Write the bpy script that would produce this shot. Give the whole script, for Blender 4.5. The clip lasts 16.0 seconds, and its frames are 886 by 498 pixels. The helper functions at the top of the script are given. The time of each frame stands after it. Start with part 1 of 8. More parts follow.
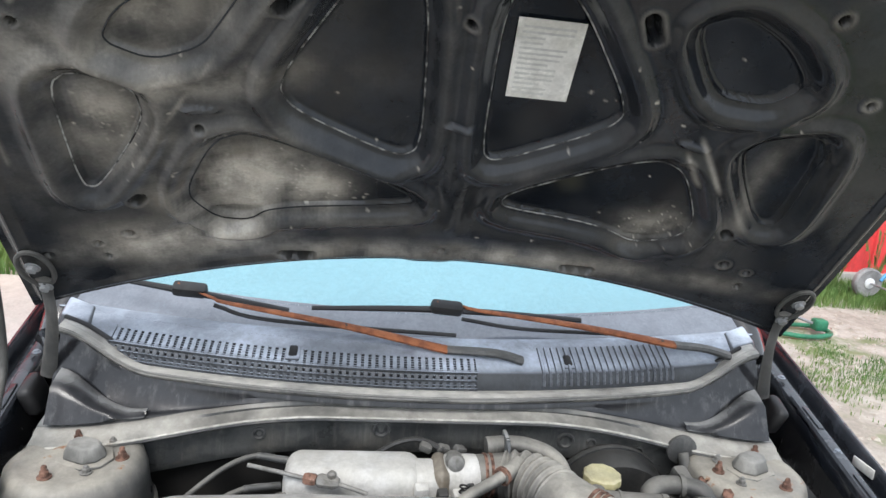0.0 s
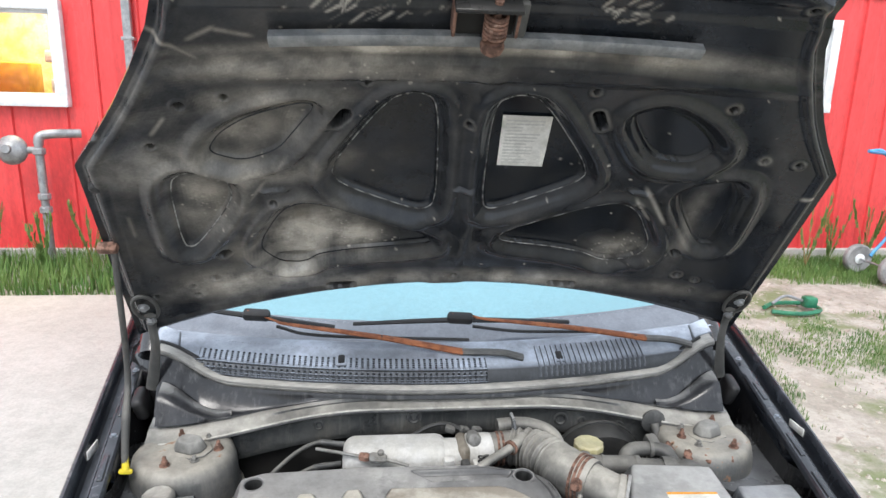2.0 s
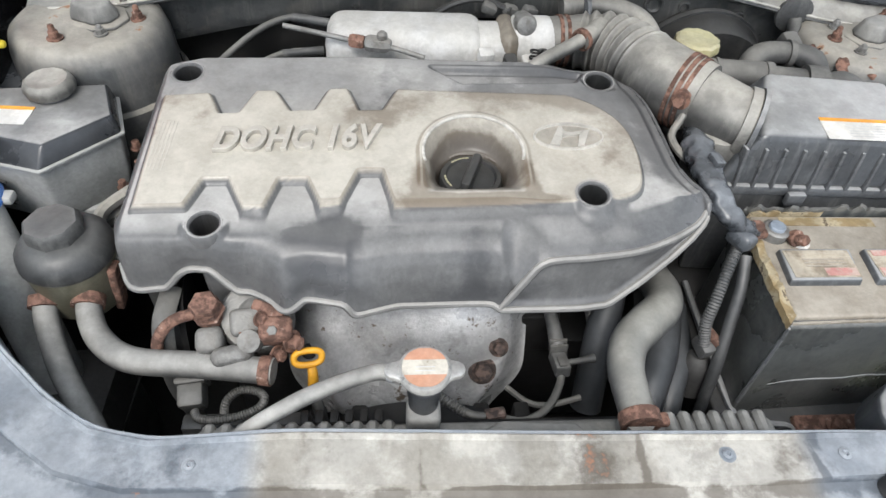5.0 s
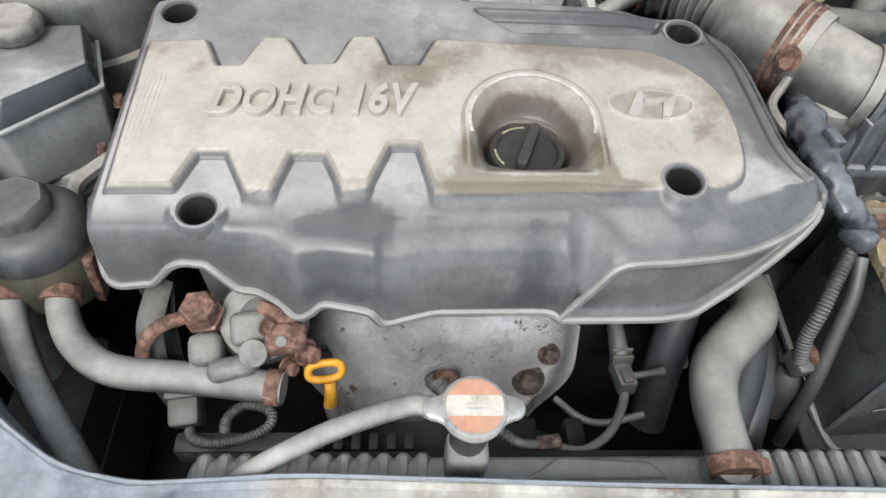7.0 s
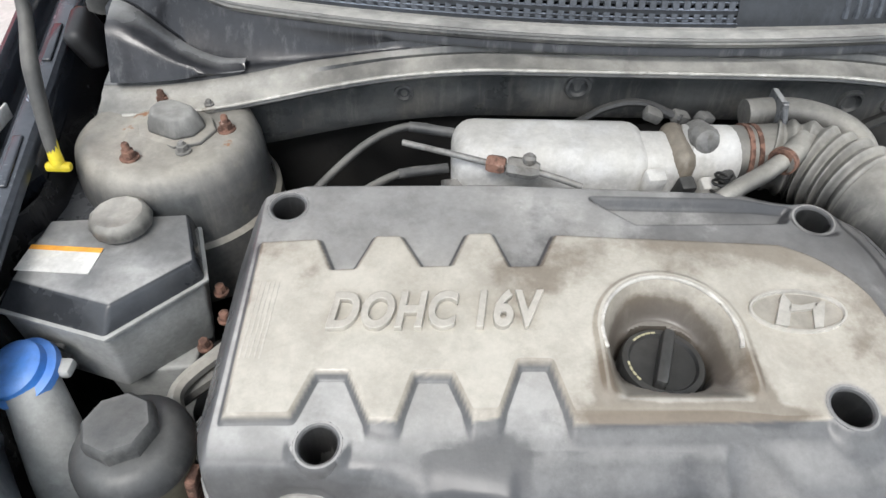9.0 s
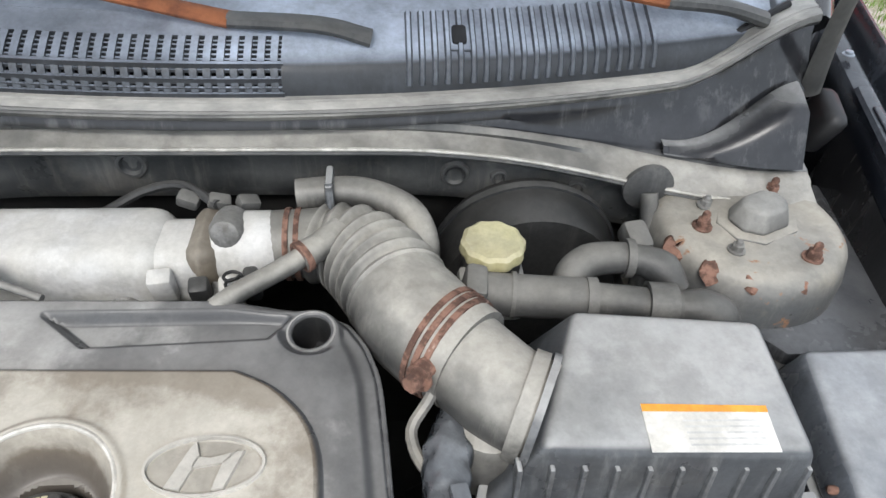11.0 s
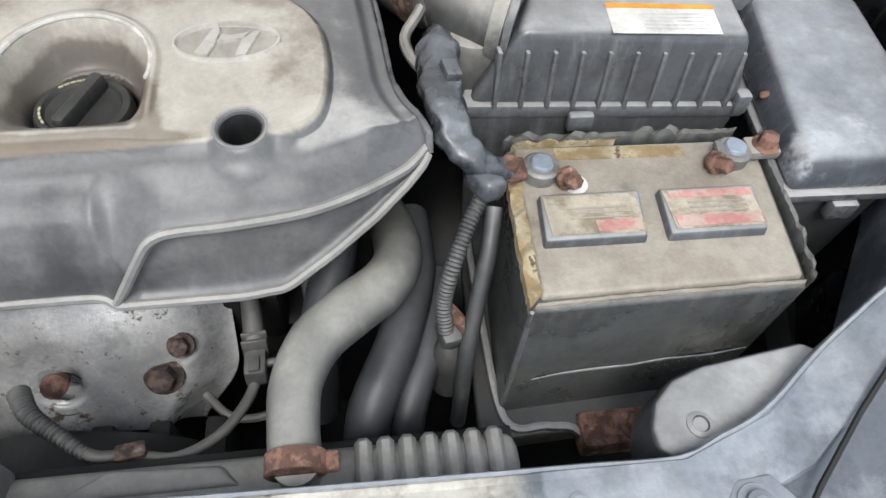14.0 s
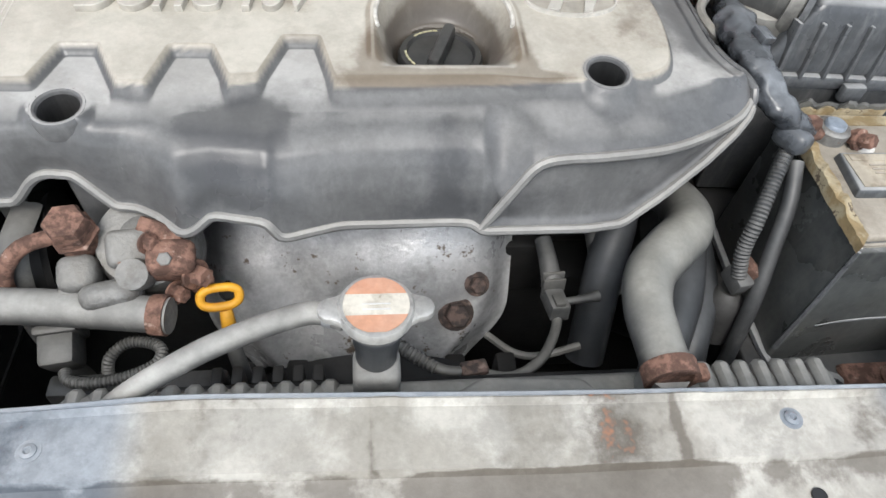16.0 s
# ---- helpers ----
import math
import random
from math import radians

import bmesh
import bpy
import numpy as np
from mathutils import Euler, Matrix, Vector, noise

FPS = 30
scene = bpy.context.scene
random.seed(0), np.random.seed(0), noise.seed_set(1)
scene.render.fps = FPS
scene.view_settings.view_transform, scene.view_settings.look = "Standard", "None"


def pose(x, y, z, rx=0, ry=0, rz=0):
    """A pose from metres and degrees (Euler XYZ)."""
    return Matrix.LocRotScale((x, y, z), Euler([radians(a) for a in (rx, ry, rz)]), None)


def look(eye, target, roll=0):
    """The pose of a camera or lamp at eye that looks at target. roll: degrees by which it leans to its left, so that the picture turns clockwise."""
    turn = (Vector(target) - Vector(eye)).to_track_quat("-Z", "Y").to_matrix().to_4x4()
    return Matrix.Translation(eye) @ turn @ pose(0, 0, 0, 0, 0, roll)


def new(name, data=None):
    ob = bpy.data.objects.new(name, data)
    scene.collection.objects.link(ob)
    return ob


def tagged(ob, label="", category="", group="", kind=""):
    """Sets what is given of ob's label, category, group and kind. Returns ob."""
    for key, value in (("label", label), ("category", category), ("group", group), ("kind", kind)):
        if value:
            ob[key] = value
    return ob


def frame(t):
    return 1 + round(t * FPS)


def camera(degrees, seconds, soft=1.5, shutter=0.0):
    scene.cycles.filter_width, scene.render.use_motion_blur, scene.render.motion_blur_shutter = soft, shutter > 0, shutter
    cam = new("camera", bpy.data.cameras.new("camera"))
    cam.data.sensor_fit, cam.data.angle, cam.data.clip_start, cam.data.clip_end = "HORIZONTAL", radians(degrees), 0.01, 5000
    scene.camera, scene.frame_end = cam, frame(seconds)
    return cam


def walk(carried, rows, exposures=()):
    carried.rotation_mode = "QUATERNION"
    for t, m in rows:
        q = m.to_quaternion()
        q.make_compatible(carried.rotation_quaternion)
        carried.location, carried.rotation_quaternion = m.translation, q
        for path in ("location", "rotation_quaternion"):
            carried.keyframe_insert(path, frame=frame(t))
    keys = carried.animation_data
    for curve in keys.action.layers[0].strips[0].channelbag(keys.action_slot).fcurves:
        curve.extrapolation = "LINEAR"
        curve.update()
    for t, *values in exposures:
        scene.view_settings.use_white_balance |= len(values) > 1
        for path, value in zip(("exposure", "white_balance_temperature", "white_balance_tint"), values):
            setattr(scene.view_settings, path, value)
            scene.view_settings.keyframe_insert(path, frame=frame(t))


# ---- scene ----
cam = camera(69.2, 16.0)
PATH = [
    (0, (-0.125, -0.375, 1.481), (0.104, 1.56, 1.031), 4.7),
    (0.5, (-0.135, -0.459, 1.533), (0.109, 1.502, 1.226), 3.3),
    (1, (-0.183, -0.588, 1.574), (0.113, 1.378, 1.355), 2.9),
    (1.5, (-0.169, -0.665, 1.605), (0.069, 1.307, 1.369), 2.0),
    (2, (-0.174, -0.651, 1.621), (0.037, 1.28, 1.144), 1.5),
    (2.5, (-0.15, -0.526, 1.6), (-0.002, 1.298, 0.793), 0.7),
    (3, (-0.088, -0.402, 1.512), (-0.042, 1.293, 0.45), 0.3),
    (3.5, (-0.089, -0.309, 1.486), (0.004, 1.186, 0.161), 1.5),
    (4, (-0.119, -0.287, 1.477), (-0.012, 1.091, 0.032), 2.9),
    (4.2, (-0.125, -0.293, 1.446), (0.04, 1.069, -0.009), 4.1),
    (6.3, (-0.175, -0.162, 1.295), (-0.045, 1.101, -0.251), 5.9),
    (6.5, (-0.174, -0.153, 1.287), (-0.024, 1.08, -0.281), 6.9),
    (7, (-0.173, -0.134, 1.272), (-0.049, 1.078, -0.314), 5.5),
    (7.5, (-0.21, -0.118, 1.263), (-0.056, 1.154, -0.272), 6.3),
    (8, (-0.285, -0.085, 1.275), (-0.22, 1.282, -0.183), 3.7),
    (8.2, (-0.311, -0.068, 1.285), (-0.315, 1.307, -0.167), 2.1),
    (10.5, (0.06, 0.057, 1.323), (0.182, 1.528, -0.026), 1.7),
    (11, (0.183, 0.1, 1.305), (0.357, 1.562, -0.048), 3.8),
    (11.5, (0.266, 0.118, 1.295), (0.479, 1.589, -0.044), 5.2),
    (12, (0.294, 0.078, 1.293), (0.543, 1.527, -0.064), 6.1),
    (12.5, (0.292, 0.013, 1.276), (0.533, 1.381, -0.163), 5.3),
    (13, (0.281, -0.043, 1.249), (0.515, 1.248, -0.261), 4.9),
    (13.5, (0.233, -0.084, 1.219), (0.466, 1.125, -0.356), 4.6),
    (14, (0.152, -0.113, 1.209), (0.4, 1.052, -0.397), 6.2),
    (14.5, (0.084, -0.153, 1.217), (0.437, 1.072, -0.324), 10.4),
    (15, (0.029, -0.183, 1.216), (0.437, 1.03, -0.321), 12.1),
    (15.5, (-0.032, -0.178, 1.201), (0.341, 1.018, -0.358), 10.9),
    (16, (-0.128, -0.17, 1.18), (0.122, 1.059, -0.378), 8.1),
]
EXPOSURE = 0.72
walk(cam, [(t, look(eye, target, roll)) for t, eye, target, roll in PATH], [(0, EXPOSURE), (16, EXPOSURE)])
SKY, SUN = 0.12, 1.6

# ---- world and light: a bright overcast sky with a broad soft sun ----
world = bpy.data.worlds.new("sky")
scene.world = world
world.use_nodes = True
wn, wl = world.node_tree.nodes, world.node_tree.links
wn.clear()
sky = wn.new("ShaderNodeTexSky")
sky.sky_type, sky.sun_disc = "NISHITA", False
sky.sun_elevation, sky.sun_rotation = radians(58), radians(200)
sky.air_density, sky.dust_density = 1.0, 4.0
cloud = wn.new("ShaderNodeMix")
cloud.data_type = "RGBA"
cloud.inputs[0].default_value = 0.72
cloud.inputs[7].default_value = (8.7, 9.45, 10.4, 1)
wl.new(sky.outputs[0], cloud.inputs[6])
back = wn.new("ShaderNodeBackground")
back.inputs[1].default_value = SKY
wl.new(cloud.outputs[2], back.inputs[0])
wout = wn.new("ShaderNodeOutputWorld")
wl.new(back.outputs[0], wout.inputs[0])
sun = new("sun", bpy.data.lights.new("sun", "SUN"))
sun.data.energy, sun.data.angle, sun.data.color = SUN, radians(25), (1.0, 0.98, 0.95)
sun.matrix_world = look((-1.0, -3.4, 5.2), (0, 0, 0))


# ---- materials ----
def rgb(*c):
    return (c[0], c[1], c[2], 1)


def mat(name, c1, c2=None, rough=0.6, metal=0.0, scale=9, fine=160, bump=0.25, dust=None, dust_amt=0.6, dust_scale=14,
        spots=None, spot_scale=60, spot_at=0.66, stains=None, stain_at=0.6, stain_scale=7, rough_var=0.15, stretch=(1, 1, 1),
        coat=0.0, vary=0.0, soft=0.12, alt=None, mottle=0.17, edge=0.20, streak=0.16, settle=(0.05, 0.97), grit=0.05, spec=0.5):
    """A procedural surface: two tones, fine grain, settled dust on upward faces, chips and stains."""
    m = bpy.data.materials.new(name)
    m.use_nodes = True
    n, l = m.node_tree.nodes, m.node_tree.links
    b = n["Principled BSDF"]
    tc = n.new("ShaderNodeTexCoord")
    mp = n.new("ShaderNodeMapping")
    mp.inputs["Scale"].default_value = stretch
    l.new(tc.outputs["Object"], mp.inputs[0])
    c2 = c2 or tuple(v * 0.75 for v in c1)

    def noise_node(s, detail=6, r=0.6):
        k = n.new("ShaderNodeTexNoise")
        k.inputs["Scale"].default_value, k.inputs["Detail"].default_value, k.inputs["Roughness"].default_value = s, detail, r
        l.new(mp.outputs[0], k.inputs["Vector"])
        return k.outputs[0]

    def span(v, a, z, lo=0.0, hi=1.0):
        k = n.new("ShaderNodeMapRange")
        k.interpolation_type = "SMOOTHSTEP"
        for i, q in enumerate((a, z, lo, hi)):
            k.inputs[i + 1].default_value = q
        l.new(v, k.inputs[0])
        return k.outputs[0]

    def mix(f, a, z, blend="MIX"):
        k = n.new("ShaderNodeMix")
        k.data_type, k.blend_type = "RGBA", blend
        for i, q in ((0, f), (6, a), (7, z)):
            if isinstance(q, (int, float)):
                k.inputs[i].default_value = q
            elif isinstance(q, tuple):
                k.inputs[i].default_value = rgb(*q)
            else:
                l.new(q, k.inputs[i])
        return k.outputs[2]

    def mul(a, z):
        k = n.new("ShaderNodeMath")
        k.operation = "MULTIPLY"
        for i, q in enumerate((a, z)):
            if isinstance(q, (int, float)):
                k.inputs[i].default_value = q
            else:
                l.new(q, k.inputs[i])
        return k.outputs[0]

    big, small = noise_node(scale), noise_node(fine, 4)
    if alt:
        # a second tone of the same moulding, where the mesh's 'plate' attribute says so
        at = n.new("ShaderNodeAttribute")
        at.attribute_name = "plate"
        c1, c2, dust, stains = (mix(at.outputs["Fac"], a, alt[k]) for a, k in ((c1, "c1"), (c2, "c2"), (dust, "dust"), (stains, "stains")))
    col = mix(span(big, 0.42, 0.58), c1, c2)
    col = mix(1.0, col, mix(span(small, 0.3, 0.7), (0.92, 0.92, 0.92), (1.05, 1.05, 1.05)), "MULTIPLY")
    if mottle:
        blot = mix(span(noise_node(15, 10, 0.72), 0.43, 0.56), (1 - mottle,) * 3, (1 + mottle * 0.3,) * 3)
        col = mix(1.0, col, blot, "MULTIPLY")
    if vary:
        oi = n.new("ShaderNodeObjectInfo")
        col = mix(1.0, col, mix(oi.outputs["Random"], (1 - vary,) * 3, (1 + vary,) * 3), "MULTIPLY")
    if stains:
        sn = noise_node(stain_scale, 8, 0.65)
        if alt:
            # more stain where the mesh's 'worn' attribute says that grime has settled
            wr = n.new("ShaderNodeAttribute")
            wr.attribute_name = "worn"
            add = n.new("ShaderNodeMath")
            add.operation, add.inputs[1].default_value = "MULTIPLY_ADD", 0.22
            l.new(wr.outputs["Fac"], add.inputs[0])
            l.new(sn, add.inputs[2])
            sn = add.outputs[0]
        stained = mul(span(sn, stain_at, stain_at + soft), 0.85)
        col = mix(stained, col, stains)
    rough_out = span(big, 0.3, 0.7, max(0.03, rough - rough_var), min(1.0, rough + rough_var))
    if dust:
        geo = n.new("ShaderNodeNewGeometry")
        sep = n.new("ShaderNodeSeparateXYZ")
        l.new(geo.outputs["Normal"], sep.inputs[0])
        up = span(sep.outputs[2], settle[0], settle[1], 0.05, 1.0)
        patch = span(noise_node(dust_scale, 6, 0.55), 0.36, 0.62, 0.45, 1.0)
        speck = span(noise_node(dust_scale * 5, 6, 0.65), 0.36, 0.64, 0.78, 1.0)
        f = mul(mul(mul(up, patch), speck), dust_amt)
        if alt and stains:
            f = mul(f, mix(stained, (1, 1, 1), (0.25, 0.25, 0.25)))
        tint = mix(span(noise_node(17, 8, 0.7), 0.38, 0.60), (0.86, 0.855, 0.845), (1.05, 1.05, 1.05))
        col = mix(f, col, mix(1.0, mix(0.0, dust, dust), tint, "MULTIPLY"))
        if streak:
            # runs of dirt down the sides
            mq = n.new("ShaderNodeMapping")
            mq.inputs["Scale"].default_value = (1, 1, 0.07)
            l.new(tc.outputs["Object"], mq.inputs[0])
            run = n.new("ShaderNodeTexNoise")
            run.inputs["Scale"].default_value, run.inputs["Detail"].default_value, run.inputs["Roughness"].default_value = 55, 7, 0.7
            l.new(mq.outputs[0], run.inputs["Vector"])
            side = span(sep.outputs[2], 0.35, 0.85, 1.0, 0.0)
            col = mix(mul(mul(span(run.outputs[0], 0.50, 0.68), side), streak), col, dust)
        if edge:
            # rubbed and dusty edges
            worn_edge = mul(span(geo.outputs["Pointiness"], 0.525, 0.60), edge)
            col = mix(mul(worn_edge, span(small, 0.35, 0.6, 0.5, 1.0)), col, mix(1.0, mix(0.0, dust, dust), (1.12, 1.12, 1.12), "MULTIPLY"))
        k = n.new("ShaderNodeMix")
        l.new(f, k.inputs[0])
        l.new(rough_out, k.inputs[2])
        k.inputs[3].default_value = 0.60
        rough_out = k.outputs[0]
    if grit:
        # smudges and fine dirt over paint and dust alike
        col = mix(1.0, col, mix(span(noise_node(48, 9, 0.78), 0.40, 0.60), (1 - grit,) * 3, (1 + grit * 0.45,) * 3), "MULTIPLY")
        col = mix(1.0, col, mix(span(noise_node(210, 5, 0.7), 0.36, 0.62), (1 - grit * 0.7,) * 3, (1 + grit * 0.35,) * 3), "MULTIPLY")
    if spots:
        col = mix(span(noise_node(spot_scale, 5, 0.7), spot_at, spot_at + 0.05), col, spots)
    l.new(col, b.inputs["Base Color"])
    l.new(rough_out, b.inputs["Roughness"])
    b.inputs["Metallic"].default_value = metal
    b.inputs["Coat Weight"].default_value = coat
    b.inputs["Specular IOR Level"].default_value = spec
    if bump:
        k = n.new("ShaderNodeBump")
        k.inputs["Strength"].default_value, k.inputs["Distance"].default_value = bump * 0.8, 0.0014
        both = n.new("ShaderNodeMath")
        both.operation, both.inputs[1].default_value = "MULTIPLY_ADD", 0.4
        l.new(noise_node(55, 6, 0.65), both.inputs[0])
        l.new(small, both.inputs[2])
        l.new(both.outputs[0], k.inputs["Height"])
        l.new(k.outputs[0], b.inputs["Normal"])
    return m


DUST = (0.42, 0.39, 0.345)
DUST_GREY = (0.36, 0.36, 0.355)
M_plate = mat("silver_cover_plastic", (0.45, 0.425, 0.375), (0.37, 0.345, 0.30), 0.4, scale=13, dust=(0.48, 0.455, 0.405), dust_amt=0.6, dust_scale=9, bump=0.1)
# its dust keeps to near-level faces, so the rolled front stays darker
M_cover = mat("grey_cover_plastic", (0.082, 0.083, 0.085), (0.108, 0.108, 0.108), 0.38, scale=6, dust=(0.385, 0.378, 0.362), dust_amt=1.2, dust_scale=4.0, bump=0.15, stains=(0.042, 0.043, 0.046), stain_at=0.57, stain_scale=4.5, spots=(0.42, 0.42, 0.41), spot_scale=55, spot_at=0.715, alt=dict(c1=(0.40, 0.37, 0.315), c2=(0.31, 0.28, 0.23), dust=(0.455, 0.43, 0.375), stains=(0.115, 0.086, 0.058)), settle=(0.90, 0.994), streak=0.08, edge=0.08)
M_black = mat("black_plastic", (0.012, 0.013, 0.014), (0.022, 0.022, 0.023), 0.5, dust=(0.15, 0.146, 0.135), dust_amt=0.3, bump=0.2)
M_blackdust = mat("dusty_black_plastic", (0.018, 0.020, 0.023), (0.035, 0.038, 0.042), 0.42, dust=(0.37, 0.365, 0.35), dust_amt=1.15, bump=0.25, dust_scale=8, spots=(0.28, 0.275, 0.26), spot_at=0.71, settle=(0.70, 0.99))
M_field = mat("worn_badge_field", (0.36, 0.335, 0.29), (0.30, 0.28, 0.24), 0.5, scale=40, bump=0.2)
M_badge = mat("silver_badge_plastic", (0.47, 0.45, 0.41), (0.40, 0.38, 0.34), 0.32, scale=20, dust=(0.46, 0.44, 0.39), dust_amt=0.5, bump=0.1, edge=0)
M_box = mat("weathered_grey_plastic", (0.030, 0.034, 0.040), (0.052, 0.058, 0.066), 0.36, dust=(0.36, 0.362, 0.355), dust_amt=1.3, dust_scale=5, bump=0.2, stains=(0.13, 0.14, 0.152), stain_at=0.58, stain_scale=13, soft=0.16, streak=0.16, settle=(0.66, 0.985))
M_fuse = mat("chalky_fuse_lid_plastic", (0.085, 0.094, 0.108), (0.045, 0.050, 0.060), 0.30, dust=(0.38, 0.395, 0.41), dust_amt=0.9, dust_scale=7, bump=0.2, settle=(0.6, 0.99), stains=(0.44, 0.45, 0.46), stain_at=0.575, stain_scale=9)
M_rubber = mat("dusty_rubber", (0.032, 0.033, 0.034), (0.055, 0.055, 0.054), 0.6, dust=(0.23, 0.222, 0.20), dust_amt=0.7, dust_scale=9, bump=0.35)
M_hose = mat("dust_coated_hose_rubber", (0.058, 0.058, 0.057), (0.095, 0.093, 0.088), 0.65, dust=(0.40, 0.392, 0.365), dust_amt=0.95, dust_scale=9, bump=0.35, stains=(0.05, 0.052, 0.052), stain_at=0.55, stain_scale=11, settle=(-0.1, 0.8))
M_rust = mat("rusty_steel", (0.235, 0.128, 0.092), (0.105, 0.058, 0.043), 0.85, metal=0.1, scale=85, fine=320, bump=0.9, stains=(0.40, 0.29, 0.235), stain_at=0.60, stain_scale=75, soft=0.1)
M_darkrust = mat("burnt_brown_steel", (0.105, 0.068, 0.055), (0.042, 0.032, 0.028), 0.8, metal=0.1, scale=110, fine=340, bump=0.9, stains=(0.26, 0.20, 0.17), stain_at=0.60, stain_scale=60)
M_capmetal = mat("dull_scuffed_cap_steel", (0.47, 0.465, 0.445), (0.33, 0.325, 0.31), 0.42, metal=0.4, scale=60, bump=0.25, stains=(0.24, 0.22, 0.19), stain_at=0.60, stain_scale=70)
M_terminal = mat("blue_grey_lead_terminal", (0.30, 0.345, 0.40), (0.22, 0.25, 0.29), 0.5, scale=60, metal=0.2, bump=0.5, stains=(0.50, 0.50, 0.48), stain_at=0.58, stain_scale=60)
M_alu = mat("cast_aluminium", (0.22, 0.22, 0.215), (0.13, 0.128, 0.122), 0.55, metal=0.3, scale=26, dust=(0.31, 0.30, 0.275), dust_amt=0.6, bump=0.9, fine=220, stains=(0.055, 0.047, 0.04), stain_at=0.52, stain_scale=38, spots=(0.22, 0.11, 0.07), spot_scale=45, spot_at=0.66)
M_heat = mat("pitted_heat_shield_metal", (0.50, 0.50, 0.50), (0.34, 0.34, 0.338), 0.34, metal=0.30, scale=11, fine=240, dust=(0.52, 0.515, 0.50), dust_amt=0.5, dust_scale=8, bump=0.5, spots=(0.14, 0.11, 0.085), spot_scale=48, spot_at=0.60, stains=(0.24, 0.235, 0.225), stain_at=0.56, stain_scale=22)
M_white = mat("chalky_white_cast_metal", (0.58, 0.575, 0.56), (0.46, 0.45, 0.42), 0.6, scale=14, dust=(0.58, 0.565, 0.53), dust_amt=0.7, bump=0.35, stains=(0.20, 0.17, 0.13), stain_at=0.60, stain_scale=13)
M_paint = mat("black_car_paint", (0.006, 0.006, 0.008), (0.009, 0.009, 0.011), 0.22, scale=5, bump=0.0, coat=0.5, rough_var=0.05, dust=(0.10, 0.10, 0.10), dust_amt=0.12, grit=0.05)
M_red_paint = mat("dark_red_car_paint", (0.16, 0.008, 0.008), (0.13, 0.006, 0.006), 0.25, bump=0.0, coat=0.6, grit=0.05)
M_rail = mat("satin_black_rail_paint", (0.006, 0.007, 0.010), (0.010, 0.012, 0.016), 0.13, rough_var=0.05, scale=8, bump=0.05, dust=(0.16, 0.175, 0.20), dust_amt=0.30, dust_scale=9, stains=(0.035, 0.040, 0.050), stain_at=0.60, stain_scale=14, streak=0.05, edge=0.1)
M_innerblack = mat("dusty_black_inner_paint", (0.010, 0.010, 0.012), (0.018, 0.018, 0.019), 0.20, dust=(0.17, 0.163, 0.148), dust_amt=0.35, dust_scale=6, bump=0.15)
M_support = mat("grimy_radiator_support_paint", (0.23, 0.215, 0.185), (0.44, 0.425, 0.385), 0.40, scale=13, dust=(0.42, 0.40, 0.355), dust_amt=0.55, dust_scale=8, stains=(0.085, 0.070, 0.055), stain_at=0.575, stain_scale=11, spec=0.35, spots=(0.29, 0.145, 0.09), spot_scale=11, spot_at=0.665, mottle=0.3, bump=0.3, alt=dict(c1=(0.12, 0.138, 0.16), c2=(0.24, 0.262, 0.285), dust=(0.32, 0.34, 0.36), stains=(0.05, 0.06, 0.075)))
M_endpaint = mat("blue_grey_bracket_paint", (0.14, 0.165, 0.195), (0.20, 0.225, 0.25), 0.4, scale=12, dust=(0.34, 0.355, 0.365), dust_amt=0.6, stains=(0.07, 0.08, 0.095), stain_at=0.56, stain_scale=14, spots=(0.30, 0.15, 0.09), spot_scale=22, spot_at=0.70)
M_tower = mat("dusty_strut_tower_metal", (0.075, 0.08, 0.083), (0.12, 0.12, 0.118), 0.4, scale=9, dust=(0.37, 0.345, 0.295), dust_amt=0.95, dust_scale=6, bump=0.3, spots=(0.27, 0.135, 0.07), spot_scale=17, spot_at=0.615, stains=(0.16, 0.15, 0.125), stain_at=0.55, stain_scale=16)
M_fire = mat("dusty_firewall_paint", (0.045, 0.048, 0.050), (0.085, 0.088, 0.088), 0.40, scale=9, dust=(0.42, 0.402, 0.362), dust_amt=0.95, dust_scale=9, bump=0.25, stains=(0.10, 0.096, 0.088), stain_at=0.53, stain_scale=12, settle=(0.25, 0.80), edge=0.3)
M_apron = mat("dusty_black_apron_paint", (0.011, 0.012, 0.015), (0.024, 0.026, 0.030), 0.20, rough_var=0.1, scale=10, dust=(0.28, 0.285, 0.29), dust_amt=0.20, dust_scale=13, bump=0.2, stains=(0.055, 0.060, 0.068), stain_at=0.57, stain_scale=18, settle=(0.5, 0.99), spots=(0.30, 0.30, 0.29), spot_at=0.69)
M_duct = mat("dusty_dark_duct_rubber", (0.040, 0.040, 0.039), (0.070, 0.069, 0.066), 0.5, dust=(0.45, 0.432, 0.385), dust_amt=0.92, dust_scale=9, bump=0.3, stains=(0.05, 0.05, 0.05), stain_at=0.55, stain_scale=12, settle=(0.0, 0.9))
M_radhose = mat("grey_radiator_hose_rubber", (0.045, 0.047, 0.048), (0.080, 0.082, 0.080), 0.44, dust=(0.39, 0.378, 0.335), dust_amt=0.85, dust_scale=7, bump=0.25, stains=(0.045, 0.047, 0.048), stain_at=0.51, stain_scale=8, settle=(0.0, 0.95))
M_darkhose = mat("dark_coolant_hose_rubber", (0.013, 0.015, 0.017), (0.024, 0.026, 0.029), 0.42, dust=(0.11, 0.115, 0.12), dust_amt=0.5, dust_scale=9, bump=0.2, settle=(0.1, 1.0))
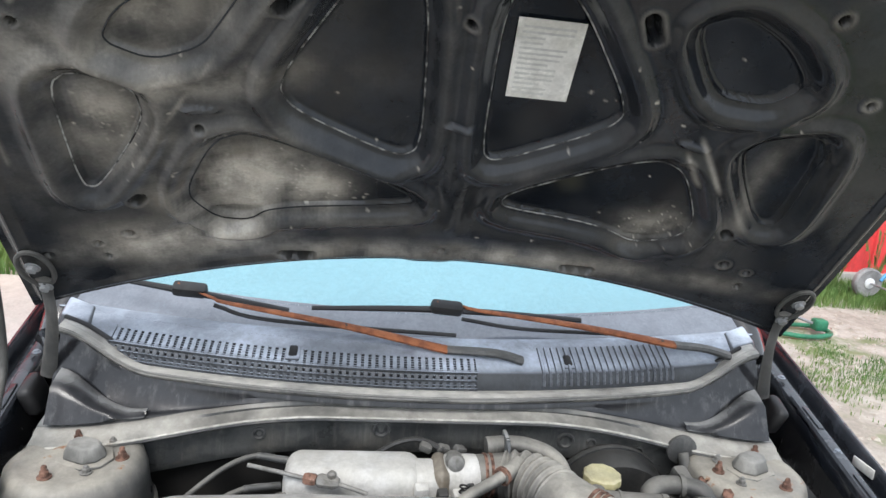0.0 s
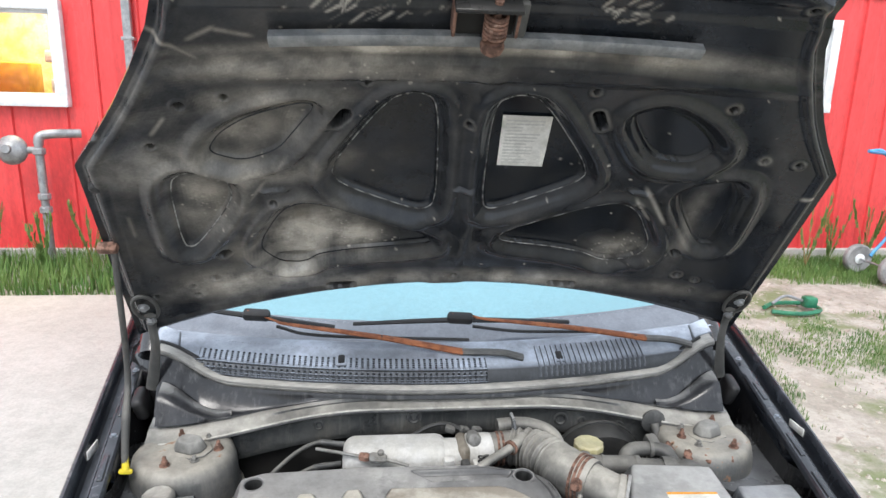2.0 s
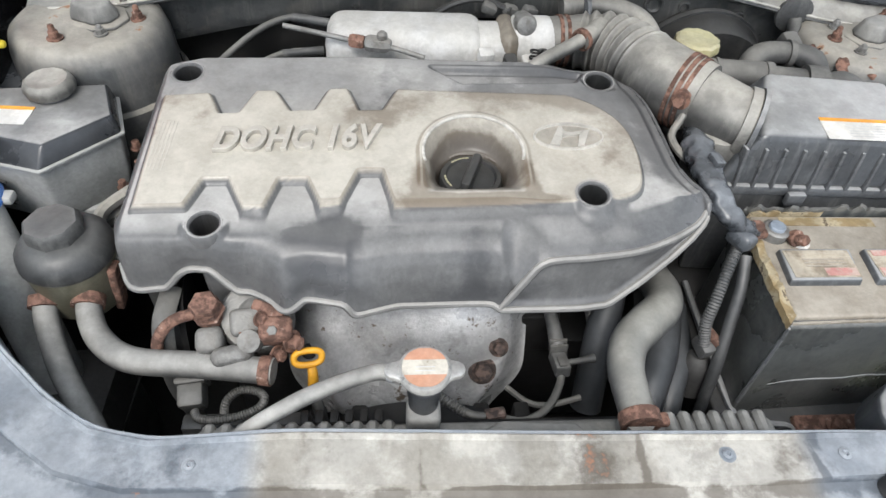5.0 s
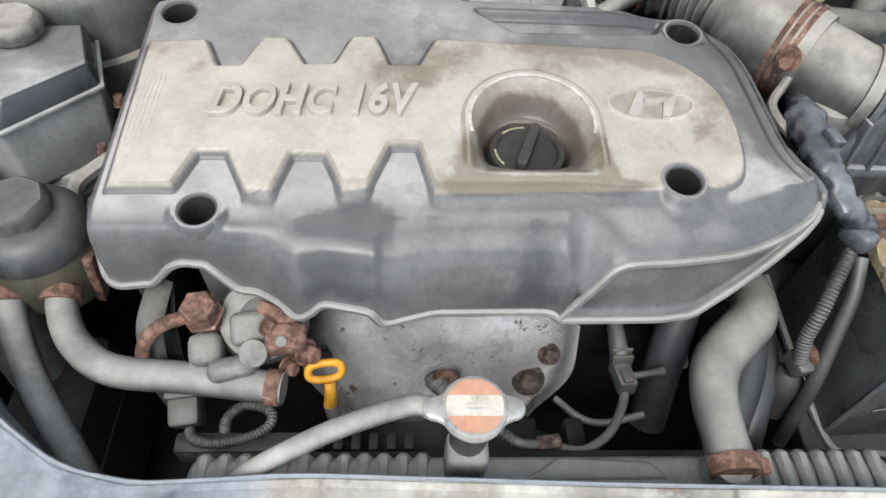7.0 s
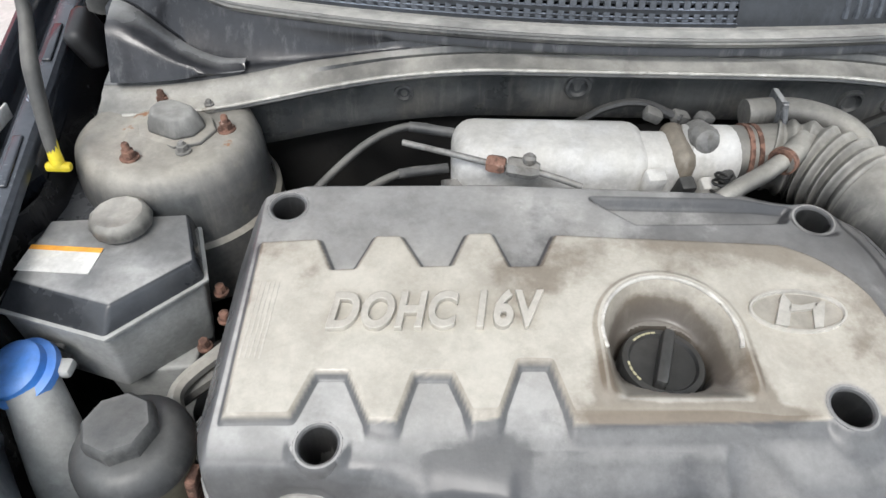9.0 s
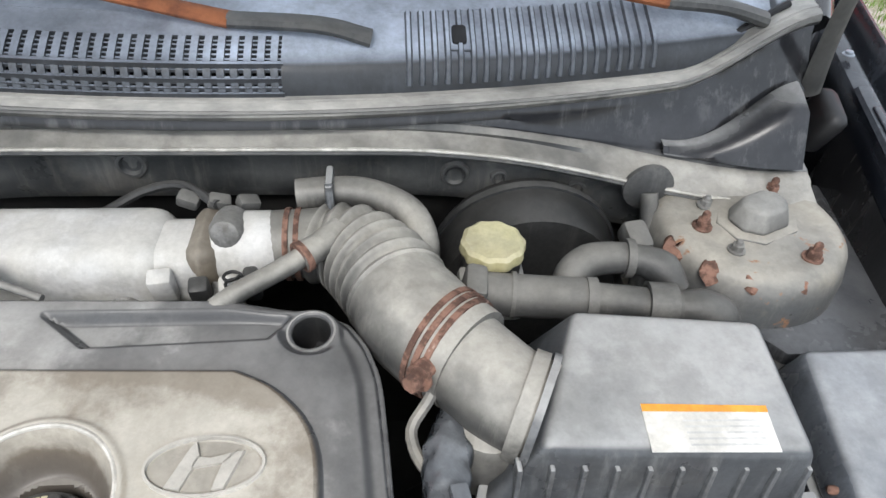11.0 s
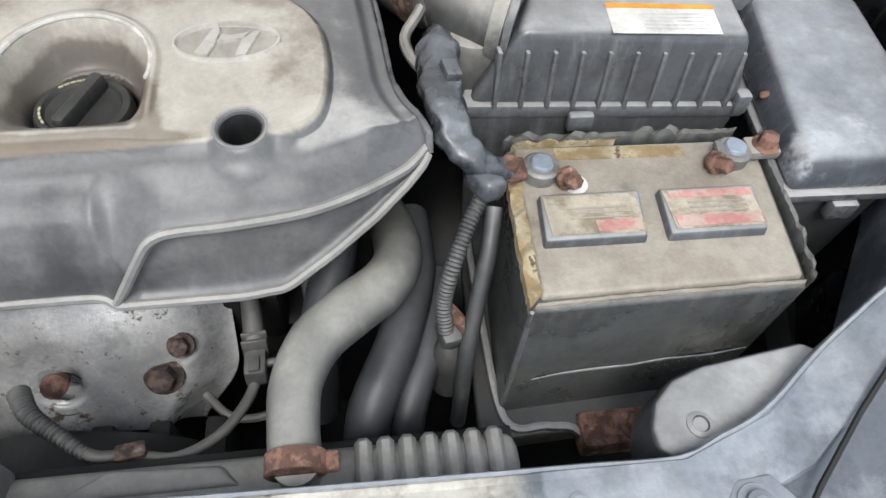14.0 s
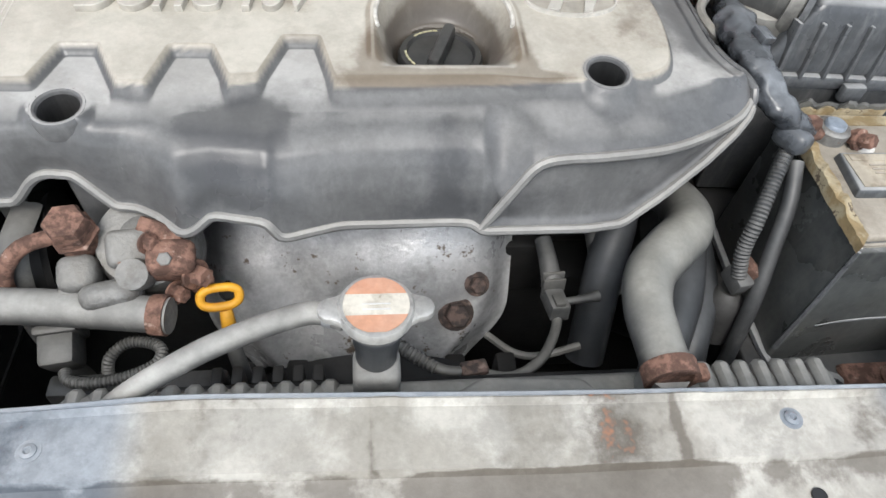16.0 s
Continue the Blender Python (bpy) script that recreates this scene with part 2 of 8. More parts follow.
M_strip = mat("dusty_seal_rubber", (0.17, 0.178, 0.185), (0.25, 0.255, 0.255), 0.6, scale=25, bump=0.4, stains=(0.26, 0.25, 0.225), stain_at=0.58, stain_scale=30)
M_stained = mat("oil_stained_cast_metal", (0.20, 0.17, 0.13), (0.11, 0.09, 0.068), 0.6, scale=30, dust=(0.33, 0.30, 0.25), dust_amt=0.5, bump=0.5)
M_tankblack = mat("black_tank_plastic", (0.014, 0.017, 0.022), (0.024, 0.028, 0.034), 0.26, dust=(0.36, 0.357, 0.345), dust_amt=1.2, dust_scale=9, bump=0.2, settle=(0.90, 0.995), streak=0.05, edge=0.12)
M_tape = mat("glossy_wrapped_tape", (0.016, 0.018, 0.021), (0.034, 0.038, 0.044), 0.24, scale=30, dust=(0.33, 0.35, 0.37), dust_amt=0.55, dust_scale=22, bump=0.6, fine=90, settle=(0.45, 0.98), stains=(0.14, 0.15, 0.165), stain_at=0.57, stain_scale=26)
M_battlabel = mat("grimy_battery_label", (0.42, 0.37, 0.29), (0.27, 0.225, 0.165), 0.7, scale=45, bump=0.3, stains=(0.14, 0.11, 0.075), stain_at=0.56, stain_scale=40, edge=0)
# scuffed filler rim, and the painted highlight on the firewall lip
M_pale_edge = mat("scuffed_and_highlit_edge", (0.60, 0.58, 0.53), (0.42, 0.40, 0.36), 0.5, scale=60, bump=0.3, stains=(0.22, 0.19, 0.15), stain_at=0.58, stain_scale=45)
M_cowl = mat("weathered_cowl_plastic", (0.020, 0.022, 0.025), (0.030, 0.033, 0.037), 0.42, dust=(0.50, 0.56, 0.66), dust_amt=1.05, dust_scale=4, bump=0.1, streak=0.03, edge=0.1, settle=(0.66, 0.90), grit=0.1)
M_hood = mat("black_hood_underside_paint", (0.0085, 0.0112, 0.0160), (0.0135, 0.0170, 0.0230), 0.17, spec=0.42, scale=3.5, fine=260, bump=0.03, stains=(0.018, 0.019, 0.020), stain_at=0.54, stain_scale=4.5, spots=(0.30, 0.295, 0.28), spot_scale=60, spot_at=0.715, rough_var=0.08, soft=0.14, dust=(0.02, 0.02, 0.02), dust_amt=0.0, mottle=0.2, coat=0.0, edge=0, streak=0, alt=dict(c1=(0.52, 0.485, 0.43), c2=(0.37, 0.34, 0.295), dust=(0.1, 0.1, 0.1), stains=(0.38, 0.34, 0.28)))
M_lip = mat("dusty_pale_moulded_edge", (0.13, 0.13, 0.128), (0.18, 0.177, 0.17), 0.5, dust=(0.36, 0.347, 0.32), dust_amt=0.85, dust_scale=7, edge=0, streak=0)
M_caplabel = mat("dirty_cream_cap_label", (0.55, 0.52, 0.45), (0.42, 0.39, 0.33), 0.6, scale=70, bump=0.1, stains=(0.20, 0.17, 0.13), stain_at=0.58, stain_scale=70)
M_bead = mat("chipped_sealant_edge", (0.015, 0.015, 0.015), (0.34, 0.335, 0.32), 0.6, scale=60, bump=0.4)
M_glass = bpy.data.materials.new("thin_glass")
M_glass.use_nodes = True
gn, gl = M_glass.node_tree.nodes, M_glass.node_tree.links
gn.clear()
g_out, g_mix, g_tr, g_gl, g_fr = (gn.new("ShaderNode" + k) for k in ("OutputMaterial", "MixShader", "BsdfTransparent", "BsdfGlossy", "Fresnel"))
g_tr.inputs[0].default_value = rgb(0.80, 0.90, 0.90)
g_gl.inputs["Roughness"].default_value = 0.02
g_fr.inputs[0].default_value = 1.5
gl.new(g_fr.outputs[0], g_mix.inputs[0])
gl.new(g_tr.outputs[0], g_mix.inputs[1])
gl.new(g_gl.outputs[0], g_mix.inputs[2])
gl.new(g_mix.outputs[0], g_out.inputs[0])
# lavender-grey base: the glass's reflection is mixed into the black enamel's colour
M_frit = mat("dusty_frit_reflection_tint", (0.17, 0.185, 0.215), (0.15, 0.165, 0.195), 0.10, bump=0, coat=1.0, rough_var=0.03, mottle=0.1, scale=3, grit=0.05)
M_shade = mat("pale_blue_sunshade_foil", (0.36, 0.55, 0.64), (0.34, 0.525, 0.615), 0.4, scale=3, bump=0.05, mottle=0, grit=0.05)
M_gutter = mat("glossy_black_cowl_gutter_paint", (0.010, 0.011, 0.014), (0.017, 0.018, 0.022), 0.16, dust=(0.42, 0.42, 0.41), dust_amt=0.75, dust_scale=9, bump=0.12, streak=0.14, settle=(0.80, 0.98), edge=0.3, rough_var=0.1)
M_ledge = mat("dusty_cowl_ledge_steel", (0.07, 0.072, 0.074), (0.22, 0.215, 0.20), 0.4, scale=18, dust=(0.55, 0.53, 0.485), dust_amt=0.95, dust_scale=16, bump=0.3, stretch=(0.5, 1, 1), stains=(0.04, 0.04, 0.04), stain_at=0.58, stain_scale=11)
M_wiper = mat("rusty_orange_wiper_arm", (0.34, 0.115, 0.045), (0.22, 0.075, 0.035), 0.8, scale=25, bump=0.5, spots=(0.03, 0.03, 0.03), spot_scale=26, spot_at=0.62)
M_matblack = mat("black_rubber", (0.012, 0.012, 0.013), (0.022, 0.022, 0.023), 0.55, bump=0.1)
M_loom = mat("dusty_black_loom_sleeve", (0.022, 0.024, 0.026), (0.040, 0.042, 0.044), 0.5, dust=(0.24, 0.235, 0.22), dust_amt=0.45, bump=0.2, settle=(0.3, 1.0))
M_label = mat("white_paper_label", (0.74, 0.73, 0.70), (0.62, 0.61, 0.57), 0.6, scale=16, bump=0.1, dust=(0.50, 0.47, 0.41), dust_amt=0.35, dust_scale=30, edge=0, streak=0)
M_orange = mat("orange_label_ink", (0.80, 0.36, 0.05), (0.70, 0.30, 0.04), 0.6, bump=0)
M_grey_ink = mat("grey_print", (0.50, 0.50, 0.49), (0.58, 0.58, 0.56), 0.6, bump=0)
M_capred = mat("faded_red_orange_label", (0.52, 0.24, 0.14), (0.46, 0.20, 0.115), 0.6, scale=60, bump=0.1, dust=(0.48, 0.42, 0.34), dust_amt=0.35, dust_scale=40, edge=0, streak=0)
M_labelred = mat("faded_red_label", (0.48, 0.17, 0.15), (0.46, 0.32, 0.27), 0.6, scale=90, bump=0.1, dust=(0.45, 0.40, 0.34), dust_amt=0.4, dust_scale=30, edge=0, streak=0)
M_blue = mat("blue_plastic", (0.04, 0.19, 0.60), (0.06, 0.24, 0.66), 0.4, bump=0.05, dust=(0.4, 0.45, 0.5), dust_amt=0.2)
M_neck = mat("translucent_grey_plastic", (0.40, 0.41, 0.40), (0.32, 0.33, 0.32), 0.5, dust=(0.42, 0.41, 0.38), dust_amt=0.5)
M_tankgrey = mat("pale_grey_tank_plastic", (0.36, 0.37, 0.37), (0.28, 0.287, 0.28), 0.5, dust=(0.40, 0.39, 0.36), dust_amt=0.5)
M_yellow = mat("yellow_plastic", (0.75, 0.62, 0.03), (0.68, 0.54, 0.03), 0.5, bump=0.05)
M_amber = mat("amber_dipstick_plastic", (0.75, 0.38, 0.02), (0.62, 0.30, 0.02), 0.5, bump=0.05)
M_cream = mat("yellowed_cap_plastic", (0.50, 0.47, 0.25), (0.42, 0.38, 0.20), 0.6, bump=0.2, dust=(0.5, 0.47, 0.38), dust_amt=0.4)
M_chrome = mat("bright_steel", (0.62, 0.61, 0.59), (0.5, 0.49, 0.47), 0.35, metal=0.8, bump=0.1)
# near-black for metal parts; also carries the deep shade of the bay's gaps
M_dark = mat("black_metal_and_gap_shade", (0.006, 0.006, 0.006), (0.012, 0.011, 0.010), 0.6, bump=0.4)
M_batt = mat("weathered_black_battery_case", (0.026, 0.030, 0.032), (0.048, 0.054, 0.056), 0.30, dust=(0.30, 0.29, 0.26), dust_amt=0.35, bump=0.25, fine=90, stains=(0.105, 0.115, 0.112), stain_at=0.57, stain_scale=11, soft=0.16, streak=0.08, edge=0.35)
M_battop = mat("dusty_battery_top", (0.21, 0.18, 0.14), (0.28, 0.25, 0.205), 0.8, scale=24, dust=(0.37, 0.335, 0.28), dust_amt=0.7, bump=0.8, fine=320, stains=(0.10, 0.075, 0.05), stain_at=0.58, stain_scale=16)
M_foam = mat("yellowed_insulation_foam", (0.26, 0.19, 0.095), (0.38, 0.32, 0.21), 0.95, scale=45, bump=0.9, spots=(0.10, 0.075, 0.05), spot_scale=45, spot_at=0.60)
M_ribs = mat("faded_grey_shroud_plastic", (0.12, 0.123, 0.12), (0.17, 0.17, 0.163), 0.7, dust=(0.33, 0.32, 0.295), dust_amt=0.75, bump=0.3)
M_psbody = mat("yellowed_fluid_tank_plastic", (0.085, 0.082, 0.056), (0.13, 0.12, 0.085), 0.42, dust=(0.26, 0.245, 0.20), dust_amt=0.4, stains=(0.05, 0.042, 0.03), stain_at=0.56, stain_scale=16)
M_redbarn = mat("red_painted_steel_siding", (0.76, 0.070, 0.072), (0.70, 0.060, 0.062), 0.36, scale=0.8, fine=40, bump=0.05, stretch=(1, 1, 0.3), mottle=0.08, grit=0.05)
M_trim = mat("white_painted_trim", (0.78, 0.80, 0.82), (0.70, 0.72, 0.74), 0.5, scale=3, bump=0.05, mottle=0.1, grit=0.05)
M_roof = mat("pale_metal_roof", (0.62, 0.62, 0.63), (0.56, 0.56, 0.57), 0.45, scale=2, bump=0.05, grit=0.05)
M_conc = mat("pale_concrete", (0.46, 0.452, 0.425), (0.41, 0.402, 0.375), 0.9, scale=0.9, fine=70, bump=0.3, mottle=0.07, stains=(0.38, 0.36, 0.32), stain_at=0.57, stain_scale=0.8)
M_ground = mat("gravel_and_soil", (0.43, 0.405, 0.36), (0.33, 0.307, 0.262), 0.95, scale=2.2, fine=45, bump=0.5, mottle=0.12, stains=(0.14, 0.185, 0.07), stain_at=0.50, stain_scale=1.1)
M_stone = mat("pale_limestone_gravel", (0.45, 0.415, 0.355), (0.36, 0.33, 0.28), 0.9, scale=20, bump=0.3)
M_grass = mat("grass_blades", (0.075, 0.17, 0.035), (0.155, 0.25, 0.065), 0.7, scale=2, bump=0, mottle=0, grit=0.05)
M_weed = mat("weed_leaves", (0.12, 0.21, 0.05), (0.18, 0.26, 0.08), 0.6, scale=4, bump=0, mottle=0, grit=0.05)
M_seed = mat("dry_seed_stalks", (0.38, 0.20, 0.09), (0.30, 0.22, 0.09), 0.8, scale=6, bump=0)
M_galv = mat("galvanised_pipe", (0.38, 0.39, 0.40), (0.30, 0.31, 0.32), 0.45, metal=0.5, scale=12, bump=0.2)
M_cyan = mat("blue_painted_tube_steel", (0.08, 0.33, 0.62), (0.10, 0.38, 0.68), 0.4, bump=0.05)
M_green = mat("green_plastic", (0.02, 0.16, 0.09), (0.03, 0.20, 0.11), 0.45, bump=0.05)
M_tyre = mat("grey_wheel", (0.30, 0.30, 0.30), (0.22, 0.22, 0.22), 0.7, bump=0.2)
M_room = mat("warm_lit_room_wall", (0.75, 0.55, 0.16), (0.80, 0.68, 0.36), 0.8, scale=2.5, bump=0, grit=0.05)


# ---- mesh helpers ----
def mesh_from(verts, faces):
    me = bpy.data.meshes.new("mesh")
    me.from_pydata([tuple(map(float, v)) for v in verts], [], faces)
    return me


def finish(me, angle=38):
    me.polygons.foreach_set("use_smooth", [True] * len(me.polygons))
    me.set_sharp_from_angle(angle=radians(angle))
    return me


def to_mesh(bm):
    bmesh.ops.recalc_face_normals(bm, faces=bm.faces)
    me = bpy.data.meshes.new("mesh")
    bm.to_mesh(me)
    bm.free()
    return me


def under(ob, parent):
    ob.parent = parent
    if parent.type == "EMPTY":
        ob.matrix_parent_inverse = Matrix.Translation(-parent.location)
    return ob


def part(name, shape, material, parent=None, label="", angle=38):
    """Links a bmesh or mesh, built in world coordinates, as one mesh object under a thing or part."""
    me = to_mesh(shape) if isinstance(shape, bmesh.types.BMesh) else shape
    finish(me, angle)
    me.name = name
    for m in material if isinstance(material, (list, tuple)) else [material]:
        me.materials.append(m)
    ob = new(name, me)
    if parent is not None:
        under(ob, parent)
    return tagged(ob, label) if label else ob


def thing(name, base, label, category, group="", kind=""):
    ob = new(name)
    ob.location = base
    ob.empty_display_size = 0.05
    return tagged(ob, label, category, group, kind)


def rbox(c, s, bev=0.004, seg=2, turn=(0, 0, 0), taper=1.0, bm=None):
    b = bmesh.new()
    bmesh.ops.create_cube(b, size=1)
    for v in b.verts:
        k = taper if v.co.z > 0 else 1.0
        v.co = Vector((v.co.x * s[0] * k, v.co.y * s[1] * k, v.co.z * s[2]))
    if bev:
        bmesh.ops.bevel(b, geom=list(b.edges), offset=bev, segments=seg, affect="EDGES", profile=0.5)
    b.transform(pose(*c, *turn))
    return join(bm, b)


def join(bm, b):
    if bm is None:
        return b
    me = bpy.data.meshes.new("tmp")
    b.to_mesh(me)
    b.free()
    bm.from_mesh(me)
    bpy.data.meshes.remove(me)
    return bm


def prism(outline, z0, z1, bev=0.004, seg=2, top=1.0, slope=(0, 0), bm=None):
    """A plate of that outline; top: scale of its upper face; slope: rise of the upper face per metre of x and y."""
    b = bmesh.new()
    cx, cy = np.mean([p[0] for p in outline]), np.mean([p[1] for p in outline])
    lo = [b.verts.new((x, y, z0)) for x, y in outline]
    hi = [b.verts.new((cx + (x - cx) * top, cy + (y - cy) * top, z1 + slope[0] * (x - cx) + slope[1] * (y - cy))) for x, y in outline]
    b.faces.new(lo[::-1])
    b.faces.new(hi)
    k = len(outline)
    for i in range(k):
        b.faces.new((lo[i], lo[(i + 1) % k], hi[(i + 1) % k], hi[i]))
    bmesh.ops.recalc_face_normals(b, faces=b.faces)
    if bev:
        bmesh.ops.bevel(b, geom=list(b.edges), offset=bev, segments=seg, affect="EDGES", profile=0.5, clamp_overlap=True)
    return join(bm, b)


def loft(lo, hi, z0, z1, bev=0.006, seg=3, slope=(0, 0), bm=None):
    """A tub between two outlines with as many corners each."""
    b = bmesh.new()
    cx, cyy = np.mean([p[0] for p in hi]), np.mean([p[1] for p in hi])
    a = [b.verts.new((x, y, z0)) for x, y in lo]
    c = [b.verts.new((x, y, z1 + slope[0] * (x - cx) + slope[1] * (y - cyy))) for x, y in hi]
    k = len(lo)
    b.faces.new(a[::-1])
    b.faces.new(c)
    for i in range(k):
        b.faces.new((a[i], a[(i + 1) % k], c[(i + 1) % k], c[i]))
    bmesh.ops.recalc_face_normals(b, faces=b.faces)
    if bev:
        bmesh.ops.bevel(b, geom=list(b.edges), offset=bev, segments=seg, affect="EDGES", profile=0.5, clamp_overlap=True)
    return join(bm, b)


def lathe(c, profile, n=28, turn=(0, 0, 0), bm=None, wobble=None, ends=True):
    """Turns (radius, height) pairs round the z axis of a pose at c; ends: whether both are closed."""
    b = bmesh.new()
    rings = []
    for r, z in profile:
        ring = []
        for i in range(n):
            a = 2 * math.pi * i / n
            q = r * (wobble(a) if wobble else 1)
            ring.append(b.verts.new((q * math.cos(a), q * math.sin(a), z)))
        rings.append(ring)
    for p, q in zip(rings, rings[1:]):
        for i in range(n):
            b.faces.new((p[i], p[(i + 1) % n], q[(i + 1) % n], q[i]))
    if ends:
        b.faces.new(rings[0][::-1])
        b.faces.new(rings[-1])
    bmesh.ops.recalc_face_normals(b, faces=b.faces)
    b.transform(pose(*c, *turn))
    return join(bm, b)


def spline(points, step=0.006):
    p = [Vector(q) for q in points]
    p = [p[0] * 2 - p[1]] + p + [p[-1] * 2 - p[-2]]
    out, ks = [], []
    for i in range(1, len(p) - 2):
        a, b, c, d = p[i - 1:i + 3]
        n = max(2, int((c - b).length / step))
        for j in range(n):
            t = j / n
            out.append(0.5 * (2 * b + (c - a) * t + (2 * a - 5 * b + 4 * c - d) * t * t + (3 * b - a - 3 * c + d) * t ** 3))
            ks.append(i - 1 + t)
    out.append(p[-2])
    ks.append(len(points) - 1.0)
    return out, ks


def tube(points, r, n=12, step=0.006, pitch=0.0, amp=0.0, bm=None, flat=1.0):
    """A hose along points; r: radius or one per point; pitch, amp: corrugation."""
    path, ks = spline(points, step)
    rs = r if isinstance(r, (list, tuple)) else [r] * len(points)
    verts, faces = [], []
    up = Vector((0, 0, 1)) if abs((path[1] - path[0]).normalized().z) < 0.9 else Vector((0, 1, 0))
    s = 0.0
    for i, q in enumerate(path):
        d = (path[min(i + 1, len(path) - 1)] - path[max(i - 1, 0)]).normalized()
        up = (up - d * up.dot(d)).normalized()
        side = d.cross(up)
        if i:
            s += (q - path[i - 1]).length
        k = min(int(ks[i]), len(rs) - 2)
        rr = rs[k] + (rs[k + 1] - rs[k]) * (ks[i] - k)
        if pitch:
            rr += amp * math.cos(2 * math.pi * s / pitch)
        for j in range(n):
            a = 2 * math.pi * j / n
            verts.append(q + side * (rr * math.cos(a)) + up * (rr * flat * math.sin(a)))
    m = len(path)
    for i in range(m - 1):
        for j in range(n):
            a, c = i * n + j, i * n + (j + 1) % n
            faces.append((a, c, c + n, a + n))
    faces += [tuple(range(n))[::-1], tuple(range((m - 1) * n, m * n))]
    me = mesh_from(verts, faces)
    b = bmesh.new()
    b.from_mesh(me)
    bpy.data.meshes.remove(me)
    bmesh.ops.recalc_face_normals(b, faces=b.faces)
    return join(bm, b)


def crinkle(bm, amp, size, seed=0.0):
    """Roughens a wrap by folds of that size."""
    for v in bm.verts:
        p = v.co / size + Vector((seed, 0, 0))
        v.co += Vector((noise.noise(p), noise.noise(p + Vector((7, 3, 1))), noise.noise(p + Vector((2, 9, 5))))) * amp
    return bm


def hexbolt(c, r, h, turn=(0, 0, 0), bm=None):
    bm = lathe(c, [(r * 1.45, 0), (r * 1.45, h * 0.2), (r * 1.05, h * 0.22)], 20, turn, bm)
    return lathe(c, [(r, h * 0.2), (r, h * 0.9), (r * 0.85, h)], 6, turn, bm)


def inside_distance(px, py, poly):
    """Signed distance to a polygon, positive inside."""
    p = np.array(poly, float)
    d = np.full(px.shape, 1e9)
    inside = np.zeros(px.shape, bool)
    for i in range(len(p)):
        (ax, ay), (bx, by) = p[i], p[(i + 1) % len(p)]
        ex, ey = bx - ax, by - ay
        t = np.clip(((px - ax) * ex + (py - ay) * ey) / (ex * ex + ey * ey), 0, 1)
        d = np.minimum(d, np.hypot(px - ax - t * ex, py - ay - t * ey))
        cross = (ay > py) != (by > py)
        with np.errstate(divide="ignore", invalid="ignore"):
            xs = ax + (py - ay) * ex / (ey if ey else 1e-12)
        inside ^= cross & (px < xs)
    return np.where(inside, d, -d)


def smooth(d, a, b):
    t = np.clip((d - a) / (b - a), 0, 1)
    return t * t * (3 - 2 * t)


def sheet(P, close=0.0, drop=(0, 0, -1)):
    """A mesh over a grid of points P[i][j]; close: thickness along drop, with rim."""
    h, w = P.shape[:2]
    verts = P.reshape(-1, 3)
    idx = np.arange(h * w).reshape(h, w)
    quads = np.stack([idx[:-1, :-1], idx[:-1, 1:], idx[1:, 1:], idx[1:, :-1]], -1).reshape(-1, 4).tolist()
    if close:
        low = verts + np.array(drop) * close
        m = h * w
        rim = list(idx[0, :]) + list(idx[1:, -1]) + list(idx[-1, -2::-1]) + list(idx[-2:0:-1, 0])
        quads += [(int(b), int(a), int(a) + m, int(b) + m) for a, b in zip(rim, rim[1:] + rim[:1])]
        quads += [(q[3] + m, q[2] + m, q[1] + m, q[0] + m) for q in quads[:(h - 1) * (w - 1)]]
        verts = np.vstack([verts, low])
    return mesh_from(verts.tolist(), quads)


def bars(c, u, v, rows, w, h, gap, material, parent, name="print_line", ragged=True, n=None):
    """Unreadable print: thin plain bars on a face at c with directions u, v."""
    rnd = random.Random(len(name) + rows)
    u, v = Vector(u), Vector(v)
    nrm = u.cross(v).normalized()
    for i in range(rows):
        k = w * (rnd.uniform(0.7, 1.0) if ragged else 1)
        o = Vector(c) - v * (i * gap) + nrm * 0.0006
        q = [o, o + u * k, o + u * k - v * h, o - v * h]
        part(name, mesh_from([tuple(x) for x in q], [(0, 1, 2, 3)]), material, parent)

# ================= outdoors: ground, slab, building =================
def ground_z(x, y):
    return 0.02 * noise.noise(Vector((x * 0.6, y * 0.6, 0))) + 0.006 * noise.noise(Vector((x * 5, y * 5, 3)))


def build_ground():
    n = 90
    ax = np.concatenate([-np.geomspace(300, 7, 14), np.linspace(-6, 9, n), np.geomspace(10, 300, 14)])
    ay = np.concatenate([-np.geomspace(300, 5, 14), np.linspace(-4, 7, 70), np.geomspace(8, 300, 14)])
    P = np.array([[(x, y, ground_z(x, y) - 0.02 if abs(x) < 10 and abs(y) < 8 else -0.02) for x in ax] for y in ay])
    g = part("ground", sheet(P), M_ground)
    tagged(g, "pale gravel and soil with patches of grass", "ground", kind="structure")


def build_slab():
    slab = thing("pavement", (-3.2, 2, 0), "pale concrete slab with joints beside the car", "pavement", kind="structure")
    for i, (x0, x1) in enumerate(((-12, -6.05), (-6.03, -3.05), (-3.03, -0.55))):
        for y0, y1 in ((-6, -1.52), (-1.5, 1.48), (1.5, 4.35)):
            part("slab", rbox(((x0 + x1) / 2, (y0 + y1) / 2, -0.04), (x1 - x0, y1 - y0, 0.12), 0.008), M_conc, slab)


WALL_Y = 5.6


def rake(x):
    return 3.365 - 0.141 * (x - 2.714) if x > -6 else 3.365 - 0.141 * (-6 - 2.714) + 0.141 * (x + 6)


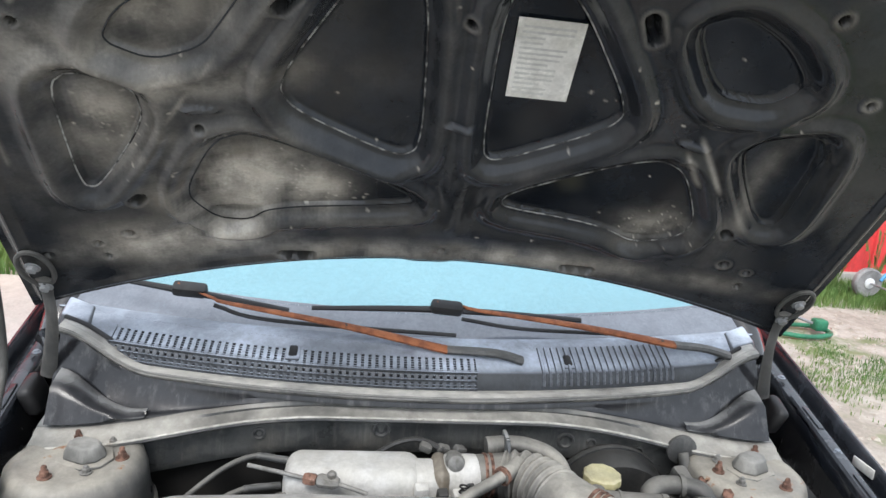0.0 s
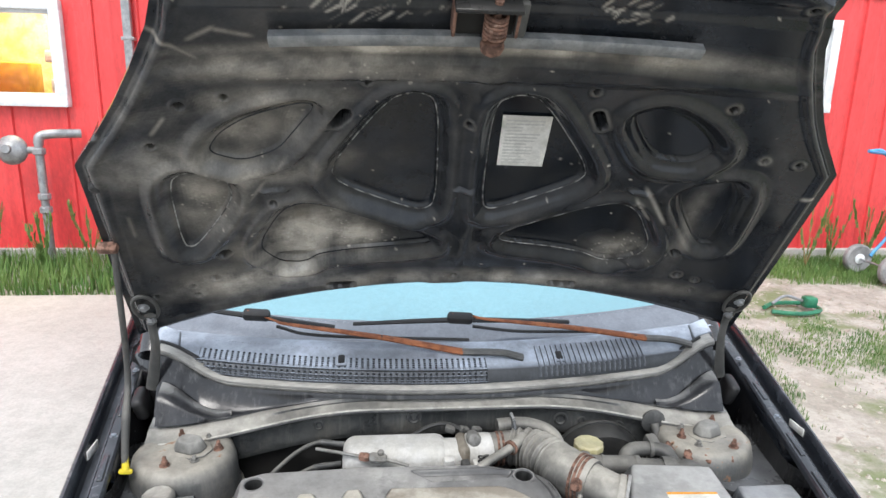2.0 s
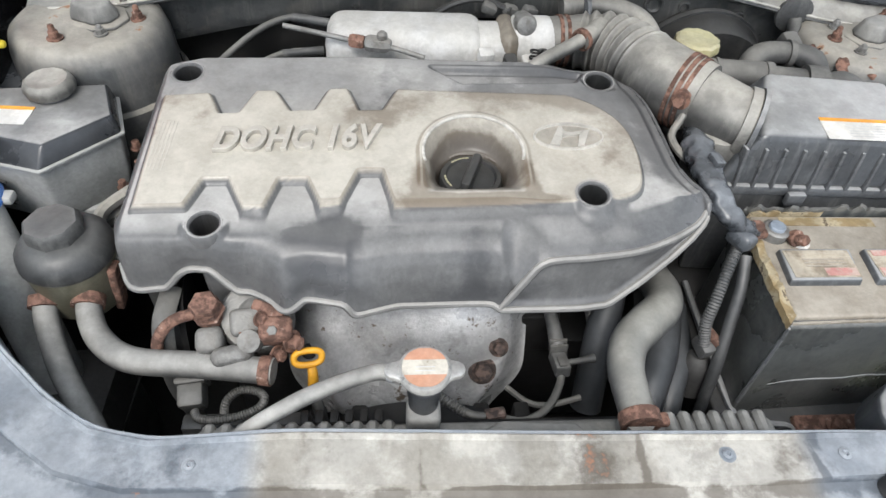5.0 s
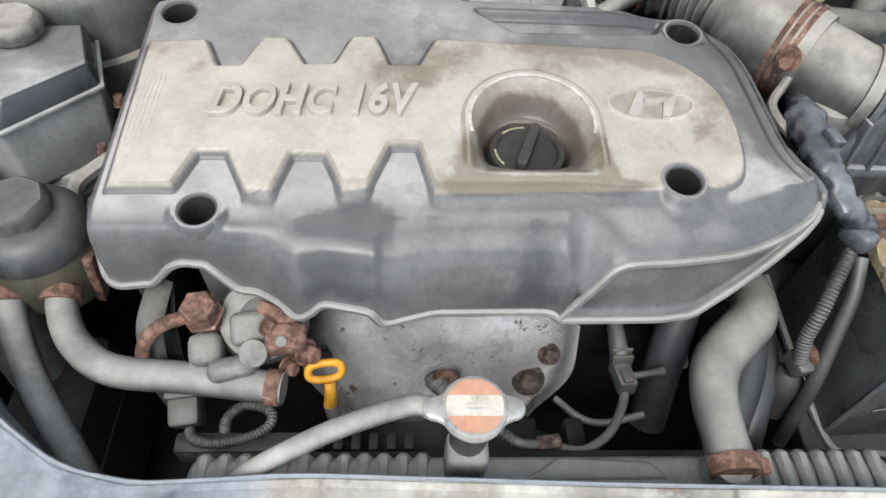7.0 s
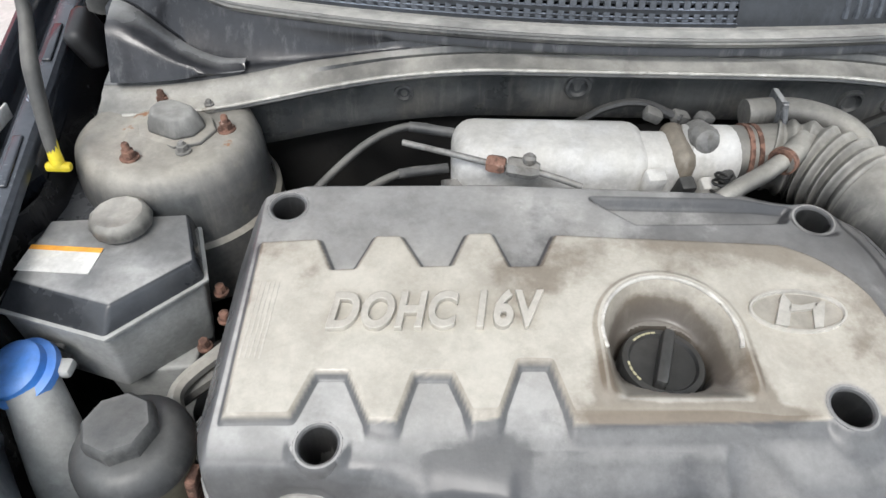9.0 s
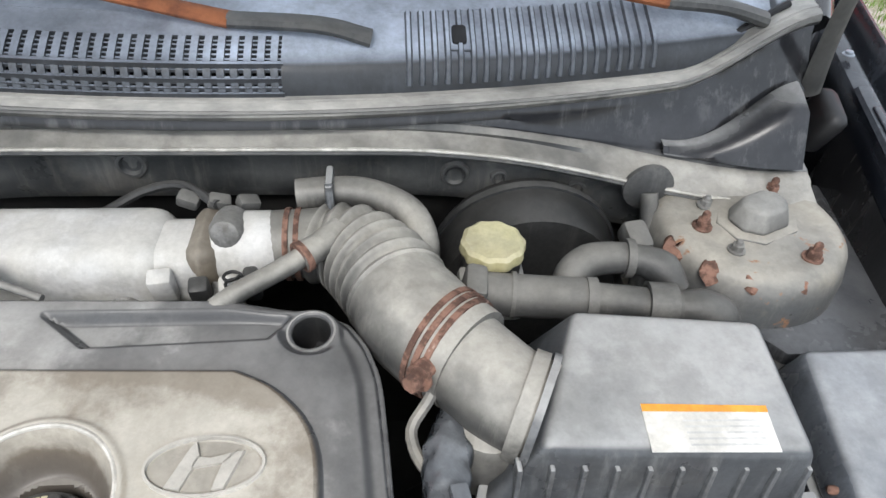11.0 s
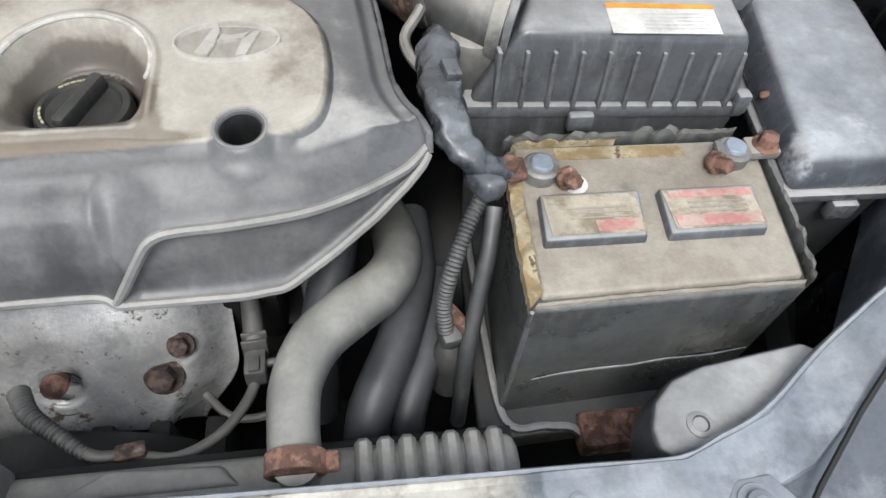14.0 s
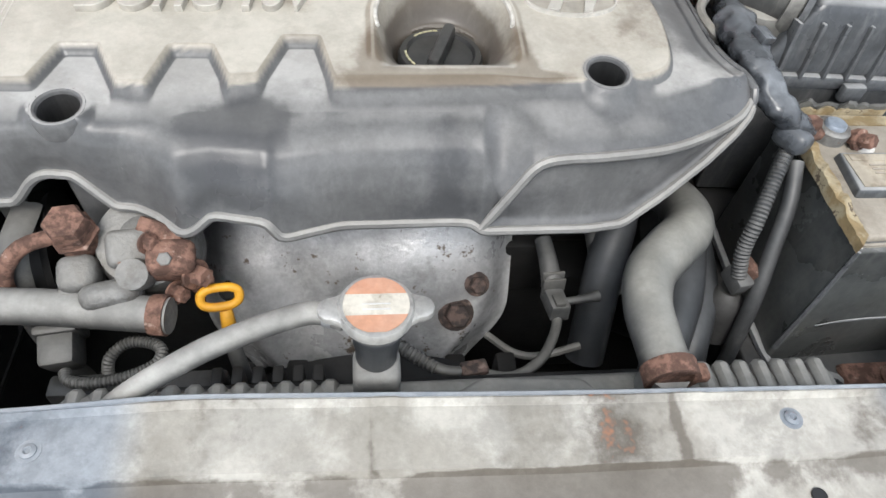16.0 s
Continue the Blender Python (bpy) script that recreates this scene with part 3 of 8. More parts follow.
def siding_panel(x0, x1, z0, z1a, z1b):
    """One sheet of ribbed steel siding with a raised rib at its edge and two low swages."""
    xs = [0, 0.012, 0.022, 0.045, 0.055, 0.17, 0.18, 0.20, 0.21, 0.29, 0.30, 0.32, 0.33, 1]
    ds = [0, 0, 0.022, 0.022, 0, 0, 0.006, 0.006, 0, 0, 0.006, 0.006, 0, 0]
    w = x1 - x0
    verts, faces = [], []
    for q, d in zip(xs, ds):
        x = x0 + (q if q < 1 else w)
        t = (x - x0) / w
        verts += [(x, WALL_Y - d, z0), (x, WALL_Y - d, z1a + (z1b - z1a) * t)]
    for i in range(len(xs) - 1):
        faces.append((2 * i, 2 * i + 2, 2 * i + 3, 2 * i + 1))
    return mesh_from(verts, faces)


def build_barn():
    barn = thing("building", (0, WALL_Y + 3, 0), "bright red steel-sided workshop with white trim and low gable", "building", kind="structure")
    openings = [(-4.02, -2.98, 1.48, 2.22), (3.52, 4.29, 1.59, 2.31)]
    seam, w = 2.62, 0.385
    cuts = sorted({round(-10 + w * i, 3) for i in range(51)} | {q for o in openings for q in o[:2]})
    cuts = [q for i, q in enumerate(cuts) if any(q in o[:2] for o in openings) or all(abs(q - e) > 0.09 for o in openings for e in o[:2])]
    for x, x1 in zip(cuts, cuts[1:]):
        spans = [(0.0, seam)]
        for a, b, lo, hi in openings:
            if x1 > a + 0.02 and x < b - 0.02:
                spans = [(0.0, lo), (hi, seam)]
        for z0, z1 in spans:
            part("siding_panel", siding_panel(x, x1, z0 + 0.05, z1, z1), M_redbarn, barn)
        part("siding_panel", siding_panel(x, x1, seam + 0.004, rake(x) + 0.03, rake(x1) + 0.03), M_redbarn, barn)
    part("seam_flashing", rbox((-0.3, WALL_Y - 0.012, seam), (19.4, 0.02, 0.025), 0.003), M_redbarn, barn)
    # sills under and over the openings fill the cut panels
    for a, b, lo, hi in openings:
        win = part("window_frame", rbox(((a + b) / 2, WALL_Y - 0.03, hi + 0.04), (b - a + 0.18, 0.09, 0.085), 0.006), M_trim, barn, "white painted window trim")
        part("window_sill", rbox(((a + b) / 2, WALL_Y - 0.035, lo - 0.04), (b - a + 0.18, 0.10, 0.085), 0.006), M_trim, win)
        for q in (a - 0.045, b + 0.045):
            part("jamb", rbox((q, WALL_Y - 0.03, (lo + hi) / 2), (0.09, 0.09, hi - lo), 0.006), M_trim, win)
        for q, s in (((a + b) / 2, (b - a, 0.03, 0.035)),):
            part("sash_rail", rbox((q, WALL_Y - 0.004, lo + 0.018), s, 0.004), M_trim, win)
            part("sash_rail", rbox((q, WALL_Y - 0.004, hi - 0.018), s, 0.004), M_trim, win)
        for q in (a + 0.018, b - 0.018):
            part("sash_stile", rbox((q, WALL_Y - 0.004, (lo + hi) / 2), (0.035, 0.03, hi - lo - 0.072), 0.004), M_trim, win)
        pane = part("pane", mesh_from([(a, WALL_Y + 0.004, lo), (b, WALL_Y + 0.004, lo), (b, WALL_Y + 0.004, hi), (a, WALL_Y + 0.004, hi)], [(0, 1, 2, 3)]), M_glass, win)
        pane.visible_shadow = False
    # gable trim and roof edge
    def sloped(x0, x1, y, dy, dz, h, name, material, lift):
        b = bmesh.new()
        vs = [b.verts.new((x, y + q, rake(x) + lift + k)) for x in (x0, x1) for q, k in ((0, 0), (dy, 0), (dy, h), (0, h))]
        for f in ((0, 1, 2, 3), (7, 6, 5, 4), (0, 4, 5, 1), (1, 5, 6, 2), (2, 6, 7, 3), (3, 7, 4, 0)):
            b.faces.new([vs[k] for k in f])
        return part(name, b, material, barn)
    for x0, x1 in ((-6, 9.4), (-10, -6)):
        sloped(x0, x1, WALL_Y - 0.05, 0.05, 0, 0.15, "rake_trim", M_trim, 0.0)
        sloped(x0, x1, WALL_Y - 0.12, 7.0, 0, 0.035, "roof", M_roof, 0.15)
    for s, x in ((1, -10), (1, 9.4)):
        part("side_wall", rbox((x, WALL_Y + 3.4, 1.3), (0.1, 6.6, 2.6), 0), M_redbarn, barn)
    part("back_wall", rbox((-0.3, WALL_Y + 6.8, 1.3), (19.4, 0.1, 2.6), 0), M_redbarn, barn)
    part("footing", rbox((-0.3, WALL_Y + 0.05, 0.03), (19.4, 0.24, 0.12), 0.01), M_conc, barn)
    # the room seen through the left window
    part("room_wall", rbox((-3.5, WALL_Y + 1.6, 1.5), (3.0, 0.05, 3.0), 0), M_room, barn, "warm yellow lit inner wall")
    part("room_partition", rbox((-5.1, WALL_Y + 0.9, 1.5), (0.05, 1.5, 3.0), 0), M_room, barn)
    for q, z, s in ((-3.75, 1.62, (0.30, 0.3, 0.35)), (-3.25, 1.55, (0.32, 0.25, 0.20)), (-3.35, 1.86, (0.22, 0.2, 0.12))):
        part("stored_box", rbox((q, WALL_Y + 0.9, z), s, 0.02), M_amber if s[2] > 0.3 else M_label, barn)
    lamp = new("workshop_lamp", bpy.data.lights.new("workshop_lamp", "AREA"))
    lamp.data.energy, lamp.data.size, lamp.data.color = 70, 0.8, (1.0, 0.85, 0.55)
    lamp.matrix_world = look((-3.5, WALL_Y + 0.8, 2.9), (-3.5, WALL_Y + 1.0, 1.0))
    spout = thing("downspout", (-2.33, WALL_Y - 0.06, 0), "grey metal downspout fixed to the red wall", "downspout")
    part("pipe", rbox((-2.33, WALL_Y - 0.07, 1.85), (0.075, 0.055, 3.6), 0.012), M_galv, spout)
    for z in (0.6, 2.0, 3.3):
        part("strap", rbox((-2.33, WALL_Y - 0.068, z), (0.11, 0.064, 0.03), 0.004), M_galv, spout)


def build_meter():
    m = thing("gas_riser", (-3.1, 5.35, 0), "grey galvanised gas riser pipe with round regulator and fittings", "gas pipe")
    part("riser", tube([(-3.1, 5.35, -0.02), (-3.1, 5.35, 0.6), (-3.1, 5.35, 1.12)], 0.035, 14), M_galv, m)
    part("elbow", tube([(-3.1, 5.35, 1.08), (-3.08, 5.36, 1.15), (-2.98, 5.4, 1.17), (-2.8, 5.5, 1.17)], 0.04, 14), M_galv, m)
    part("regulator", lathe((-3.31, 5.33, 1.03), [(0.02, -0.09), (0.09, -0.075), (0.125, -0.02), (0.13, 0), (0.125, 0.02), (0.09, 0.06), (0.04, 0.085), (0.035, 0.11)], 28, (80, 0, 0)), M_galv, m)
    part("side_pipe", tube([(-3.25, 5.34, 1.03), (-3.1, 5.35, 1.03)], 0.03, 12), M_galv, m)
    for z in (0.62, 0.5, 1.02):
        part("fitting", lathe((-3.1, 5.35, z), [(0.045, -0.03), (0.055, -0.02), (0.055, 0.02), (0.045, 0.03)], 8), M_galv, m)


def blade(rnd, x, y, z, h, w, verts, faces):
    a = rnd.uniform(0, 6.28)
    lean = rnd.uniform(0.1, 0.55) * h
    k = len(verts)
    cx, cy = math.cos(a), math.sin(a)
    px, py = -cy * w / 2, cx * w / 2
    verts += [(x - px, y - py, z - 0.01), (x + px, y + py, z - 0.01), (x + cx * lean * 0.35 + px * 0.8, y + cy * lean * 0.35 + py * 0.8, z + h * 0.6),
              (x + cx * lean * 0.35 - px * 0.8, y + cy * lean * 0.35 - py * 0.8, z + h * 0.6), (x + cx * lean, y + cy * lean, z + h)]
    faces += [(k, k + 1, k + 2, k + 3), (k + 3, k + 2, k + 4)]


def build_grass():
    rnd = random.Random(4)
    verts, faces = [], []
    for _ in range(210000):
        x, y = rnd.uniform(1.0, 7.5), rnd.uniform(-0.5, 5.5)
        d = noise.noise(Vector((x * 0.8, y * 0.8, 7))) + 0.45 * noise.noise(Vector((x * 2.7, y * 2.7, 1))) + 0.25 * noise.noise(Vector((x * 9, y * 9, 4)))
        near = 0.5 if y > 4.6 else 0.0
        if d + near < 0.16 + max(0, 0.25 * (2.6 - y)) + max(0, 1.9 - x) + rnd.uniform(-0.12, 0.12):
            continue
        blade(rnd, x, y, ground_z(x, y) - 0.02, rnd.uniform(0.012, 0.038) * (2.8 if near else 1), rnd.uniform(0.003, 0.006), verts, faces)
    for _ in range(12000):
        x, y = rnd.uniform(-8, -1.2), rnd.uniform(4.38, 5.5)
        blade(rnd, x, y, ground_z(x, y) - 0.02, rnd.uniform(0.05, 0.22), rnd.uniform(0.006, 0.012), verts, faces)
    g = part("grass", mesh_from(verts, faces), M_grass)
    tagged(g, "patchy green grass growing through gravel", "grass", kind="stuff")


def build_stones():
    rnd = random.Random(9)
    verts, faces = [], []
    base = [(0, 0, 1), (1, 0, 0), (0, 1, 0), (-1, 0, 0), (0, -1, 0), (0, 0, -0.6)]
    tri = [(0, 1, 2), (0, 2, 3), (0, 3, 4), (0, 4, 1), (5, 2, 1), (5, 3, 2), (5, 4, 3), (5, 1, 4)]
    for _ in range(7000):
        x, y = rnd.uniform(0.95, 6.5), rnd.uniform(-1.5, 5.4)
        s = rnd.uniform(0.006, 0.02) * (2.4 if rnd.random() < 0.04 else 1)
        z = ground_z(x, y) - 0.02
        k = len(verts)
        a = rnd.uniform(0, 6.28)
        for q in base:
            r = rnd.uniform(0.7, 1.25)
            verts.append((x + s * r * (q[0] * math.cos(a) - q[1] * math.sin(a)), y + s * r * (q[0] * math.sin(a) + q[1] * math.cos(a)), z + 0.6 * s * r * q[2]))
        faces += [tuple(i + k for i in f) for f in tri]
    g = part("gravel", mesh_from(verts, faces), M_stone, angle=20)
    tagged(g, "loose pale limestone gravel on the soil", "gravel", kind="stuff")


def build_weed(x, y, h, rnd, dry):
    label = "tall weed with dry reddish seed stalks" if dry else "leafy green weed at the foot of the wall"
    w = thing("weed", (x, y, 0), label, "weed", "weeds along the wall")
    lv, lf = [], []
    stems = bmesh.new()
    for _ in range(rnd.randint(5, 8)):
        a, k = rnd.uniform(0, 6.28), rnd.uniform(0.7, 1.0) * h
        dx, dy = math.cos(a) * k * 0.3, math.sin(a) * k * 0.22
        tube([(x, y, -0.02), (x + dx * 0.4, y + dy * 0.4, k * 0.5), (x + dx, y + dy, k)], [0.005, 0.004, 0.0015], 5, 0.06, bm=stems)
        for j in range(rnd.randint(12, 20)):
            t = rnd.uniform(0.15, 1.0)
            blade(rnd, x + dx * t, y + dy * t, k * t, rnd.uniform(0.04, 0.11), rnd.uniform(0.010, 0.026), lv, lf)
        if dry:
            sv, sf = [], []
            for j in range(26):
                t = rnd.uniform(0.75, 1.05)
                blade(rnd, x + dx * t, y + dy * t, k * t, rnd.uniform(0.015, 0.04), 0.006, sv, sf)
            part("seed_head", mesh_from(sv, sf), M_seed, w)
    part("stem", stems, M_seed if dry else M_weed, w)
    part("foliage", mesh_from(lv, lf), M_weed, w)


def build_hand_truck():
    t = thing("hand_truck", (4.75, 4.75, 0), "blue tubular steel hand truck with grey wheels", "hand truck")
    for dy in (0, 0.34):
        part("rail", tube([(4.62, 4.6 + dy, 0.17), (4.80, 4.62 + dy, 0.45), (4.72, 4.62 + dy, 0.95), (4.58, 4.62 + dy, 1.17), (4.42, 4.62 + dy, 1.18)], 0.016, 10), M_cyan, t)
    for z, x in ((0.4, 4.77), (0.7, 4.77), (1.17, 4.45)):
        part("cross_bar", tube([(x, 4.6, z), (x, 4.97, z)], 0.014, 10), M_cyan, t)
    part("toe_plate", rbox((4.95, 4.78, 0.02), (0.24, 0.40, 0.012), 0.003), M_cyan, t)
    part("brace", tube([(4.9, 4.78, 0.02), (4.78, 4.78, 0.40)], 0.012, 8), M_cyan, t)
    for dy in (-0.05, 0.40):
        w = part("wheel", lathe((4.52, 4.58 + dy, 0.14), [(0.07, -0.03), (0.125, -0.035), (0.14, -0.02), (0.14, 0.02), (0.125, 0.035), (0.07, 0.03)], 28, (90, 0, 0)), M_tyre, t)
        part("hub", lathe((4.52, 4.58 + dy, 0.14), [(0.02, -0.045), (0.05, -0.038), (0.05, 0.038), (0.02, 0.045)], 16, (90, 0, 0)), M_trim, w)
    part("axle", tube([(4.52, 4.5, 0.14), (4.52, 5.0, 0.14)], 0.01, 8), M_galv, t)


def build_sprinkler():
    s = thing("lawn_sprinkler", (3.12, 3.88, 0), "green plastic lawn sprinkler with curved spray bar on the grass", "sprinkler")
    part("base", tube([(2.9, 3.8, 0.02), (3.1, 3.74, 0.02), (3.32, 3.82, 0.02), (3.3, 3.98, 0.02), (3.05, 4.0, 0.02), (2.9, 3.9, 0.02)], 0.018, 8), M_green, s)
    part("motor_box", rbox((3.26, 3.88, 0.07), (0.10, 0.09, 0.09), 0.02), M_green, s)
    part("spray_bar", tube([(2.95, 3.88, 0.06), (3.05, 3.88, 0.12), (3.2, 3.88, 0.08)], 0.012, 8), M_galv, s)


build_ground()
build_slab()
build_barn()

# ================= the car =================
car = thing("car", (0, 1.2, 0), "black compact car with its hood propped open, dusty engine bay", "car")

# ---- hood, held open ----
HP, HV, HN = Vector((0, 0.765, 1.16)), Vector((0, -0.6536, 0.7568)), Vector((0, -0.7568, -0.6536))


def crown(u, v):
    return 0.055 * (u / 0.6) ** 2 + 0.05 * np.maximum(0, (v - 0.5) / 0.35) ** 2


def hood_point(u, v, h=0.0):
    return HP + Vector((u, 0, 0)) + HV * v + HN * (float(crown(u, v)) + h)


PAN_A = [(-0.445, 0.488), (-0.42, 0.528), (-0.37, 0.561), (-0.29, 0.585), (-0.265, 0.579), (-0.3, 0.528), (-0.335, 0.481), (-0.395, 0.461)]
PAN_B = [(-0.52, 0.424), (-0.49, 0.446), (-0.425, 0.419), (-0.425, 0.364), (-0.512, 0.239), (-0.535, 0.244)]
PAN_C = [(-0.255, 0.428), (-0.152, 0.586), (-0.11, 0.602), (-0.072, 0.582), (-0.057, 0.321), (-0.092, 0.299), (-0.235, 0.381)]
PAN_D = [(0.017, 0.576), (0.055, 0.6), (0.099, 0.588), (0.217, 0.427), (0.199, 0.388), (0.055, 0.301), (0.03, 0.321)]
PAN_E = [(0.245, 0.568), (0.292, 0.594), (0.363, 0.563), (0.419, 0.512), (0.388, 0.471), (0.314, 0.473)]
PAN_F = [(0.395, 0.379), (0.415, 0.412), (0.485, 0.439), (0.508, 0.394), (0.524, 0.249), (0.488, 0.244)]
PAN_G = [(-0.404, 0.218), (-0.345, 0.329), (-0.289, 0.344), (-0.061, 0.22), (-0.059, 0.193), (-0.282, 0.18), (-0.318, 0.15), (-0.367, 0.159)]
PAN_H = [(0.04, 0.211), (0.28, 0.351), (0.338, 0.332), (0.399, 0.228), (0.389, 0.182), (0.325, 0.15), (0.254, 0.184)]
# cut-outs: centre, half length, half width, turn
HOLES = [(-0.246, 0.068, 0.030, 0.008, -3), (0.247, 0.068, 0.030, 0.008, 3), (-0.002, 0.095, 0.006, 0.006, 0), (-0.496, 0.14, 0.010, 0.010, 0),
         (0.485, 0.142, 0.010, 0.010, 0), (-0.465, 0.217, 0.014, 0.008, 45), (0.452, 0.219, 0.013, 0.007, -60), (-0.23, 0.558, 0.022, 0.008, 48),
         (0.195, 0.562, 0.022, 0.008, -62), (-0.395, 0.612, 0.006, 0.006, 0), (0.395, 0.612, 0.007, 0.007, 0), (-0.545, 0.12, 0.007, 0.007, 0),
         (0.53, 0.13, 0.006, 0.006, 0), (-0.54, 0.085, 0.004, 0.008, 0), (0.535, 0.09, 0.005, 0.008, 0), (-0.62, 0.10, 0.006, 0.005, 0),
         (-0.60, 0.54, 0.006, 0.006, 0), (-0.52, 0.52, 0.006, 0.006, 0), (-0.46, 0.60, 0.008, 0.008, 45), (-0.56, 0.69, 0.005, 0.005, 0),
         (0.56, 0.505, 0.006, 0.006, 0), (0.50, 0.505, 0.005, 0.005, 0), (0.53, 0.66, 0.006, 0.006, 0), (-0.185, 0.635, 0.006, 0.006, 0),
         (0.17, 0.625, 0.005, 0.005, 0), (-0.155, 0.868, 0.006, 0.006, 0), (0.12, 0.872, 0.007, 0.007, 0), (-0.02, 0.545, 0.005, 0.005, 0),
         (-0.355, 0.36, 0.007, 0.007, 0), (0.325, 0.36, 0.006, 0.006, 0), (-0.41, 0.835, 0.006, 0.005, 0), (0.40, 0.815, 0.006, 0.006, 0)]


def rounded(poly, n=2):
    """Cuts a polygon's corners n times over."""
    for _ in range(n):
        out = []
        for (ax, ay), (bx, by) in zip(poly, poly[1:] + poly[:1]):
            out += [(0.8 * ax + 0.2 * bx, 0.8 * ay + 0.2 * by), (0.2 * ax + 0.8 * bx, 0.2 * ay + 0.8 * by)]
        poly = out
    return poly


nu, nv = 420, 280
s_, t_ = np.meshgrid(np.linspace(-1, 1, nu), np.linspace(0, 1, nv))
v0 = -0.047 + 0.927 * t_
half = np.interp(v0, [-0.05, 0.2, 0.51, 0.58, 0.63, 0.70, 0.778, 0.83, 0.89], [0.697, 0.674, 0.642, 0.585, 0.55, 0.508, 0.466, 0.446, 0.428])
U_ = s_ * half
vb = 0.041 - 0.2 * U_ ** 2
vt = 0.884 - 0.9 * (np.clip(np.abs(U_), 0.30, 0.445) - 0.30) ** 1.5 - 0.006 * np.exp(-((U_ + 0.02) / 0.05) ** 2)
V_ = vb + (vt - vb) * t_
Hh = crown(U_, V_)
pans = np.full(U_.shape, -9.0)
hole_rim = np.zeros(U_.shape)
for poly in (PAN_A, PAN_B, PAN_C, PAN_D, PAN_E, PAN_F, PAN_G, PAN_H):
    d = inside_distance(U_, V_, rounded(poly))
    deep = 0.024 if poly in (PAN_C, PAN_D) else 0.018
    Hh = Hh - 0.55 * deep * smooth(d, -0.020, -0.002) - 0.45 * deep * smooth(d, -0.001, 0.004) + 0.009 * np.exp(-((d + 0.028) / 0.011) ** 2)
    pans = np.maximum(pans, d)
for cu, cv, a, b, w in HOLES:
    a, b = (a * 0.72, b * 0.72) if a == b else (a, b)
    c, s = math.cos(radians(w)), math.sin(radians(w))
    du, dv = (U_ - cu) * c + (V_ - cv) * s, -(U_ - cu) * s + (V_ - cv) * c
    d = b - np.hypot(np.maximum(np.abs(du) - (a - b), 0), dv)
    hole_rim = np.maximum(hole_rim, np.exp(-((d + 0.0045) / 0.0035) ** 2))
    Hh = Hh - 0.030 * smooth(d, -0.0015, 0.003) + 0.0018 * np.exp(-((d + 0.005) / 0.003) ** 2)
for cu, cv, a, b, w, k in ((-0.009, 0.385, 0.020, 0.005, 0, 0.010), (-0.35, 0.393, 0.022, 0.005, 0, 0.008), (0.32, 0.392, 0.022, 0.005, -10, 0.010),
                           (0, 0.47, 0.02, 0.3, 0, 0.004), (-0.02, 0.09, 0.04, 0.10, 0, 0.004), (0, 0.80, 0.5, 0.02, 0, -0.006), (0, 0.66, 0.42, 0.02, 0, 0.007),
                           (-0.365, 0.153, 0.06, 0.02, 8, -0.006), (0.34, 0.145, 0.05, 0.016, -6, -0.006)):
    c, s = math.cos(radians(w)), math.sin(radians(w))
    du, dv = (U_ - cu) * c + (V_ - cv) * s, -(U_ - cu) * s + (V_ - cv) * c
    Hh = Hh + k * smooth(1 - np.hypot(du / a / 1.4, dv / b / 1.4), 0, 0.5)
rim = np.minimum((1 - np.abs(s_)) * half, np.minimum(V_ - vb, vt - V_))
Hh = Hh - 0.012 * (1 - smooth(rim, 0.012, 0.024)) + 0.004 * np.exp(-((rim - 0.03) / 0.008) ** 2)
P = np.stack([U_, HP.y + HV.y * V_ + HN.y * Hh, HP.z + HV.z * V_ + HN.z * Hh], -1)
hood_me = sheet(P[:, ::-1], 0.012, tuple(-HN))
grime = np.zeros(U_.shape)
for cu, cv, a, b, k in ((-0.33, 0.24, 0.10, 0.07, 0.95), (-0.22, 0.22, 0.05, 0.05, 0.9), (-0.37, 0.12, 0.09, 0.05, 0.8), (-0.37, 0.53, 0.07, 0.045, 0.62), (-0.48, 0.36, 0.06, 0.09, 0.55), (-0.38, 0.44, 0.16, 0.03, 0.5),
                        (-0.30, 0.67, 0.16, 0.03, 0.6), (-0.05, 0.704, 0.36, 0.013, 0.70), (0.35, 0.19, 0.06, 0.035, 0.6), (0.20, 0.08, 0.25, 0.02, 0.35), (-0.42, 0.30, 0.04, 0.12, 0.4), (-0.52, 0.62, 0.10, 0.06, 0.25), (0.45, 0.30, 0.02, 0.14, 0.25), (-0.1, 0.66, 0.12, 0.03, 0.35), (0.0, 0.085, 0.60, 0.026, 0.42), (-0.45, 0.12, 0.14, 0.05, 0.6), (-0.50, 0.47, 0.14, 0.05, 0.45), (-0.36, 0.60, 0.14, 0.03, 0.45), (0.25, 0.70, 0.20, 0.02, 0.40)):
    grime = np.maximum(grime, k * np.exp(-((U_ - cu) / a) ** 2 - ((V_ - cv) / b) ** 2))
rough_edge = np.array([[0.68 + 0.7 * noise.fractal(Vector((u * 9, v * 9, 2)), 1.0, 2.0, 3) + 0.34 * noise.fractal(Vector((u * 24, v * 24, 5)), 0.9, 2.0, 4) for u, v in zip(ru, rv)] for ru, rv in zip(U_[::2, ::2], V_[::2, ::2])])
rough_edge = np.kron(rough_edge, np.ones((2, 2)))
grime = grime * np.clip(rough_edge, 0.15, 1.4)
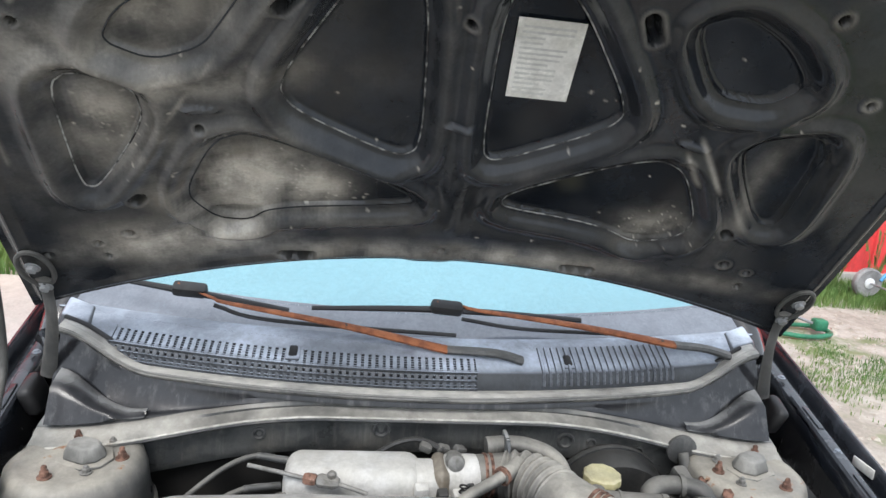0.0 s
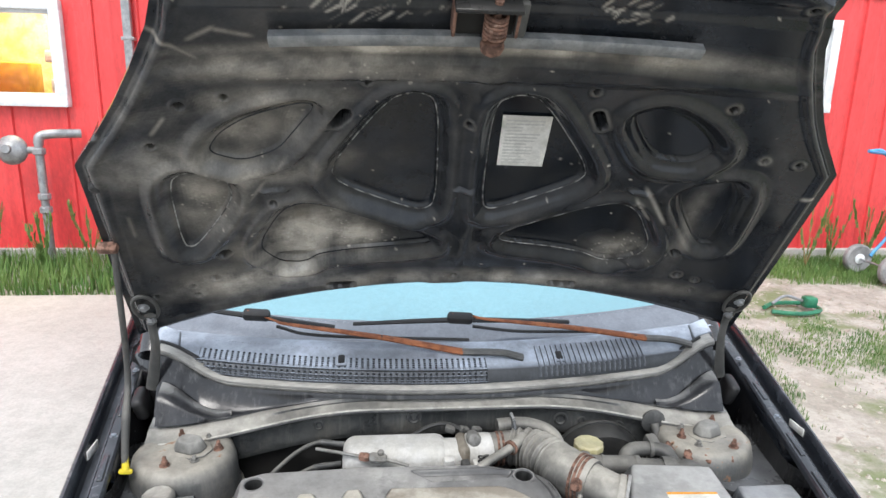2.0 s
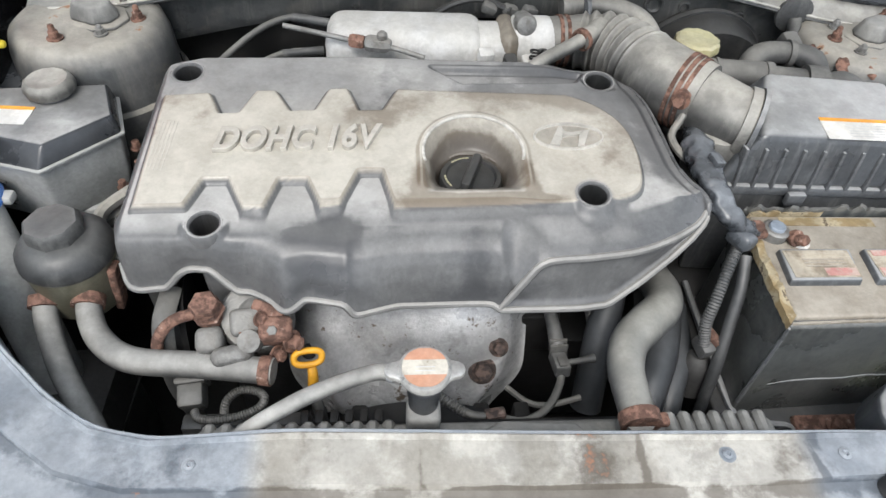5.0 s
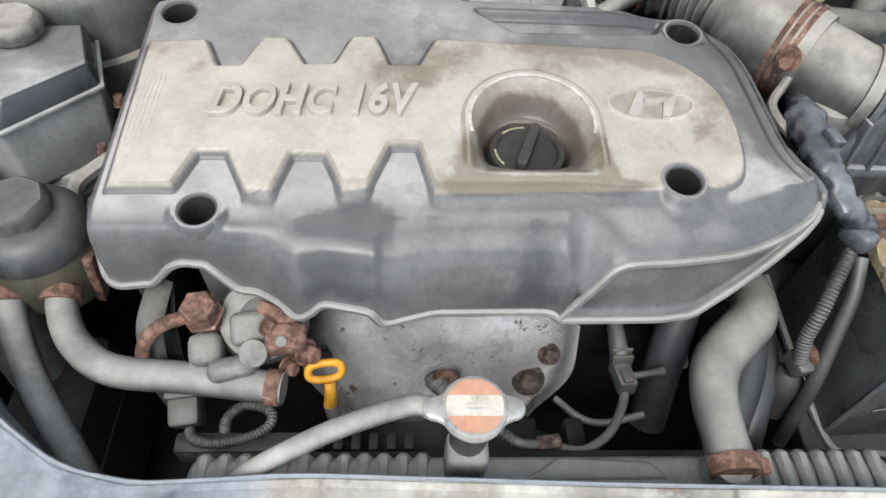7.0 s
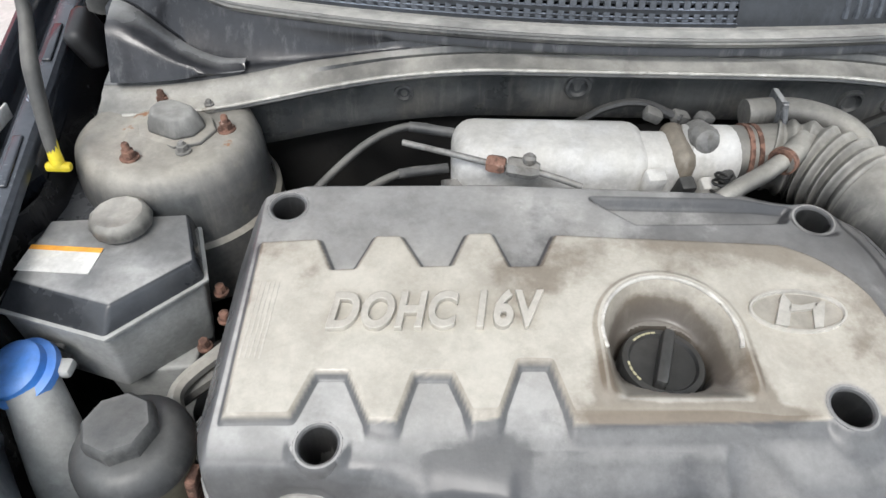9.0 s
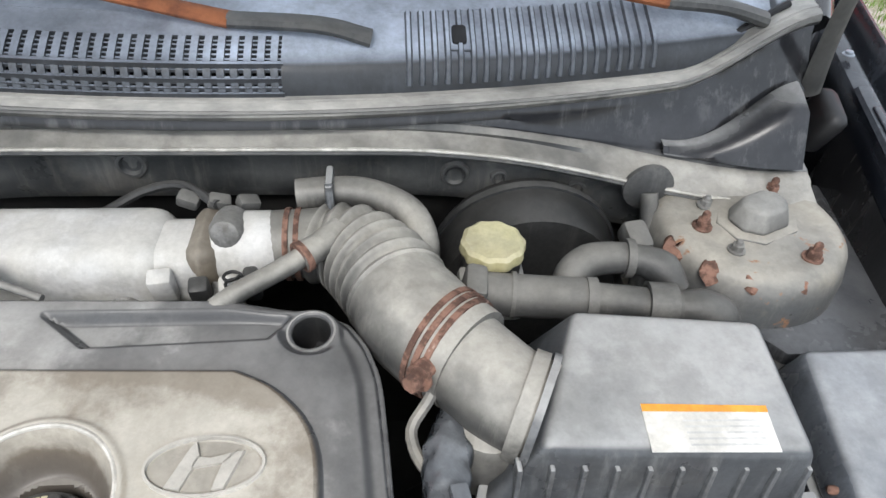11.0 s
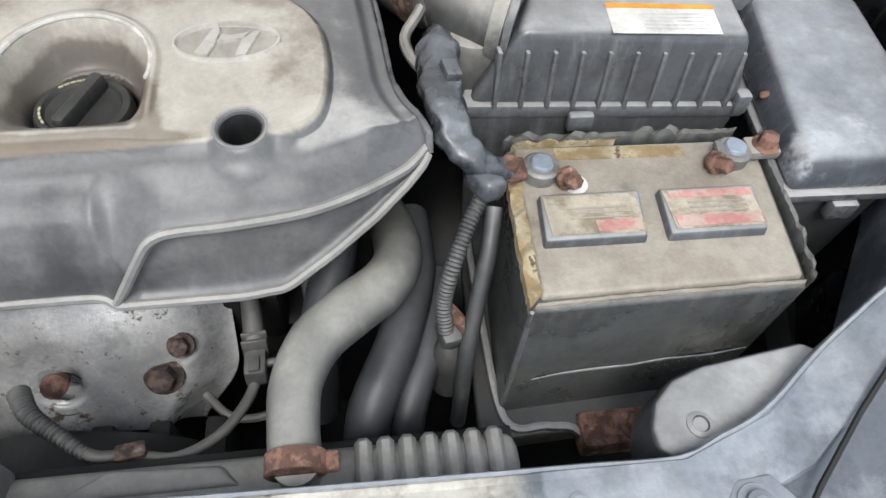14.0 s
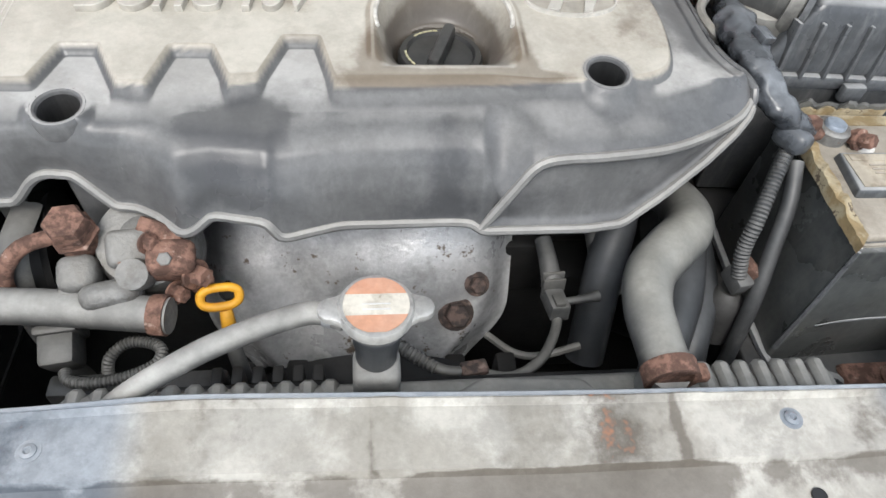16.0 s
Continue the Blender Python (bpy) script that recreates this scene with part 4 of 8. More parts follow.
# thin film of dust on the frame between the pressed panels, thicker towards the prop rod; its peak along the ridge
# crests paints in their pale highlight
film = np.interp(U_, [-0.65, -0.35, 0.0, 0.3, 0.65], [0.035, 0.060, 0.014, 0.009, 0.012]) * np.clip(1.7 * rough_edge - 0.30, 0.12, 2.0)
grime = np.maximum(grime, film * (0.05 + 0.95 * (1 - smooth(pans, -0.012, 0.004)) + 1.1 * np.exp(-((pans + 0.027) / 0.008) ** 2)) * (1 - 0.5 * smooth(V_, 0.70, 0.80)))
# scuffs and chips
grime = np.maximum(grime, 0.14 * hole_rim * np.clip(1.5 * rough_edge - 0.2, 0.2, 1.4))
rnd = random.Random(11)


def stroke(u, v, length, turn, width, k):
    global grime
    c, s = math.cos(turn), math.sin(turn)
    du, dv = (U_ - u) * c + (V_ - v) * s, -(U_ - u) * s + (V_ - v) * c
    grime = np.maximum(grime, k * (1 - smooth(np.abs(du) / length, 0.5, 1.0)) * np.exp(-(dv / width) ** 2))


for i in range(46):
    stroke(rnd.gauss(-0.19, 0.055), rnd.gauss(0.785, 0.018), rnd.uniform(0.004, 0.022), rnd.gauss(0.6, 0.22), rnd.uniform(0.0012, 0.0026), rnd.uniform(0.06, 0.45))
for i in range(16):
    stroke(rnd.gauss(0.19, 0.025), rnd.gauss(0.785, 0.016), rnd.uniform(0.003, 0.014), rnd.gauss(0.6, 0.25), rnd.uniform(0.0014, 0.0026), rnd.uniform(0.15, 0.55))
for u, v, length, turn, k in ((-0.44, 0.715, 0.05, -0.75, 0.40), (-0.40, 0.735, 0.03, 0.5, 0.35), (-0.36, 0.735, 0.035, -0.3, 0.30), (-0.43, 0.835, 0.02, 0.6, 0.6), (-0.52, 0.785, 0.025, 1.1, 0.4), (-0.02, 0.712, 0.05, 0.0, 0.75), (0.05, 0.715, 0.03, 0.0, 0.5), (-0.06, 0.725, 0.04, 0.05, 0.7),
                              (-0.36, 0.42, 0.09, 0.95, 0.30), (0.36, 0.36, 0.07, -0.95, 0.35), (0.34, 0.345, 0.05, -0.95, 0.4), (-0.60, 0.33, 0.04, 1.5, 0.2), (-0.50, 0.56, 0.03, 0.9, 0.35), (0.62, 0.43, 0.02, 0.5, 0.4)):
    stroke(u, v, length, turn, 0.004, k)
for cu, cv, su, sv, n in ((-0.21, 0.235, 0.035, 0.03, 60), (-0.47, 0.36, 0.025, 0.05, 45), (0.36, 0.20, 0.035, 0.025, 40), (0.0, 0.45, 0.35, 0.2, 60), (-0.15, 0.66, 0.08, 0.02, 20), (-0.3, 0.24, 0.06, 0.05, 30)):
    for i in range(n):
        stroke(rnd.gauss(cu, su), rnd.gauss(cv, sv), rnd.uniform(0.001, 0.004), rnd.uniform(0, 3), rnd.uniform(0.0012, 0.0024), rnd.uniform(0.25, 0.8))
grime = np.clip(grime * 1.55, 0, 1)
tone = hood_me.attributes.new("plate", "FLOAT", "POINT")
gv = grime[:, ::-1].reshape(-1)
tone.data.foreach_set("value", np.concatenate([gv, gv * 0]).astype(np.float32))
hood = part("hood", hood_me, M_hood, car, "propped-open black hood, scuffed and dusty underside", 60)


def outline_bead(poly, r, h):
    poly = rounded(poly)
    k = len(poly)
    pts = []
    for i in range(k + 1):
        a, b = poly[i % k], poly[(i + 1) % k]
        n = 1
        pts += [(a[0] + (b[0] - a[0]) * j / n, a[1] + (b[1] - a[1]) * j / n) for j in range(n if i < k else 1)]
    return tube([hood_point(u, v, h) for u, v in pts], r, 5, 0.01)


for poly, h in ((PAN_C, -0.0140), (PAN_D, -0.0140), (PAN_A, -0.0103), (PAN_B, -0.0103), (PAN_E, -0.0103), (PAN_F, -0.0103), (PAN_G, -0.0103), (PAN_H, -0.0103)):
    part("sealant_bead", outline_bead(poly, 0.0012, h), M_bead if poly in (PAN_C, PAN_D, PAN_B, PAN_H) else M_hood, hood)


def hood_strip(u0, u1, v, w, h, name, material, parent, tilt=0.0, lift=0.0):
    n = 40
    rows = []
    for off, hh in ((-w / 2, 0.0), (-w / 2, h), (-w / 2 + 0.003, h + 0.002), (w / 2 - 0.003, h + 0.002), (w / 2, h), (w / 2, 0.0)):
        rows.append([tuple(hood_point(u0 + (u1 - u0) * i / n, v + tilt * (u0 + (u1 - u0) * i / n) + off, hh + lift)) for i in range(n + 1)])
    return part(name, sheet(np.array(rows)[::-1]), material, parent)


part("hood_edge", tube([tuple(hood_point(float(U_[-1, i]), float(V_[-1, i]) + 0.001, float(Hh[-1, i] - crown(U_[-1, i], V_[-1, i])) - 0.008)) for i in range(0, nu, 8)], 0.0055, 8, 0.02), M_paint, hood, "glossy outer skin folded over the edge")
hood_strip(-0.312, 0.282, 0.733, 0.020, 0.014, "seal_strip", M_strip, hood, 0.0, 0.006)
# white information label
def hood_quad(corners, h, name, material, parent, label=""):
    q = [hood_point(u, v, h) for u, v in corners]
    q += [p - HN * 0.0006 for p in q]
    return part(name, mesh_from([tuple(p) for p in q], [(3, 2, 1, 0), (0, 1, 5, 4), (1, 2, 6, 5), (2, 3, 7, 6), (3, 0, 4, 7), (4, 5, 6, 7)]), material, parent, label)


lab = hood_quad([(0.038, 0.546), (0.123, 0.546), (0.130, 0.424), (0.046, 0.424)][::1], -0.0195, "information_label", M_label, hood, "white paper label with unreadable print")
rnd = random.Random(2)
for i in range(14):
    v = 0.536 - i * 0.0078
    a = 0.046 + (0.536 - v) * 0.06
    k = rnd.uniform(0.4, 0.068 / 0.07) * 0.07
    hood_quad([(a, v), (a + k, v), (a + k, v - 0.0032), (a, v - 0.0032)], -0.0187, "print_line", M_grey_ink, lab)
hood_quad([(-0.050, 0.834), (-0.010, 0.834), (-0.010, 0.822), (-0.050, 0.822)], 0.006, "small_label", M_label, hood)
# striker, spring and bracket
def on_hood(u, v, h):
    p = hood_point(u, v, h)
    m = Matrix((Vector((1, 0, 0)), HV, -HN)).transposed().to_4x4()
    return Matrix.Translation(p) @ m


def place(bm, m):
    bm.transform(m)
    return bm


latch = part("striker_bracket", place(rbox((0, 0, 0), (0.088, 0.007, 0.036), 0.002), on_hood(-0.030, 0.800, 0.018)), M_innerblack, hood, "rusty hood striker bracket")
part("bracket_plate", place(rbox((0, 0, 0), (0.080, 0.075, 0.004), 0.0015), on_hood(-0.030, 0.782, 0.006)), M_dark, latch)
for du in (-0.042, 0.042):
    part("bracket_arm", place(rbox((0, 0, 0), (0.005, 0.050, 0.026), 0.002), on_hood(-0.030 + du, 0.776, 0.014)), M_rust, latch)
spring = []
for i in range(60):
    a = i * 0.7
    m = on_hood(-0.018, 0.79 - 0.0006 * i, 0.022 + 0.0002 * i)
    spring.append(m @ Vector((0.014 * math.cos(a), 0, 0.014 * math.sin(a))))
part("spring", tube(spring, 0.0028, 6, 0.004), M_rust, latch, "dark rusty coil spring")
part("striker_pin", place(lathe((0, 0, 0), [(0.006, -0.030), (0.006, 0.03), (0.015, 0.032), (0.017, 0.038), (0.015, 0.046), (0.009, 0.047), (0.008, 0.052)], 20, (90, 0, 0)), on_hood(-0.018, 0.778, 0.026)), M_rust, latch)
part("hook", place(rbox((0, 0, 0), (0.016, 0.05, 0.012), 0.003), on_hood(0.016, 0.778, 0.02)), M_rubber, latch)
for u, v in ((-0.374, 0.846), (0.352, 0.853), (-0.625, 0.438), (-0.012, 0.855)):
    part("bump_stop", place(lathe((0, 0, 0), [(0.011, -0.004), (0.010, 0.003), (0.007, 0.006), (0.004, 0.0065)], 18, (180, 0, 0)), on_hood(u, v, -0.003)), M_matblack, hood)
# hinges
for sx in (-1, 1):
    hin = part("hood_hinge", tube([(sx * 0.672, 0.735, 0.955), (sx * 0.660, 0.725, 1.01), (sx * 0.648, 0.71, 1.07), (sx * 0.650, 0.705, 1.115), tuple(hood_point(sx * 0.645, 0.045, 0.006))], [0.014, 0.012, 0.010, 0.010, 0.013], 10, 0.01, flat=0.45), M_rubber, car, "dusty steel hood hinge arm")
    part("hinge_plate", rbox((sx * 0.692, 0.725, 0.925), (0.028, 0.060, 0.060), 0.012, 3, turn=(18, sx * 12, 0)), M_matblack, hin, "black hinge base")
    part("hinge_loop", tube([tuple(hood_point(sx * (0.645 + 0.022 * math.cos(a)), 0.075 + 0.045 * math.sin(a), 0.007)) for a in np.linspace(0, 2 * math.pi, 17)], 0.0042, 8, 0.008), M_rubber, hin)
    for v in (0.03, 0.085):
        part("hinge_bolt", place(hexbolt((0, 0, 0), 0.008, 0.009, (180, 0, 0)), on_hood(sx * 0.645, v, 0.010)), M_galv, hin)
# prop rod
rod_top = hood_point(-0.644, 0.281, 0.006)
rod = part("prop_rod", tube([tuple(rod_top), tuple(rod_top + Vector((0.0, 0.005, -0.03))), (-0.668, 0.60, 1.06), (-0.662, 0.555, 0.98), (-0.660, 0.53, 0.92), (-0.659, 0.522, 0.892)], [0.007, 0.006, 0.006, 0.008, 0.007, 0.006], 10), M_rubber, car, "grey hood prop rod with yellow grip")
part("rod_grip", tube([(-0.6600, 0.529, 0.914), (-0.659, 0.524, 0.900), (-0.6585, 0.5205, 0.886)], [0.0065, 0.0065, 0.0075], 12), M_yellow, rod, "yellow plastic grip")
part("grip_flange", rbox((-0.658, 0.5195, 0.884), (0.026, 0.012, 0.010), 0.004, turn=(-15, 8, 10)), M_yellow, rod)
part("rod_clip", place(rbox((0, 0, 0), (0.035, 0.016, 0.02), 0.004), on_hood(-0.65, 0.29, 0.006)), M_rust, rod)

# ---- windshield, cowl, wipers ----
xs = np.linspace(-0.70, 0.70, 57)


def bow(x):
    return 0.07 * (x / 0.6) ** 2


def strip(profile, xs_=xs, f=None, thick=0.0, drop=(0, 0, -1)):
    """A long panel across the car: profile(x) gives its (y, z) points from rear to front."""
    return sheet(np.array([[(x, *profile(x)[i]) for x in xs_] for i in range(len(profile(0.0)))]), thick, drop)


def wind(x, s):
    return (0.795 + bow(x) + 0.66 * s, 1.035 + 0.02 * (x / 0.6) ** 2 + 0.42 * s - 0.05 * s * s)


ws = part("windshield", strip(lambda x: [wind(x, s) for s in np.linspace(0.065, 1, 12)]), M_glass, car, "windshield glass reflecting pale sky")
ws.visible_shadow = False
part("frit_band", strip(lambda x: [wind(x, s) for s in (0.075, 0.04, 0.0, -0.03)], thick=0.005), M_frit, ws, "enamel band along the glass edge, reflection painted in")
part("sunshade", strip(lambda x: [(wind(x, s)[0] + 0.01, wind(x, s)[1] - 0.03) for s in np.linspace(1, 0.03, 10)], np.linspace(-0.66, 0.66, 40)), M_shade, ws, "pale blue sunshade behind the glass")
part("roof", rbox((0, 2.15, 1.43), (1.15, 1.5, 0.05), 0.02), M_paint, car)
for sx in (-1, 1):
    part("pillar", tube([(sx * 0.70, 0.84, 0.99), (sx * 0.70, 0.92, 1.06), (sx * 0.66, 1.25, 1.28), (sx * 0.60, 1.50, 1.42)], 0.035, 10, 0.03), M_paint, car)


cowl = part("cowl_panel", strip(lambda x: [(0.790 + bow(x), 1.033 + 0.012 * (x / 0.6) ** 2), (0.768 + bow(x), 1.0335 + 0.012 * (x / 0.6) ** 2), (0.752 + bow(x), 1.030 + 0.012 * (x / 0.6) ** 2)], thick=0.004), M_cowl, car, "weathered grey plastic cowl panel with slotted air intake")


def cy(x, y):
    return y + bow(x)


TOPZ, EDGEZ, LOWZ = 1.030, 1.002, 0.979


def lift(x):
    return 0.012 * (x / 0.6) ** 2


right_xs = np.linspace(0.082, 0.665, 30)
part("solid_panel", strip(lambda x: [(cy(x, 0.7522), TOPZ + lift(x)), (cy(x, 0.715), EDGEZ + 0.014 + lift(x)), (cy(x, 0.694), EDGEZ + 0.004 + lift(x)), (cy(x, 0.686), EDGEZ - 0.006 + lift(x)), (cy(x, 0.683), LOWZ + lift(x))], right_xs, thick=0.004), M_cowl, cowl)
left_xs = np.linspace(-0.665, -0.575, 8)
part("solid_panel", strip(lambda x: [(cy(x, 0.7522), TOPZ + lift(x)), (cy(x, 0.715), EDGEZ + 0.014 + lift(x)), (cy(x, 0.694), EDGEZ + 0.004 + lift(x)), (cy(x, 0.686), EDGEZ - 0.006 + lift(x)), (cy(x, 0.683), LOWZ + lift(x))], left_xs, thick=0.004), M_cowl, cowl)
grid_xs = np.linspace(-0.577, 0.084, 40)
for y, z, w, h in ((0.6945, 1.0056, 0.0060, 0.005), (0.6868, 0.9925, 0.002, 0.006), (0.683, LOWZ, 0.004, 0.008)):
    part("grille_rail", strip(lambda x: [(cy(x, y + w / 2), z + lift(x)), (cy(x, y - w / 2), z + lift(x))], grid_xs, thick=h), M_cowl, cowl)
# near-black sheet puts the shade behind the slots into its colour
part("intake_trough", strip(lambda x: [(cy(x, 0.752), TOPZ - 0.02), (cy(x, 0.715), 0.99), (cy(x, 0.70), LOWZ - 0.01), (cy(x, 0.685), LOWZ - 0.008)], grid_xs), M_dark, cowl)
part("grille_back", strip(lambda x: [(cy(x, 0.7523), TOPZ + lift(x)), (cy(x, 0.738), 1.0250 + lift(x)), (cy(x, 0.7245), 1.0190 + lift(x))], grid_xs, thick=0.004), M_cowl, cowl)
SLAT = [(0.7260, 1.0195), (0.716, 1.0158), (0.704, 1.0102), (0.6955, 1.0055), (0.6905, 0.9995), (0.6868, 0.9915), (0.683, LOWZ)]
for k in (0.45, 0.95, 1.4, 1.85, 2.35, 3.6, 4.5, 5.4):
    i, f = int(k), k - int(k)
    y, z = (SLAT[i][j] * (1 - f) + SLAT[i + 1][j] * f for j in (0, 1))
    part("grille_bar", strip(lambda x: [(cy(x, y + 0.0012), z - 0.0022 + lift(x)), (cy(x, y - 0.0012), z - 0.0028 + lift(x))], grid_xs, thick=0.003), M_cowl, cowl)
for i in range(51):
    x = -0.570 + i * 0.0129
    b = bmesh.new()
    vs = []
    for y, z in SLAT:
        vs.append([b.verts.new((q, cy(x, y) + dy, z + lift(x) + dz)) for q, dy, dz in ((x - 0.0036, 0, 0), (x + 0.0036, 0, 0), (x + 0.0036, 0.004, -0.004), (x - 0.0036, 0.004, -0.004))])
    for p, q in zip(vs, vs[1:]):
        for k in range(4):
            b.faces.new((p[k], p[(k + 1) % 4], q[(k + 1) % 4], q[k]))
    part("slat", b, M_cowl, cowl)
for i in range(21):
    x = 0.208 + i * 0.0132
    part("moulded_rib", tube([(x, cy(x, 0.750), TOPZ + lift(x)), (x, cy(x, 0.715), EDGEZ + 0.014 + lift(x)), (x, cy(x, 0.6945), EDGEZ + 0.004 + lift(x)), (x, cy(x, 0.6855), EDGEZ - 0.010 + lift(x)), (x, cy(x, 0.683), LOWZ + 0.004 + lift(x))], 0.0036, 6, 0.02), M_cowl, cowl)
for x in (-0.25, 0.26):
    part("screw_recess", rbox((x, cy(x, 0.718), EDGEZ + 0.018), (0.016, 0.026, 0.008), 0.004, turn=(22, 0, 0)), M_matblack, cowl)
    part("screw_pad", rbox((x, cy(x, 0.717), EDGEZ + 0.014), (0.026, 0.036, 0.008), 0.003, turn=(22, 0, 0)), M_cowl, cowl)


for sx in (-1, 1):
    part("cowl_corner", loft([(sx * x, y) for x, y in ((0.615, 0.775), (0.690, 0.800), (0.700, 0.880), (0.625, 0.850))][::sx], [(sx * x, y) for x, y in ((0.622, 0.786), (0.682, 0.806), (0.690, 0.872), (0.632, 0.846))][::sx], 1.005, 1.050, 0.010, 3, (sx * 0.05, 0.25)), M_cowl, cowl, "pale plastic corner cover of the cowl")


# rubber seal, gutter and firewall lip
def lip_z(x):
    return 0.925 - 0.05 * float(smooth(abs(x), 0.18, 0.62))


def lip_y(x):
    return 0.672 - 0.035 * float(smooth(abs(x), 0.3, 0.66))


def ledge_y(x):
    return 0.672 + 0.075 * (x / 0.6) ** 2 if abs(x) < 0.5 else 0.672 + 0.052 + 0.25 * (abs(x) - 0.5)


def ledge_z(x):
    return 0.972 + 0.055 * float(smooth(abs(x), 0.5, 0.66)) + lift(x)


fx = np.linspace(-0.66, 0.66, 90)


def shelf(x):
    """Back edge of the dusty shelf below the dark gutter."""
    k = float(smooth(abs(x), 0.15, 0.45))
    return min(0.5 * (ledge_y(x) - 0.005) + 0.5 * (lip_y(x) + 0.012), lip_y(x) + 0.026), lip_z(x) + 0.026 - 0.004 * k


seal = part("cowl_seal", strip(lambda x: [(ledge_y(x) + 0.020, ledge_z(x) + 0.006), (ledge_y(x) + 0.012, ledge_z(x) + 0.003), (ledge_y(x) + 0.004, ledge_z(x) + 0.0025), (ledge_y(x) + 0.002, ledge_z(x) + 0.0005), (ledge_y(x) - 0.001, ledge_z(x) + 0.0020), (ledge_y(x) - 0.009, ledge_z(x) - 0.0015), (ledge_y(x) - 0.011, ledge_z(x) - 0.008), (ledge_y(x) - 0.007, ledge_z(x) - 0.014)], fx, thick=0.004, drop=(0, 1, 0)), M_ledge, car, "dusty steel ledge and weatherstrip along the cowl")
part("seal_bead", tube([(x, ledge_y(x) + 0.019, ledge_z(x) + 0.0075) for x in fx[::3]], 0.0042, 8, 0.02), M_matblack, seal, "black rubber bead")
part("ledge_edge", tube([(x, ledge_y(x) - 0.0105, ledge_z(x) - 0.0035) for x in fx[::3]], 0.0016, 6, 0.02), M_lip, seal, "pale edge line")
fire = part("firewall", strip(lambda x: [(shelf(x)[0], shelf(x)[1] - 0.001), (0.4 * shelf(x)[0] + 0.6 * lip_y(x) + 0.003, lip_z(x) + 0.017), (lip_y(x) + 0.010, lip_z(x) + 0.0125), (lip_y(x), lip_z(x) + 0.009), (lip_y(x) - 0.012, lip_z(x) + 0.004), (lip_y(x) - 0.014, lip_z(x) - 0.002), (lip_y(x) - 0.010, lip_z(x) - 0.006),
                                 (lip_y(x) + 0.008, lip_z(x) - 0.008), (lip_y(x) + 0.012, lip_z(x) - 0.03), (lip_y(x) + 0.010, lip_z(x) - 0.06), (lip_y(x) + 0.020, lip_z(x) - 0.08)], fx, thick=0.003, drop=(0, 1, 0)), M_fire, car, "dusty grey firewall with pressed lip and dimples")
part("gutter_panel", strip(lambda x: [(ledge_y(x) + 0.002, ledge_z(x) - 0.012), (ledge_y(x) - 0.004, ledge_z(x) - 0.018), (ledge_y(x) - 0.0055, ledge_z(x) - 0.026), (0.3 * (ledge_y(x) - 0.006) + 0.7 * shelf(x)[0] + 0.004, shelf(x)[1] + 0.008), (shelf(x)[0] + 0.001, shelf(x)[1] + 0.0005), (shelf(x)[0] - 0.001, shelf(x)[1] - 0.0006)], fx, thick=0.003, drop=(0, 1, 0)), M_gutter, fire, "glossy black gutter panel with dust")
for sx in (-1, 1):
    px = np.linspace(0.49, 0.645, 22) if sx > 0 else np.linspace(-0.645, -0.49, 22)

    def pad(x):
        """A pressed, dusty step that rises across the end of the gutter."""
        g = float(smooth(abs(x), 0.49, 0.64))
        a, b = (ledge_y(x) - 0.006, ledge_z(x) - 0.026), (shelf(x)[0], shelf(x)[1] + 0.004)
        at = lambda t, out, up: (a[0] + (b[0] - a[0]) * t - out, a[1] + (b[1] - a[1]) * t + up)
        top = 0.86 - 0.46 * g
        return [at(top - 0.04, -0.002, 0.002), at(top, 0.004 + 0.006 * g, 0.002), at(top + 0.07, 0.006 + 0.022 * g, -0.001), at(top + 0.11, 0.007 + 0.024 * g, -0.008 * g), at(0.96, 0.004 + 0.010 * g, 0.0), at(1.0, 0.0, -0.001)]
    part("gutter_step", strip(pad, px, thick=0.003, drop=(0, 1, 0)), M_gutter, fire, "dusty pressed step at the end of the gutter")
# pale tube draws the highlight along the lip's front edge
part("lip_edge", tube([(x, lip_y(x) - 0.0125, lip_z(x) + 0.0035) for x in fx[2:-2:3]], 0.0022, 6, 0.02), M_pale_edge, fire, "pale edge line")
# near-black sheet: shade low on the firewall is in its colour
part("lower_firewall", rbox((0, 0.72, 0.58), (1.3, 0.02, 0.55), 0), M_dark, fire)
for x, z, r in ((-0.085, -0.030, 0.014), (0.26, -0.040, 0.014), (0.40, -0.035, 0.009), (-0.30, -0.034, 0.010), (0.31, -0.038, 0.008)):
    part("dimple", lathe((x, lip_y(x) + 0.008, lip_z(x) + z), [(r * 1.25, -0.004), (r * 1.1, 0.0008), (r * 0.85, 0.0014), (r * 0.7, -0.003), (r * 0.3, -0.004)], 22, (90, 0, 0)), M_loom, fire)

